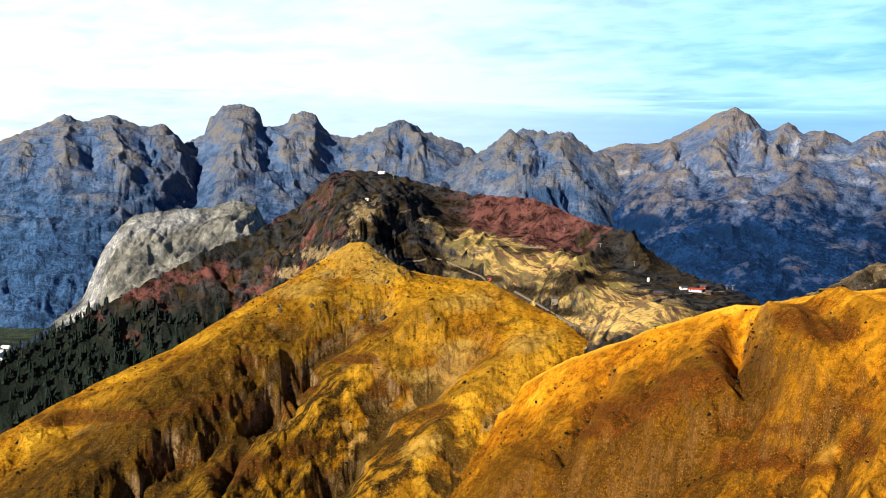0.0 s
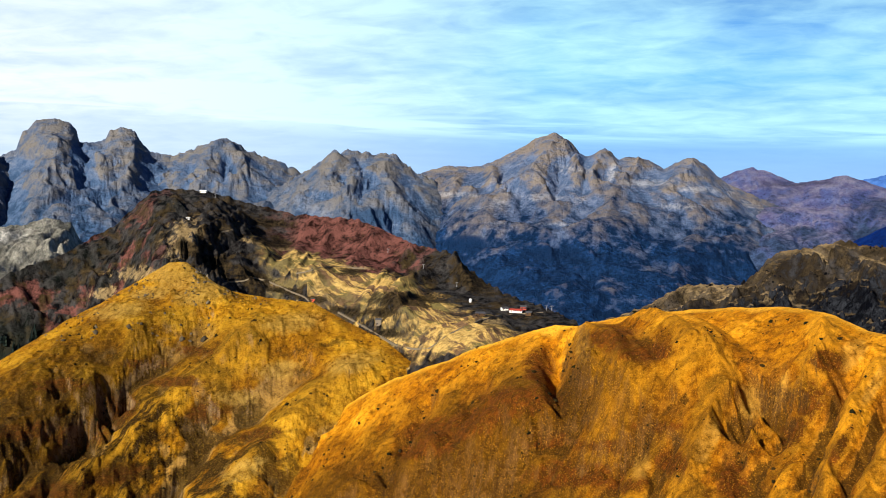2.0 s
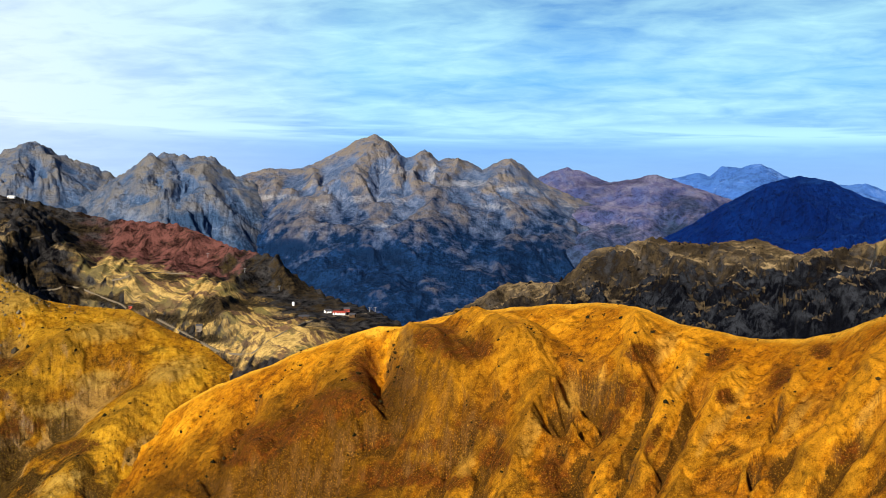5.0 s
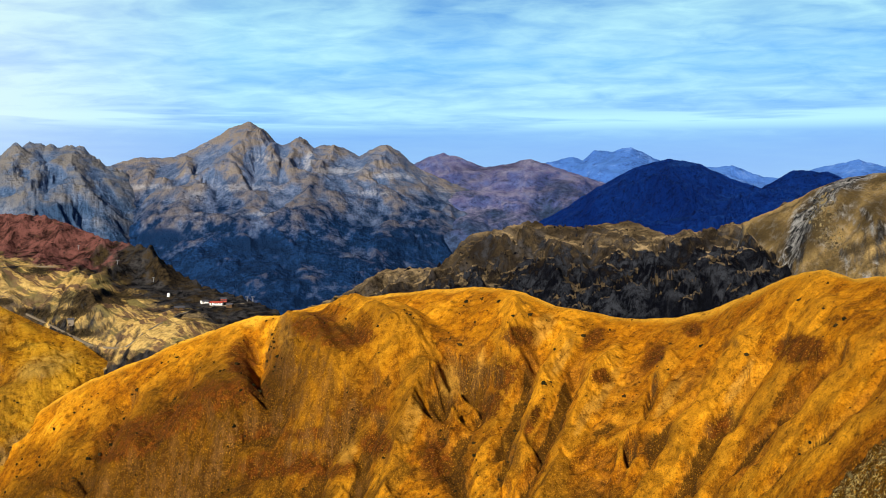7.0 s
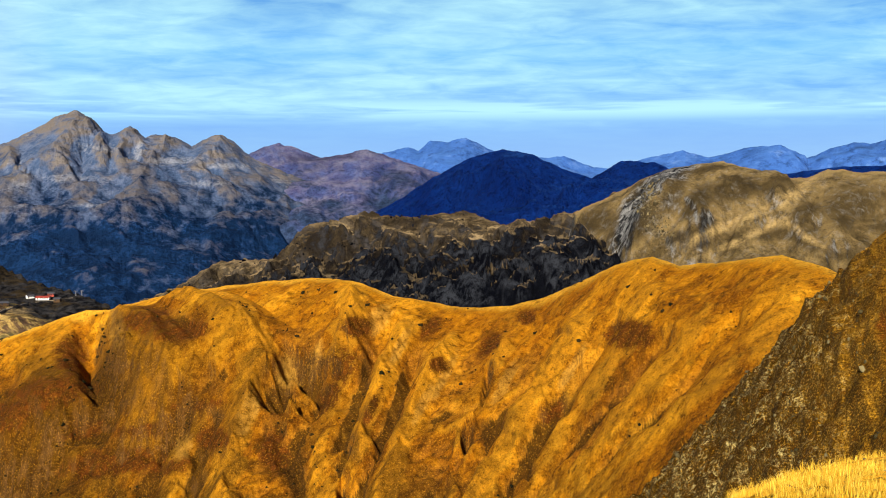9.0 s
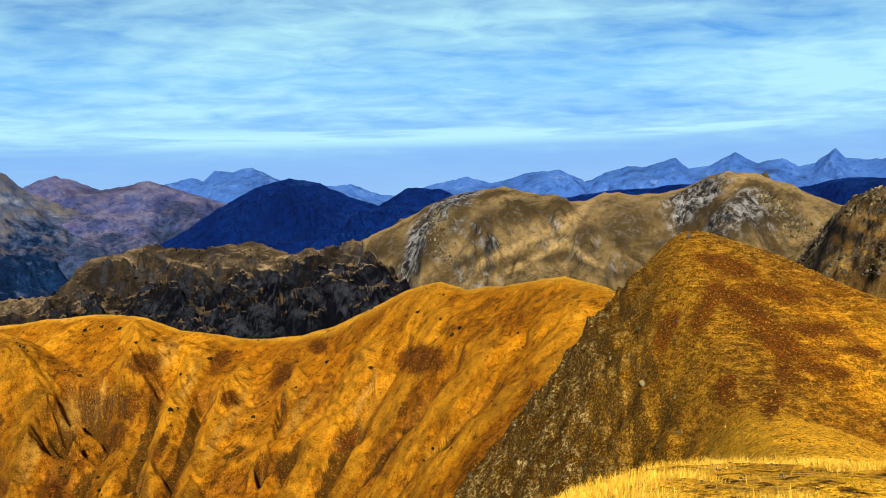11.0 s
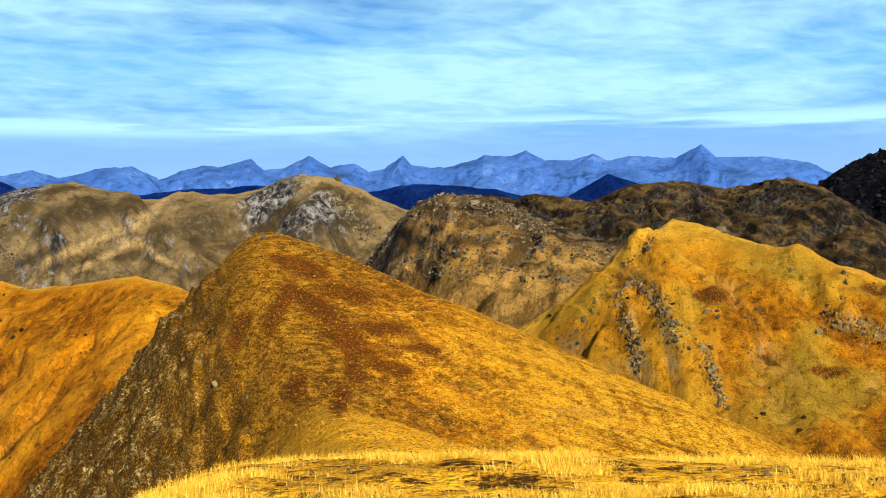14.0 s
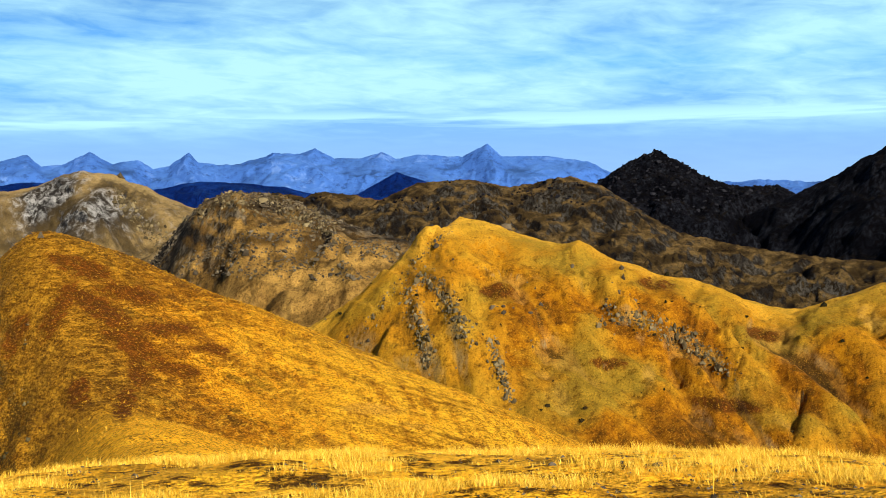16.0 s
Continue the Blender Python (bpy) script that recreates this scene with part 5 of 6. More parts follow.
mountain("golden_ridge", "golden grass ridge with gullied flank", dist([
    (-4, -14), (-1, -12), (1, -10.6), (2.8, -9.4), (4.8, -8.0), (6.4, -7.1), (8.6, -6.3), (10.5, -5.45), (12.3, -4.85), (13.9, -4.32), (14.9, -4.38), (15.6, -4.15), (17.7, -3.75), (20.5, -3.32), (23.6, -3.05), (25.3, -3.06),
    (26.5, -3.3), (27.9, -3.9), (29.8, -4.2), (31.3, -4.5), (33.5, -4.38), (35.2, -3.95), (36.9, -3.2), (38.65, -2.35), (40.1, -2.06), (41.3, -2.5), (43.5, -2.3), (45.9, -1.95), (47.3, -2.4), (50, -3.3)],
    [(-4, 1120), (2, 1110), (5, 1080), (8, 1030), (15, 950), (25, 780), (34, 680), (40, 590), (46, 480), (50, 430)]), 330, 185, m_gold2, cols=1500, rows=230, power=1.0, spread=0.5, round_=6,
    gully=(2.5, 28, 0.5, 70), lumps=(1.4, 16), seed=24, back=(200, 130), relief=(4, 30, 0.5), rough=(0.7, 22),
    lines=[([(21.5, -4.0), (20.1, -6.2), (17.7, -7.8), (13.0, -9.9), (9.8, -11.9)], 45, 26, 44), ([(18.8, -8.1), (14.5, -10.4), (9.9, -12.2)], 12, 10, -20),
           ([(14.3, -4.4), (14.1, -5.4), (14.5, -6.7), (14.5, -7.8), (13.4, -9.0), (10.4, -11.8)], 11, 15, -30), ([(15.3, -4.3), (15.6, -5.8), (15.2, -7.2)], 8, 12, 14),
           ([(23.6, -6.0), (22.9, -7.4), (23.1, -9.0)], 16, 18, -26), ([(23.9, -6.5), (23.2, -8.1), (22.9, -9.7)], 5, 4, 12), ([(23.0, -6.6), (21.6, -7.9), (20.9, -9.7), (20.3, -11.8)], 9, 7, 17),
           ([(25.0, -6.3), (24.4, -8.1), (23.4, -9.7), (23.1, -10.8), (23.9, -12.4)], 14, 12, -18), ([(25.6, -3.4), (26.0, -5.2), (25.2, -7.4), (24.6, -9.6)], 12, 9, 19),
           ([(28.0, -5.1), (27.1, -6.5), (26.5, -8.1), (25.8, -9.7), (25.5, -12.0)], 5, 5, -22), ([(29.0, -4.6), (27.9, -6.6), (27.2, -8.6), (26.2, -11.5)], 7, 6, 15),
           ([(29.2, -6.4), (28.4, -8.6), (27.3, -10.4), (26.5, -12.2)], 4, 4, -17), ([(31.0, -5.4), (30.0, -7.6), (28.8, -10.0), (27.9, -12.2)], 8, 6, 15),
           ([(32.6, -7.6), (31.8, -9.8), (30.5, -12.0)], 4, 4, -15), ([(33.9, -5.6), (32.9, -7.6), (31.9, -9.6), (30.9, -11.8)], 7, 6, 14),
           ([(35.9, -5.2), (34.6, -7.7), (33.1, -9.5), (31.8, -11.8)], 4, 4, -15), ([(37.3, -4.6), (35.8, -6.9), (34.2, -9.3), (32.8, -11.6)], 6, 5, 12),
           ([(38.7, -4.3), (36.9, -6.8), (35.1, -9.5), (33.5, -12.0)], 4, 4, -14), ([(41.1, -4.9), (38.6, -7.8), (36.2, -10.4), (34.4, -12.6)], 4, 4, -12), ([(44.4, -3.9), (42.3, -6.4), (39.2, -9.6), (36.0, -12.8)], 4, 4, -10),
           ([(18.0, -9.2), (17.0, -10.6), (16.5, -12.4)], 6, 5, -17), ([(19.6, -8.8), (18.8, -10.4), (18.4, -12.4)], 5, 5, -15), ([(8.4, -7.4), (7.0, -9.6), (5.5, -12.0)], 9, 8, -17), ([(11.0, -6.6), (9.4, -9.0), (7.6, -11.6)], 8, 8, -14)],
    heath_shade=[(11.0, -8.6, 1.5, 0.45, 1.5), (13.6, -9.7, 1.3, 0.35, 1.8), (16.6, -9.8, 1.5, 0.3, 2.0), (18.8, -8.8, 1.2, 0.25, 2.0), (8.0, -10.4, 1.3, 0.4, 1.5), (17.4, -11.6, 0.9, 0.4, 1.2), (24.9, -8.6, 0.5, 0.7, 0.4), (27.0, -9.0, 0.25, 0.9, 0.5), (25.6, -7.2, 0.75, 0.85, 0), (32.5, -6.15, 0.5, 0.55, 0.5), (34.2, -4.9, 0.5, 0.35, 0), (30.1, -7.2, 0.5, 0.4, 0), (29.7, -5.4, 0.45, 0.55, 0.4), (39.1, -5.7, 1.2, 0.7, 0.3), (35.4, -9.3, 0.6, 0.6, 0.4), (22.3, -11.1, 0.7, 0.9, 0),
           (26.2, -5.3, 0.8, 0.5, 0), (16.6, -4.9, 1.1, 0.6, 0), (18.2, -5.4, 1.2, 0.4, 1), (12.4, -7.9, 1.7, 0.6, 0), (13.2, -6.3, 0.7, 0.9, 0), (15.0, -11.2, 2.2, 0.6, 1), (9.0, -9.4, 1.8, 0.7, 1), (19.5, -10.4, 0.8, 0.5, 0)],
    scree=[(15.2, -5.2, 0.42, 1.2, 0), (23.0, -7.4, 0.75, 1.0, 0), (24.2, -7.0, 0.35, 1.2, 0.3), (27.3, -4.9, 0.7, 0.9, 0.4), (28.3, -6.2, 0.3, 1.2, 0.5), (21.1, -9.2, 0.5, 1.2, 0.3), (30.4, -7.6, 0.3, 1.3, 0.5), (33.2, -8.0, 0.35, 1.4, 0.5), (18.1, -10.8, 0.5, 0.8, 0.3), (36.4, -7.2, 0.3, 1.3, 0.6), (29.3, -9.0, 0.3, 1.2, 0.5)])
mountain("golden_right_ridge", "golden-green pasture ridge with rocky ribs", dist([
    (62, -5.8), (64.0, -4.55), (66.2, -3.2), (68.3, -1.55), (69.7, -0.6), (70.85, 0.34), (72.1, 0.12), (73.7, -0.5), (75.3, -0.95), (76.8, -1.45), (78.7, -2.2), (81.0, -2.7), (83.0, -3.35), (85.0, -3.95), (86.5, -4.05), (88.0, -3.55), (90.0, -2.85), (96, -2.2)], [(62, 680), (96, 680)]), 340, 200, m_gold3, cols=900, rows=180, power=1.0, round_=40,
    gully=(8, 55, -0.6, 60), lumps=(1.2, 20), seed=25, rough=(0.6, 12), 
    lines=[([(70.9, 0.1), (68.9, -1.4), (67.2, -3.6), (65.9, -5.3), (64.5, -7.0)], 30, 20, 14), ([(69.1, -2.1), (70.3, -3.7), (71.2, -5.4), (71.8, -7.4)], 14, 10, 9), ([(69.1, -2.2), (68.4, -3.3), (68.9, -4.8), (69.3, -6.7)], 5, 5, 5),
           ([(72.2, -5.4), (72.7, -7.0), (73.1, -8.4)], 4, 3, 5), ([(72.3, -1.9), (72.0, -3.5), (71.4, -4.6)], 14, 12, -9), ([(77.0, -5.7), (78.9, -7.5), (82.0, -9.0), (85.0, -10.4), (88.0, -11.2)], 5, 5, -8),
           ([(74.4, -1.1), (76.8, -2.4), (79.2, -3.6), (82.8, -5.3), (84.8, -6.7), (86.6, -7.8)], 9, 34, 11), ([(86.5, -7.7), (86.0, -8.9), (85.8, -10.4)], 4, 4, -7), ([(73.6, -2.4), (73.8, -4.0)], 4, 4, -5), ([(75.2, -3.2), (75.4, -4.8)], 4, 4, -5),
           ([(80.5, -5.2), (80.6, -6.6), (81.4, -8.2)], 5, 5, -6), ([(74.6, -5.4), (75.2, -7.2), (76.6, -9.4)], 9, 9, -6), ([(84.0, -4.6), (86.6, -6.2), (90, -7.4)], 6, 6, -6)],
    heath_shade=[(72.6, -3.2, 0.8, 0.4, 0), (80.0, -2.9, 0.9, 0.3, -1), (83.0, -8.4, 1.6, 0.35, -2), (84.6, -5.2, 1.0, 0.3, -1), (77.8, -6.6, 0.9, 0.25, -1)],
    scree=[(70.2, -3.4, 0.6, 0.8, -0.6), (69.1, -4.6, 0.2, 1.2, -0.2), (72.8, -7.0, 0.28, 1.2, -0.3), (79.2, -4.5, 0.6, 0.4, -0.8), (82.4, -6.2, 0.5, 0.5, -0.8), (70.7, -6.2, 0.35, 0.7, -0.4), (79.6, -7.2, 0.4, 0.7, 0), (89.4, -4.4, 0.6, 0.8, -0.6)],
    spurs=[(79.0, 50, 300, -0.9, -12, 8), (84.0, 40, 300, -1.0, -12, 9), (69.5, 40, 220, -0.25, 6, 18)], relief=(13, 110, 0.46))

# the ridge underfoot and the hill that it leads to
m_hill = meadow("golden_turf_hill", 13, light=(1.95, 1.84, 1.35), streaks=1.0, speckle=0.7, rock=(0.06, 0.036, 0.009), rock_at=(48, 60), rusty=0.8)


def hill_height(az, r):
    """Height over the eye of the ridge that runs from the viewpoint over a saddle to the hilltop."""
    h = curve1([0, 6, 8.5, 12, 20, 40, 70, 100, 125, 140, 152, 175, 190, 200, 210, 235, 340],
               [-1.62, -1.64, -1.72, -2.3, -4.1, -8.4, -12.6, -16.2, -18.7, -19.6, -17.8, -9.2, -3.2, -0.7, -0.4, -4, -45], r)
    mid = curve1([0, 8, 30, 60, 140, 200, 340], [64, 62, 58.5, 57, 54.2, 51.7, 50], r)
    d = r * np.radians(az - mid)
    flat_l, flat_r = curve1([0, 10, 35, 340], [1.3, 1.5, 0, 0], r), curve1([0, 10, 45, 340], [4.5, 5.0, 0, 0], r)
    left, right = np.maximum(0, -d - flat_l), np.maximum(0, d - flat_r)
    h = h - 1.19 * (np.sqrt(left**2 + 9) - 3) - 0.44 * (np.sqrt(right**2 + 25) - 5)
    x, y = r * np.sin(np.radians(az)), r * np.cos(np.radians(az))
    amp = smoothstep(15, 90, r)
    steep = smoothstep(3, 14, left)
    h = h + amp * (0.8 * fbm(x / 22, y / 22, 4, 31) + steep * (2.2 * fbm(d / 5.0 + 0.1 * h, r / 9, 5, 33) + 3.2 * (ridged(r / 13, d / 60, 4, 35) - 0.5)))
    return h + 0.05 * fbm(x / 1.2, y / 1.2, 3, 37)


haz = np.linspace(30, 104, 1000)
hr = 1.2 * (340 / 1.2) ** np.linspace(0, 1, 520) ** 0.72
hz = hill_height(haz[None], hr[:, None])
hx = np.stack(np.broadcast_arrays(hr[:, None] * np.cos(np.radians(haz - 53))[None], hr[:, None] * np.sin(np.radians(haz - 53))[None]), -1)
hel = np.degrees(np.arctan2(hz, hr[:, None]))
rust = blots(np.broadcast_to(haz[None], hz.shape), hel, [(54.3, -3.6, 0.9, 1.0, -1.2), (55.6, -5.2, 0.8, 0.9, -1.2), (57.4, -6.4, 1.0, 0.5, -1.8), (53.0, -1.6, 0.6, 0.5, -1.5), (57.2, -4.6, 1.0, 0.4, -2), (55.4, -2.9, 1.3, 0.5, -1.5), (59.2, -5.6, 0.9, 0.25, -2), (55.9, -6.0, 0.5, 1.3, 0), (55.2, -8.0, 0.5, 0.8, 0.3), (53.6, -1.8, 0.9, 0.6, -1),
    (52.4, -3.6, 0.5, 1.4, 0.5), (53.2, -7.4, 0.5, 0.8, 0), (50.6, -4.6, 0.4, 1.0, 0.4)])
rust = np.where(hr[:, None] > 90, rust, 0)
scar_ = np.where(hr[:, None] > 60, blots(np.broadcast_to(haz[None], hz.shape), hel, [(66.6, -8.6, 1.5, 0.35, -2.4), (68.6, -9.4, 0.8, 0.2, -2.4)]), 0)
tagged(skin("grassy_hill", polar(haz[None], hr[:, None], hz), np.ascontiguousarray(hx), m_hill, marks={"heath_shade": rust, "scree": scar_}), "golden grassy hill with a rocky dark flank", "hill", kind="structure")

# the rest of the summit, behind and beside the viewpoint, down to the valley
saz = np.linspace(-180, 180, 361)
sr = np.concatenate([[0.0], np.geomspace(0.4, 620, 110)])
lat, ahead = sr[:, None] * np.sin(np.radians(saz - 62))[None], sr[:, None] * np.cos(np.radians(saz - 62))[None]
sz = -1.62 - 1.19 * (np.sqrt(np.maximum(0, -lat - 1.3) ** 2 + 9) - 3) - 0.44 * (np.sqrt(np.maximum(0, lat - 4.5) ** 2 + 25) - 5)
front = np.interp(ahead, [0, 6, 8.5, 12, 20, 40, 70, 100, 140, 180, 400, 700], [0, -0.02, -0.1, -0.68, -2.5, -6.8, -11, -14.6, -22, -40, -190, -400])
sz = sz + front - 0.05 * np.maximum(0, ahead - 2) - 0.52 * (np.sqrt(np.maximum(0, -ahead - 3) ** 2 + 16) - 4) - 0.0006 * np.maximum(0, lat) ** 2
sx, sy = sr[:, None] * np.sin(np.radians(saz))[None], sr[:, None] * np.cos(np.radians(saz))[None]
sz = sz + smoothstep(10, 60, sr)[:, None] * 2.0 * fbm(sx / 40, sy / 40, 5, 39) + 0.05 * fbm(sx / 1.2, sy / 1.2, 3, 37) - 0.12
sz = np.maximum(sz, -EYE[2] - 8)
su = np.stack(np.broadcast_arrays(ahead, lat), -1)
tagged(skin("summit_ground", polar(saz[None], sr[:, None], sz)[::-1].copy(), np.ascontiguousarray(su[::-1]), m_hill), "golden dry turf of the summit underfoot", "hill", kind="structure")

# valley floor, one sheet to the horizon
m_valley = crags("valley_woods", 120, (0.10, 0.12, 0.09), (0.03, 0.045, 0.04), (0.03, 0.05, 0.04), (0.09, 0.11, 0.06), at=(30, 60))
ga, gr = np.linspace(-180, 180, 181), np.concatenate([[0.0], np.geomspace(20, 4900, 60)])
gz = -EYE[2] + 0 * ga[None] + 6 * fbm(gr[:, None] * np.sin(np.radians(ga)) / 300, gr[:, None] * np.cos(np.radians(ga)) / 300, 3, 71)
tagged(skin("ground", polar(ga[None], gr[:, None], gz)[::-1].copy(), np.zeros((61, 181, 2)), m_valley), "dark wooded valley floor", "ground", kind="structure")


# ---- placing things on the terrain ----


def column(name, az):
    """Distances and heights (over z = 0) of a mountain's surface along one heading, nearest first."""
    P = SURF[name]
    a = np.degrees(np.arctan2(P[-20, :, 0], P[-20, :, 1]))
    f = np.interp(az, a, np.arange(len(a)))
    i = int(min(f, len(a) - 2))
    c = P[:, i] * (1 - (f - i)) + P[:, i + 1] * (f - i)
    r = np.hypot(c[:, 0], c[:, 1])
    o = np.argsort(r)
    return r[o], c[o, 2]


def sight(name, az, el):
    """Where the line of sight from the viewpoint first meets that surface."""
    r, z = column(name, az)
    e = np.degrees(np.arctan2(z - EYE[2], r))
    j = np.argmax(e >= el) if (e >= el).any() else int(np.argmax(e))
    if j > 0 and e[j] > e[j - 1]:
        t = np.clip((el - e[j - 1]) / (e[j] - e[j - 1]), 0, 1)
        rr, zz = r[j - 1] + t * (r[j] - r[j - 1]), z[j - 1] + t * (z[j] - z[j - 1])
    else:
        rr, zz = r[j], z[j]
    return Vector((rr * math.sin(radians(az)), rr * math.cos(radians(az)), zz))


def scatter(name, count, rng, keep, rows_=None):
    """Random points on a surface, evenly by area, where keep(x, y, z, steepness, arcs) holds."""
    P = SURF[name] if rows_ is None else SURF[name][rows_[0]:rows_[1]]
    e1, e2 = P[1:, :-1] - P[:-1, :-1], P[:-1, 1:] - P[:-1, :-1]
    nrm = np.cross(e2, e1)
    area = np.linalg.norm(nrm, axis=-1)
    steep = np.degrees(np.arccos(np.clip(np.abs(nrm[..., 2]) / np.maximum(area, 1e-9), 0, 1)))
    w = area.reshape(-1)
    pick = rng.choice(len(w), count * 8, p=w / w.sum())
    i, j = np.unravel_index(pick, area.shape)
    u, v = rng.random(len(pick))[:, None], rng.random(len(pick))[:, None]
    Q = P[i, j] + u * e1[i, j] + v * e2[i, j]
    az = np.degrees(np.arctan2(Q[:, 0], Q[:, 1]))
    ok = keep(Q, steep[i, j], az)
    return Q[ok][:count]


def spread_mesh(name, label, category, unit_v, unit_f, pts, sizes, rng, mat, tall=(1.0, 1.0), sink=0.15, smooth=False):
    """Many copies of one small shape, joined: for what nobody could count."""
    n, m = len(pts), len(unit_v)
    ang = rng.random(n) * 2 * np.pi
    c, s_ = np.cos(ang)[:, None], np.sin(ang)[:, None]
    hs = sizes * rng.uniform(*tall, n)
    ws = sizes[:, None] * rng.uniform(0.8, 1.25, (n, 1))
    jit = 1 + 0.22 * rng.standard_normal((n, m))
    vx, vy, vz = (unit_v[None, :, k] for k in range(3))
    X = (c * vx - s_ * vy) * ws * jit + pts[:, 0:1]
    Y = (s_ * vx + c * vy) * ws * jit + pts[:, 1:2]
    Zz = vz * hs[:, None] * jit + pts[:, 2:3] - sink * hs[:, None]
    V = np.stack([X, Y, Zz], -1).reshape(-1, 3)
    F = (np.asarray(unit_f)[None] + (np.arange(n) * m)[:, None, None]).reshape(-1, len(unit_f[0]))
    k = F.shape[1]
    me = bpy.data.meshes.new(name)
    me.vertices.add(len(V))
    me.vertices.foreach_set("co", V.reshape(-1))
    me.loops.add(F.size)
    me.loops.foreach_set("vertex_index", F.reshape(-1).astype(np.int32))
    me.polygons.add(len(F))
    me.polygons.foreach_set("loop_start", np.arange(0, F.size, k, dtype=np.int32))
    me.polygons.foreach_set("use_smooth", np.full(len(F), smooth))
    me.update(calc_edges=True)
    me.validate()
    me.materials.append(mat)
    return tagged(new(name, me), label, category, kind="stuff")


def blob(sub_, squash=1.0, seed=0, rough_=0.3):
    bm = bmesh.new()
    bmesh.ops.create_icosphere(bm, subdivisions=sub_, radius=1)
    rg = np.random.default_rng(seed)
    for v in bm.verts:
        v.co *= 1 + rough_ * rg.uniform(-1, 1)
        v.co.z = v.co.z * squash + 0.5 * squash
    bm.verts.index_update()
    V = np.array([v.co[:] for v in bm.verts])
    F = [[v.index for v in f.verts] for f in bm.faces]
    bm.free()
    return V, F


def speckled(name, cols, scale, rough=0.9, dist_=0.05):
    """A material that varies from piece to piece of a joined mesh, and over each piece."""
    k = Nodes(name)
    g = k.n.new("ShaderNodeNewGeometry")
    n = k.noise(scale, detail=5, rough=0.65)
    f = k.math("ADD", k.math("MULTIPLY", g.outputs["Random Per Island"], 0.6), k.math("MULTIPLY", n, 0.4))
    c = k.ramp(f, [(i / (len(cols) - 1), col_) for i, col_ in enumerate(cols)])
    return k.done(c, rough, n, dist_, 0.6)


m_shrub = speckled("juniper", [(0.006, 0.006, 0.002), (0.014, 0.012, 0.004), (0.04, 0.022, 0.006)], 3.0)
m_boulder = speckled("lichen_boulder", [(0.02, 0.016, 0.011), (0.07, 0.054, 0.034), (0.20, 0.16, 0.10)], 2.0)
m_lichen = speckled("lichen_crag", [(0.008, 0.006, 0.002), (0.07, 0.052, 0.02), (0.32, 0.25, 0.11)], 2.5)
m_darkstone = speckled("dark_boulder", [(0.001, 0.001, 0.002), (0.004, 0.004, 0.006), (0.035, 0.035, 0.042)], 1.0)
m_fir = speckled("fir_needles", [(0.004, 0.008, 0.008), (0.010, 0.016, 0.014), (0.02, 0.026, 0.018)], 1.0)
m_straw = speckled("dry_grass", [(0.22, 0.10, 0.006), (0.52, 0.27, 0.015), (0.78, 0.48, 0.05), (0.92, 0.68, 0.16)], 6.0)
m_tussock = speckled("tussock_grass", [(0.26, 0.10, 0.006), (0.52, 0.25, 0.012), (0.80, 0.48, 0.05)], 2.0)

rng = np.random.default_rng(7)
sv, sf = blob(1, 0.8, 3, 0.35)


def patchy(Q, scale, seed, cut_):
    return fbm(Q[:, 0] / scale, Q[:, 1] / scale, 3, seed) > cut_


q = scatter("golden_slope", 1800, rng, lambda Q, st, az: patchy(Q, 90, 5, 0.05))
spread_mesh("slope_shrubs", "dark juniper shrubs dotted over golden pasture", "shrubs", sv, sf, q, rng.gamma(2.2, 0.26, len(q)) + 0.35, rng, m_shrub)
q = scatter("golden_ridge", 1300, rng, lambda Q, st, az: patchy(Q, 45, 6, 0.12))
spread_mesh("ridge_shrubs", "small dark juniper shrubs on the ridge flank", "shrubs", sv, sf, q, (rng.gamma(2.5, 0.20, len(q)) + 0.25) * np.hypot(q[:, 0], q[:, 1]) / 700, rng, m_shrub)
q = scatter("golden_right_ridge", 350, rng, lambda Q, st, az: patchy(Q, 45, 8, 0.15))
spread_mesh("far_ridge_shrubs", "dark shrubs on the pasture ridge", "shrubs", sv, sf, q, rng.gamma(2.0, 0.35, len(q)) + 0.3, rng, m_shrub)
bv, bf = blob(1, 0.75, 11, 0.28)
q = scatter("stony_brown_hill", 6000, rng, lambda Q, st, az: (Q[:, 2] > 290) & patchy(Q, 60, 9, -0.05))
spread_mesh("hill_stones", "grey boulders strewn over the brown hill", "boulders", bv, bf, q, rng.gamma(2.0, 0.3, len(q)) + 0.3, rng, m_boulder)
q = scatter("back_knolls", 2200, rng, lambda Q, st, az: (Q[:, 2] > 350) & patchy(Q, 80, 10, 0.05))
spread_mesh("knoll_stones", "dark stones over the brown knolls", "boulders", bv, bf, q, rng.gamma(2.0, 0.5, len(q)) + 0.5, rng, m_darkstone)
# blocks nearly as dark as the peak, following the cloud shadow in its colour
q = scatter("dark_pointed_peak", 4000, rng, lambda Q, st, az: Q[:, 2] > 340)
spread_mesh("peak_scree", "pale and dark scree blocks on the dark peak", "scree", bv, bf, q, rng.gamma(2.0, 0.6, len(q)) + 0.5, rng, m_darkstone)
q = scatter("dark_rocky_ridge", 1200, rng, lambda Q, st, az: patchy(Q, 90, 12, 0.1))
spread_mesh("ridge_crags", "dark crag blocks on the rocky ridge", "crags", bv, bf, q, rng.gamma(2.0, 0.7, len(q)) + 0.6, rng, m_darkstone, tall=(0.8, 1.6))
q = scatter("golden_right_ridge", 500, rng, lambda Q, st, az: patchy(Q, 35, 13, 0.28) & (az < 80))
spread_mesh("rib_rocks", "grey rocks on the ribs of the pasture ridge", "rocks", bv, bf, q, rng.gamma(2.0, 0.34, len(q)) + 0.25, rng, m_boulder, tall=(0.8, 1.7))
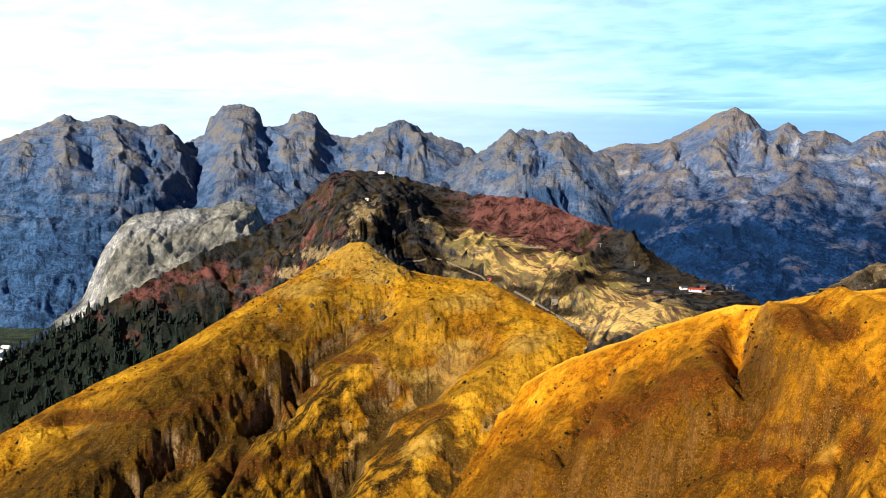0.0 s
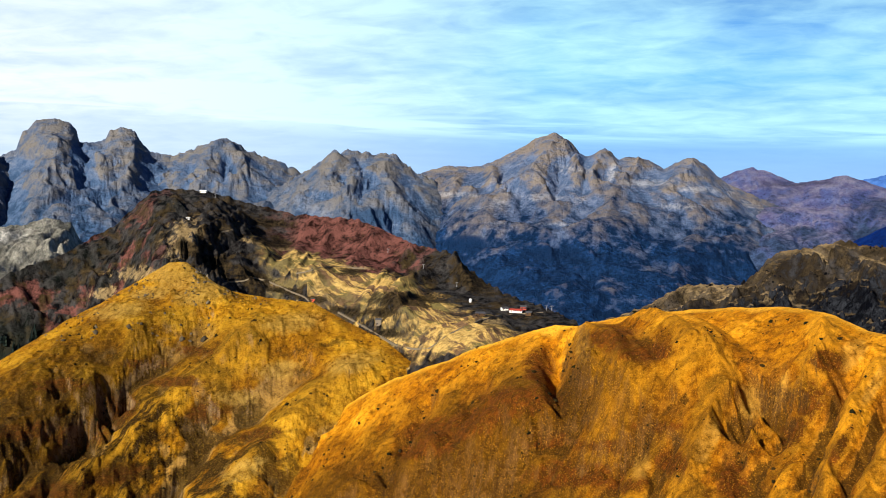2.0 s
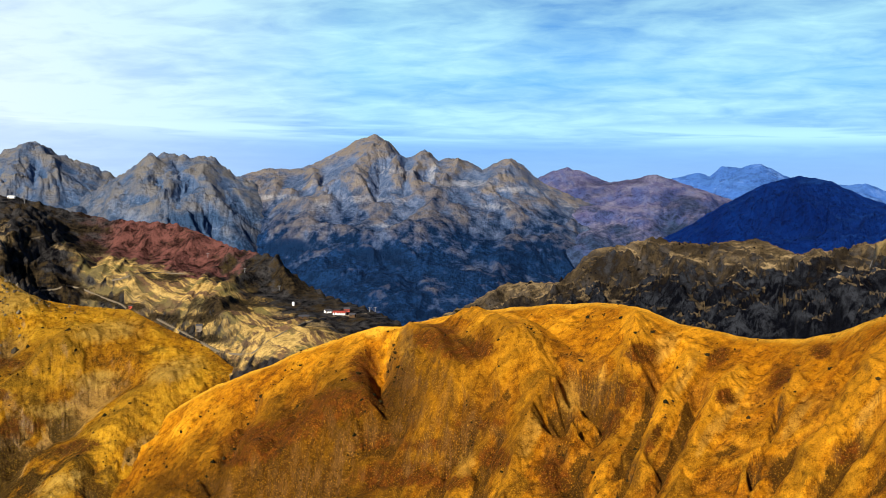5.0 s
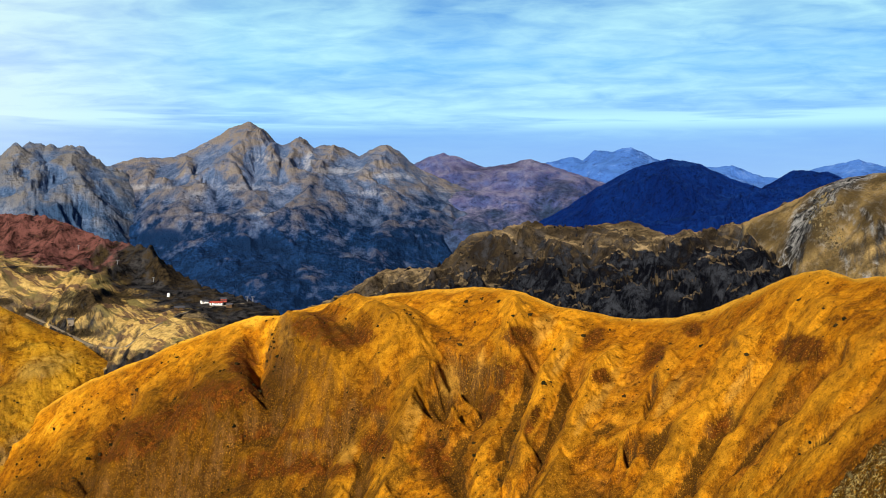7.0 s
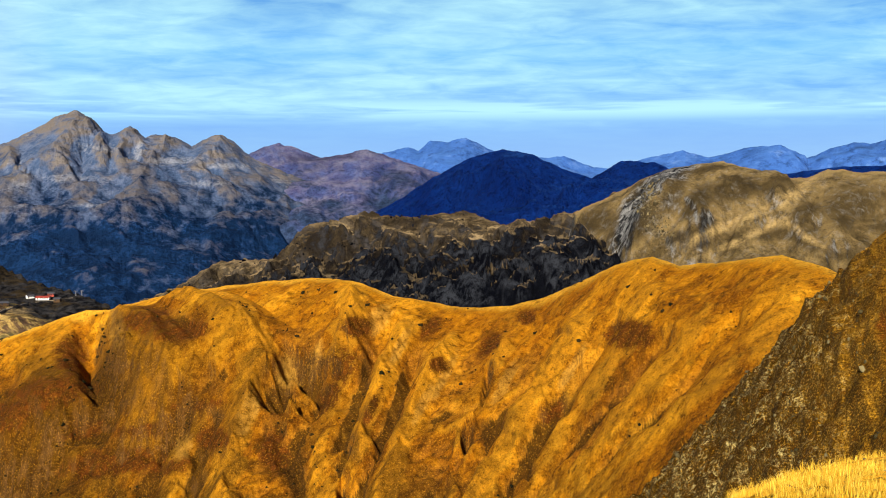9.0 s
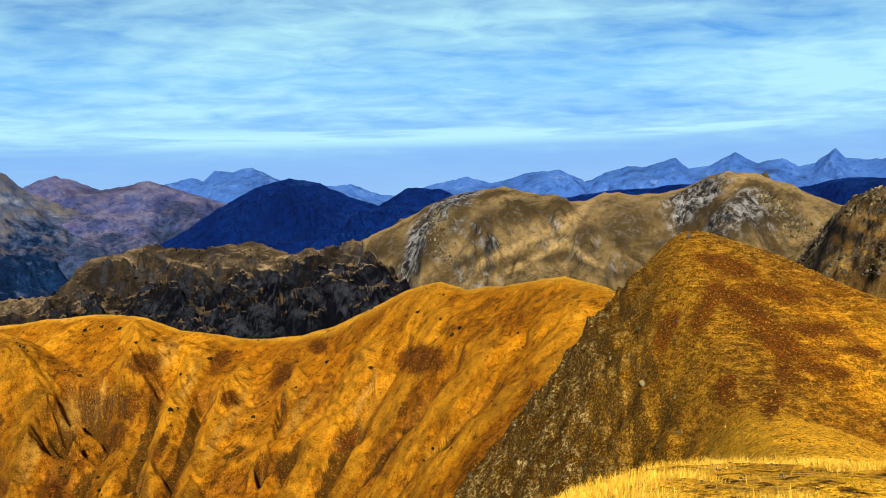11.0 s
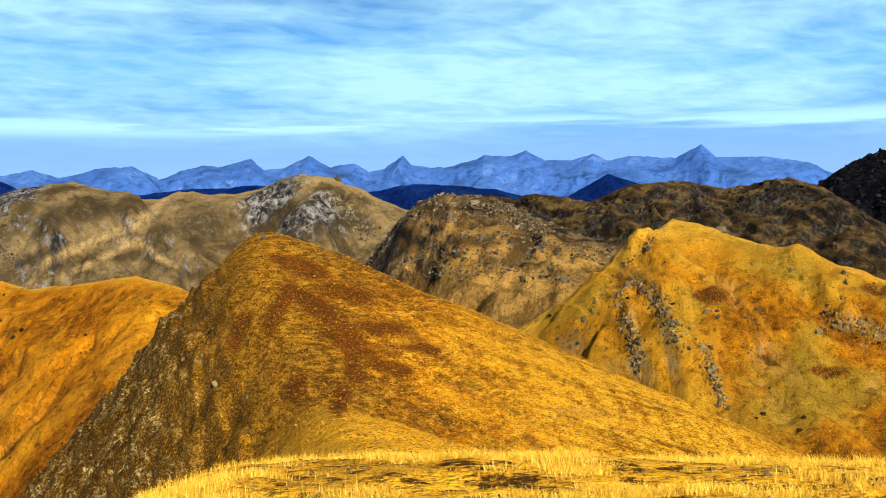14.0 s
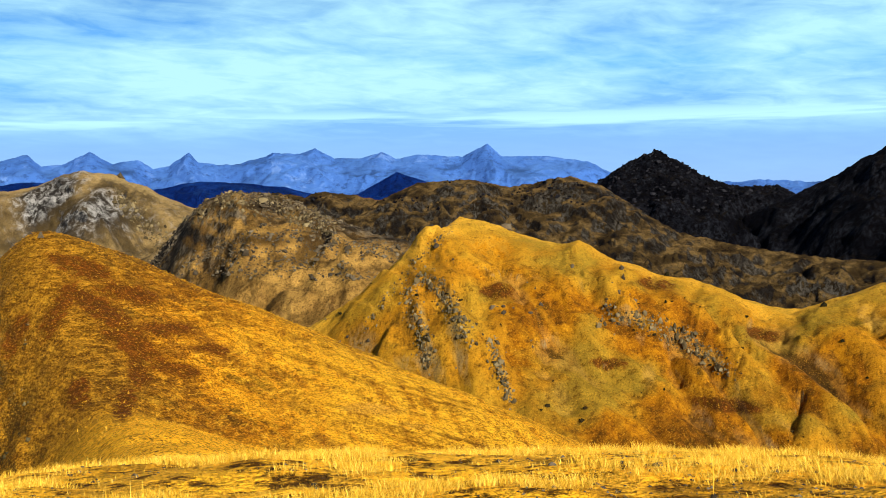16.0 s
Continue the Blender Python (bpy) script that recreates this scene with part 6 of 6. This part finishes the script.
q = scatter("grassy_hill", 4500, rng, lambda Q, st, az: (st > 44) & (az < 51.2) & (np.hypot(Q[:, 0], Q[:, 1]) > 110) & patchy(Q, 9, 14, 0.0))
spread_mesh("flank_rocks", "lichened rocks on the steep flank of the hill", "rocks", bv, bf, q, rng.gamma(1.4, 0.06, len(q)) + 0.05, rng, m_lichen, tall=(0.9, 1.9))

# firs: a trunk hidden in three ragged tiers
fv, ff = [], []
for z0, z1, w in ((0.06, 0.5, 0.21), (0.3, 0.75, 0.16), (0.55, 1.0, 0.10)):
    base = len(fv)
    fv += [(w * (1 + 0.25 * (-1) ** i) * math.cos(i * math.pi / 4), w * (1 + 0.25 * (-1) ** i) * math.sin(i * math.pi / 4), z0 + 0.04 * (-1) ** i) for i in range(8)] + [(0, 0, z1)]
    ff += [[base + i, base + (i + 1) % 8, base + 8] for i in range(8)]
fv = np.array(fv)
q = scatter("red_peak", 5200, rng, lambda Q, st, az: (az < -7) & (Q[:, 2] < 190 + 22 * fbm(Q[:, 0] / 60, Q[:, 1] / 60, 3, 15) + 4.5 * (-az - 14)) & (fbm(Q[:, 0] / 45, Q[:, 1] / 45, 3, 16) > -0.35))
spread_mesh("fir_wood", "dark fir wood on the lower mountain flank", "wood", fv, ff, q, rng.uniform(9, 17, len(q)), rng, m_fir, sink=0.03)

# tussocks on the hill, tufts round the viewpoint
tv, tf = [], []
for i in range(7):
    a, ln = i * 0.9, 0.55 + 0.15 * (i % 3)
    ca_, sa_ = math.cos(a), math.sin(a)
    k0 = len(tv)
    tv += [(0.10 * -sa_, 0.10 * ca_, 0), (0.10 * sa_, -0.10 * ca_, 0), (ca_ * 0.55, sa_ * 0.55, ln)]
    tf += [[k0, k0 + 1, k0 + 2]]
tv = np.array(tv)
q = scatter("grassy_hill", 26000, rng, lambda Q, st, az: (np.hypot(Q[:, 0], Q[:, 1]) > 16) & (st < 44) & (az > 40))
spread_mesh("hill_tussocks", "golden tussock grass over the hill", "grass", tv, tf, q, rng.uniform(0.22, 0.6, len(q)) * np.clip(np.hypot(q[:, 0], q[:, 1]) / 130, 0.2, 1), rng, m_tussock, tall=(0.4, 0.8), sink=0.05)


def blades(name, label, centres, per, length, radius, seed):
    """Bent tapering grass blades in tufts."""
    rg = np.random.default_rng(seed)
    n = len(centres) * per
    c = np.repeat(centres, per, 0)
    a, rad = rg.random(n) * 2 * np.pi, radius * np.sqrt(rg.random(n))
    base = c + np.stack([rad * np.cos(a), rad * np.sin(a), 0 * a - 0.03], -1)
    ln = np.repeat(rg.uniform(*length, len(centres)), per) * rg.uniform(0.45, 1.1, n)
    lean = rg.uniform(0.25, 1.1, n) * ln
    dirx, diry = np.cos(a + rg.normal(0, 0.7, n)) * 0.8 + 0.35, np.sin(a + rg.normal(0, 0.7, n)) * 0.8 + 0.1
    wd = rg.uniform(0.0010, 0.0024, n)
    sx, sy = -diry, dirx
    V = np.empty((n, 5, 3))
    for k, (t, f) in enumerate(((0, 1.0), (0.55, 0.8))):
        cx, cy, cz = base[:, 0] + dirx * lean * t**2, base[:, 1] + diry * lean * t**2, base[:, 2] + ln * t
        V[:, 2 * k] = np.stack([cx + sx * wd * f, cy + sy * wd * f, cz], -1)
        V[:, 2 * k + 1] = np.stack([cx - sx * wd * f, cy - sy * wd * f, cz], -1)
    V[:, 4] = np.stack([base[:, 0] + dirx * lean, base[:, 1] + diry * lean, base[:, 2] + ln * 0.93], -1)
    F = (np.array([[0, 1, 3], [0, 3, 2], [2, 3, 4]])[None] + (np.arange(n) * 5)[:, None, None]).reshape(-1, 3)
    me = bpy.data.meshes.new(name)
    me.from_pydata(V.reshape(-1, 3).tolist(), [], F.tolist())
    me.materials.append(m_straw)
    return tagged(new(name, me), label, "grass", kind="stuff")


def near_ground(n, rg, r0, r1, az0, az1):
    az, r = rg.uniform(az0, az1, n), np.sqrt(rg.uniform(r0**2, r1**2, n))
    return polar(az, r, hill_height(az, r)), az, r


cen, caz, crr = near_ground(9000, rng, 5.4, 13.0, 44, 98)
dens = fbm(cen[:, 0] / 1.3, cen[:, 1] / 1.3, 3, 21) - 0.35 * smoothstep(80, 92, caz) - 0.25 * smoothstep(8.5, 6.0, crr)
blades("grass_tufts", "pale golden dry grass tufts underfoot", cen[dens > 0.05][:2600], 75, (0.035, 0.115), 0.12, 22)
tall_ = (dens > 0.25) & (crr > 7) & (crr < 9.5)
blades("tall_grass", "tall seeding stalks of dry grass", cen[tall_][:130], 4, (0.11, 0.20), 0.16, 25)
cen, caz, crr = near_ground(9000, rng, 5.0, 16, 44, 98)
cen = cen[fbm(cen[:, 0] / 0.7, cen[:, 1] / 0.7, 3, 27) > -0.08]
blades("short_grass", "short dry grass between the tufts", cen, 12, (0.02, 0.055), 0.13, 23)
q, caz, crr = near_ground(1500, rng, 5.4, 10.0, 46, 97)
q = q[fbm(q[:, 0] / 0.8, q[:, 1] / 0.8, 3, 24) + 0.5 * smoothstep(66, 84, caz) > 0.1]
spread_mesh("near_stones", "small grey stones between the grass", "stones", bv, bf, q, rng.gamma(1.6, 0.004, len(q)) + 0.004, rng, m_boulder, sink=0.3)

# ---- buildings, lift and tracks in the bowl; houses in the valley ----


def part(name, bm, material, parent, label=""):
    me = bpy.data.meshes.new(name)
    bm.to_mesh(me)
    bm.free()
    me.materials.append(material)
    ob = new(name, me)
    ob.parent = parent
    if label:
        ob["label"] = label
    return ob


def box(x, y, z, sx, sy, sz, bev=0.0):
    """A box standing on z, centred on x, y."""
    bm = bmesh.new()
    bmesh.ops.create_cube(bm, size=1, matrix=Matrix.Translation((x, y, z + sz / 2)) @ Matrix.Diagonal((sx, sy, sz, 1)))
    if bev:
        bmesh.ops.bevel(bm, geom=bm.edges[:], offset=bev, segments=1, affect="EDGES")
    return bm


def gable(lx, ly, z, rise, over, thick=0.25):
    """A pitched roof slab over a lx by ly house, its ridge along x."""
    bm = bmesh.new()
    hx, hy = lx / 2 + over, ly / 2 + over
    ring = [(-hy, 0), (0, rise), (hy, 0), (hy, -thick), (0, rise - thick), (-hy, -thick)]
    ends = [[bm.verts.new((sx * hx, y, z + h)) for y, h in ring] for sx in (-1, 1)]
    n = len(ring)
    for i in range(n):
        bm.faces.new((ends[0][i], ends[0][(i + 1) % n], ends[1][(i + 1) % n], ends[1][i]))
    bm.faces.new(ends[0][::-1])
    bm.faces.new(ends[1])
    bmesh.ops.recalc_face_normals(bm, faces=bm.faces[:])
    return bm


def plain(name, c, scale=1.5, rough=0.8):
    return speckled(name, [tuple(v * 0.8 for v in c), c, tuple(min(1, v * 1.15) for v in c)], scale, rough, 0.02)


m_wall, m_roof_red, m_roof_white, m_roof_dark = plain("white_plaster", (0.74, 0.72, 0.68)), plain("red_sheet_roof", (0.30, 0.05, 0.035)), plain("pale_sheet_roof", (0.78, 0.78, 0.77)), plain("slate_roof", (0.07, 0.07, 0.08))
m_stonewall, m_glass, m_wood, m_steel = plain("rubble_wall", (0.16, 0.13, 0.10)), plain("dark_panes", (0.02, 0.025, 0.035), 1.0, 0.15), plain("dark_boards", (0.07, 0.04, 0.02)), plain("galvanised_steel", (0.16, 0.165, 0.175), 2.0, 0.5)
m_track = plain("gravel_track", (0.15, 0.12, 0.085), 0.4)


def house(name, label, place, heading, size, walls, roof, category="building", panes=3, group=""):
    """A gabled house: walls, roof, door and a row of windows towards the viewpoint."""
    lx, ly, h = size
    e = new(name)
    e.matrix_world = Matrix.Translation(place - Vector((0, 0, 0.4))) @ Matrix.Rotation(radians(-heading), 4, "Z")
    tagged(e, label, category, group)
    wall = box(0, 0, 0, lx, ly, h + 0.4)
    for sx in (-1, 1):
        v = [wall.verts.new((sx * (lx / 2 - 0.01), y, h + 0.4 + zz)) for y, zz in ((-ly / 2, -0.02), (ly / 2, -0.02), (0, ly * 0.24))]
        wall.faces.new(v)
    part("wall", wall, walls, e)
    part("roof", gable(lx, ly, h + 0.45, ly * 0.26, 0.5), roof, e)
    part("door", box(-lx * 0.36, -ly / 2 - 0.03, 0.4, 1.1, 0.1, 2.1), m_wood, e)
    for i in range(panes):
        part("window", box(lx * (-0.15 + 0.55 * i / max(1, panes - 1)), -ly / 2 - 0.03, 1.5, 1.2, 0.1, 1.2, 0.03), m_glass, e)
    return e


BOWL = "red_peak"
house("summit_hut", "white flat-roofed hut on the red summit ridge", sight(BOWL, -2.74, 1.32), 20, (9, 5, 2.0), m_wall, m_roof_white, "hut")
house("ridge_hut", "small white hut on the dark rocky ridge", sight(BOWL, -3.41, 0.05), -20, (4, 3, 2.2), m_wall, m_roof_white, "hut", 2)
house("lift_station", "long white building with a red roof in the bowl", sight("red_peak", 12.04, -3.80), 25, (13, 6, 2.2), m_wall, m_roof_red, "building", 5)
house("red_chalet", "red-walled chalet beside the long building", sight("red_peak", 12.37, -3.66), 10, (6, 5, 3.0), plain("red_boards", (0.30, 0.06, 0.04)), m_roof_dark, "chalet", 3)
house("white_chalet", "small white chalet on the bowl's meadow", sight("red_peak", 11.49, -3.72), -10, (7, 5, 2.2), m_wall, m_roof_dark, "chalet", 3)
house("dark_shed", "dark wooden shed by the meadow", sight("red_peak", 12.65, -3.92), 30, (6, 5, 3.0), m_wood, m_roof_dark, "shed", 1)
house("meadow_shed", "dark low shed in the bowl", sight("red_peak", 10.35, -4.02), 0, (9, 5, 2.6), m_wood, m_roof_dark, "shed", 2)
house("stone_hut", "dark stone hut on the bowl's floor", sight("red_peak", 5.56, -4.63), 10, (6, 5, 6.0), m_stonewall, m_roof_dark, "hut", 1)
house("red_kiosk", "little red hut beside the track", sight("red_peak", 2.45, -3.6), 0, (4, 3, 3.0), plain("red_paint", (0.45, 0.08, 0.04)), m_roof_dark, "hut", 1)


def dome_tower(place):
    """A white drum with a dome, beside the slope."""
    e = new("white_dome")
    e.location = place
    tagged(e, "small white domed drum on the bowl's slope", "dome")
    bm = bmesh.new()
    bmesh.ops.create_cone(bm, cap_ends=True, segments=20, radius1=1.5, radius2=1.4, depth=2.8, matrix=Matrix.Translation((0, 0, 1.1)))
    part("drum", bm, m_wall, e)
    bm = bmesh.new()
    bmesh.ops.create_uvsphere(bm, u_segments=20, v_segments=10, radius=1.55, matrix=Matrix.Translation((0, 0, 2.4)))
    part("dome", bm, m_roof_white, e)


dome_tower(sight("red_peak", 9.87, -3.40))


def pylon(place, heading, h=5.0):
    """A ski-lift pylon: tapering mast, cross-arm and two rows of wheels."""
    e = new("lift_pylon")
    e.matrix_world = Matrix.Translation(place - Vector((0, 0, 0.3))) @ Matrix.Rotation(radians(-heading), 4, "Z")
    tagged(e, "grey steel ski-lift pylon on the slope", "pylon", "pylons of the ski lift")
    bm = bmesh.new()
    bmesh.ops.create_cone(bm, cap_ends=True, segments=12, radius1=0.45, radius2=0.28, depth=h, matrix=Matrix.Translation((0, 0, h / 2)))
    part("mast", bm, m_steel, e)
    part("cross_arm", box(0, 0, h, 3.4, 0.3, 0.3, 0.05), m_steel, e)
    for sx in (-1.5, 1.5):
        part("wheel_row", box(sx, 0, h - 0.45, 0.3, 2.4, 0.35, 0.08), m_steel, e)


for a_, e_ in ((13.71, -3.66), (13.45, -3.66), (9.2, -2.7), (7.6, -1.9), (5.9, -1.2), (-2.2, 1.1)):
    pylon(sight(BOWL, a_, e_), 40)


def ribbon(name, label, pts, width, mat=None, surface=BOWL):
    """A made track: a strip with thickness, laid along the slope through points given by heading and elevation."""
    fine_ = []
    for (a0, e0), (a1, e1) in zip(pts[:-1], pts[1:]):
        fine_ += [sight(surface, a0 + (a1 - a0) * t, e0 + (e1 - e0) * t) for t in np.linspace(0, 1, 9)[:-1]]
    fine_.append(sight(surface, *pts[-1]))
    P = np.array(fine_)
    for _ in range(4):
        P[1:-1] = 0.25 * P[:-2] + 0.5 * P[1:-1] + 0.25 * P[2:]
    T = np.gradient(P[:, :2], axis=0)
    T /= np.linalg.norm(T, axis=1, keepdims=True) + 1e-9
    side = np.stack([-T[:, 1], T[:, 0], 0 * T[:, 0]], 1) * width / 2
    bm = bmesh.new()
    rows_ = [[bm.verts.new(p + sgn * w + Vector((0, 0, dz))) for sgn, dz in ((-1.3, -1.5), (-1, 0.3), (1, 0.3), (1.3, -1.5))] for p, w in ((Vector(p), Vector(w)) for p, w in zip(P, side))]
    for r0, r1 in zip(rows_[:-1], rows_[1:]):
        for i in range(3):
            bm.faces.new((r0[i], r0[i + 1], r1[i + 1], r1[i]))
    me = bpy.data.meshes.new(name)
    bm.to_mesh(me)
    bm.free()
    me.materials.append(mat or m_track)
    return tagged(new(name, me), label, "track", kind="structure")


ribbon("track_lower", "pale gravel track winding across the bowl", [(-1.94, -3.03), (-1.52, -2.76), (-0.85, -2.72), (-0.34, -2.53), (0.35, -2.69), (1.38, -3.13), (2.07, -3.37), (2.29, -3.57)], 1.6)
ribbon("track_upper", "pale gravel track round the bowl's terrace", [(1.64, -2.29), (2.06, -2.2), (2.74, -1.96), (3.58, -1.92), (4.86, -1.97)], 3)
ribbon("track_ridge", "short pale track below the summit", [(-1.99, -0.51), (-1.37, -0.33)], 2)
ribbon("track_floor", "pale track over the bowl's floor", [(3.67, -4.05), (5.21, -4.84), (6.54, -5.6), (7.94, -5.7), (8.9, -4.94), (10.43, -4.18)], 2)
ribbon("track_station", "pale track to the buildings", [(10.43, -4.18), (11.3, -3.95), (12.3, -3.85), (13.3, -3.75)], 2)


def valley_point(az, el):
    r = (EYE[2] - 4) / math.tan(radians(-el))
    return Vector((r * math.sin(radians(az)), r * math.cos(radians(az)), 3.0))


vil = np.random.default_rng(5)
for a_, e_ in ((-19.9, -7.05), (-19.7, -7.12), (-19.55, -7.03), (-19.4, -7.16), (-19.2, -7.08), (-19.0, -7.15), (-18.8, -7.05), (-19.75, -7.5), (-19.45, -7.6), (-20.3, -7.1), (-20.6, -7.2), (-20.9, -7.05)):
    house("village_house", "white village house on the valley floor", valley_point(a_, e_), vil.uniform(-40, 40), (vil.uniform(14, 26), vil.uniform(10, 13), vil.uniform(6, 11)), m_wall,
          m_roof_dark if vil.random() < 0.5 else m_roof_white, "house", 3, "houses of the valley village")


# ---- rock ribs, cairn, stalk ----
def outcrop(label, surface, pts, count, spread_, size, seed):
    """Broken rock standing out of a slope along a line given by heading and elevation."""
    rg = np.random.default_rng(seed)
    seg = [math.hypot(b[0] - a[0], b[1] - a[1]) for a, b in zip(pts[:-1], pts[1:])]
    t = rg.uniform(0, sum(seg), count)
    az_, el_ = np.interp(t, np.cumsum([0] + seg), [p[0] for p in pts]), np.interp(t, np.cumsum([0] + seg), [p[1] for p in pts])
    Q = np.array([sight(surface, a + rg.normal(0, spread_), e + rg.normal(0, spread_)) for a, e in zip(az_, el_)])
    return spread_mesh("outcrop", label, "rocks", bv, bf, Q, rg.gamma(1.6, size, count) + 0.5 * size, rg, m_outcrop, tall=(0.9, 2.0), sink=0.35)


m_outcrop = speckled("weathered_outcrop", [(0.012, 0.009, 0.005), (0.09, 0.068, 0.034), (0.30, 0.235, 0.12)], 1.2, 0.92, 0.3)
q = scatter("golden_slope", 1500, rng, lambda Q, st, az: (az < 1) & (az > -12) & (Q[:, 2] > 330 - 120) & patchy(Q, 40, 41, 0.0) & (np.hypot(Q[:, 0], Q[:, 1]) > 1215 + 6 * az))
spread_mesh("crest_rocks", "grey and dark rocks along the top of the golden slope", "rocks", bv, bf, q, rng.gamma(2.0, 0.4, len(q)) + 0.35, rng, m_boulder, tall=(0.7, 1.5))

RR, GS = "golden_right_ridge", "golden_slope"
outcrop("grey jagged crag running down golden pasture", RR, [(69.1, -2.3), (70.3, -3.7), (71.2, -5.4)], 390, 0.27, 0.21, 3)
outcrop("grey crag below the pasture ridge", RR, [(69.1, -2.2), (68.4, -3.3), (68.9, -4.8), (69.3, -6.7)], 360, 0.22, 0.2, 4)
outcrop("narrow rocky rib on the green-gold slope", RR, [(72.2, -5.5), (72.7, -7.0), (73.1, -8.3)], 225, 0.17, 0.2, 5)
outcrop("pale rock step under the ridge's shoulder", RR, [(77.6, -4.2), (79.0, -4.5), (80.0, -4.9), (81.8, -5.7)], 390, 0.29, 0.21, 6)
outcrop("dark rock step low on the pasture slope", RR, [(81.7, -5.8), (82.6, -6.4), (83.4, -7.0)], 180, 0.24, 0.2, 7)
outcrop("broken rock along the ridge's edge", RR, [(70.8, 0.1), (69.6, -0.9), (68.6, -1.9), (67.2, -3.6), (66.2, -5.0)], 255, 0.12, 0.15, 8)
outcrop("rocks strewn at the foot of the golden slope", GS, [(6.4, -8.8), (5.2, -9.8), (4.0, -11.0)], 300, 0.35, 0.27, 9)
outcrop("grey crag on the brown mountain's shoulder", "brown_domed_mountain", [(40.2, 1.2), (39.8, 0.3), (40.2, -0.5), (40.6, -1.2)], 700, 0.32, 0.36, 10)
outcrop("dark crags below the rounded summit", "brown_domed_mountain", [(55.0, 1.7), (56.0, 0.4), (57.0, -0.6)], 300, 0.25, 0.59, 11)
outcrop("rocky crown of the brown hill", "stony_brown_hill", [(58.4, 0.7), (59.6, 1.2), (61.0, 1.2), (63.0, 0.6), (65.0, -0.3)], 630, 0.28, 0.36, 12)

cairn = new("summit_cairn")
cairn.location = sight("grassy_hill", 51.72, -0.35)
tagged(cairn, "small grey stone cairn on the grassy hilltop", "cairn")
crg = np.random.default_rng(12)
for lay in range(5):
    for i in range(5 - lay):
        bm = bmesh.new()
        bmesh.ops.create_icosphere(bm, subdivisions=1, radius=1)
        for v in bm.verts:
            v.co *= 1 + 0.2 * crg.uniform(-1, 1)
        a_ = i * 6.28 / max(1, 5 - lay) + lay
        rad = 0.34 - 0.075 * lay
        bm.transform(Matrix.Translation((rad * math.cos(a_), rad * math.sin(a_), 0.12 + 0.19 * lay)) @ Matrix.Diagonal((0.2, 0.17, 0.12, 1)))
        part("stone", bm, m_boulder, cairn)


def stalk(az, r, h, lean):
    """One tall dry grass stalk with its seed head."""
    e = new("dry_stalk")
    e.location = Vector(polar(np.array(az), np.array(r), hill_height(np.array(float(az)), np.array(float(r)))))
    tagged(e, "single tall dry grass stalk with a seed head", "grass stalk")
    for nm, z0, z1, w0, w1 in (("stem", -0.03, h * 0.75, 0.003, 0.0022), ("seed_head", h * 0.74, h, 0.006, 0.002)):
        bm = bmesh.new()
        rings = []
        for t in np.linspace(0, 1, 7):
            z = z0 + (z1 - z0) * t
            x = lean * (z / h) ** 2
            wd = w0 + (w1 - w0) * t
            rings.append([bm.verts.new((x + wd * math.cos(k * 1.257), wd * math.sin(k * 1.257), z)) for k in range(5)])
        for r0, r1 in zip(rings[:-1], rings[1:]):
            for k in range(5):
                bm.faces.new((r0[k], r0[(k + 1) % 5], r1[(k + 1) % 5], r1[k]))
        part(nm, bm, m_straw, e)


stalk(82.5, 7.6, 0.24, 0.03)
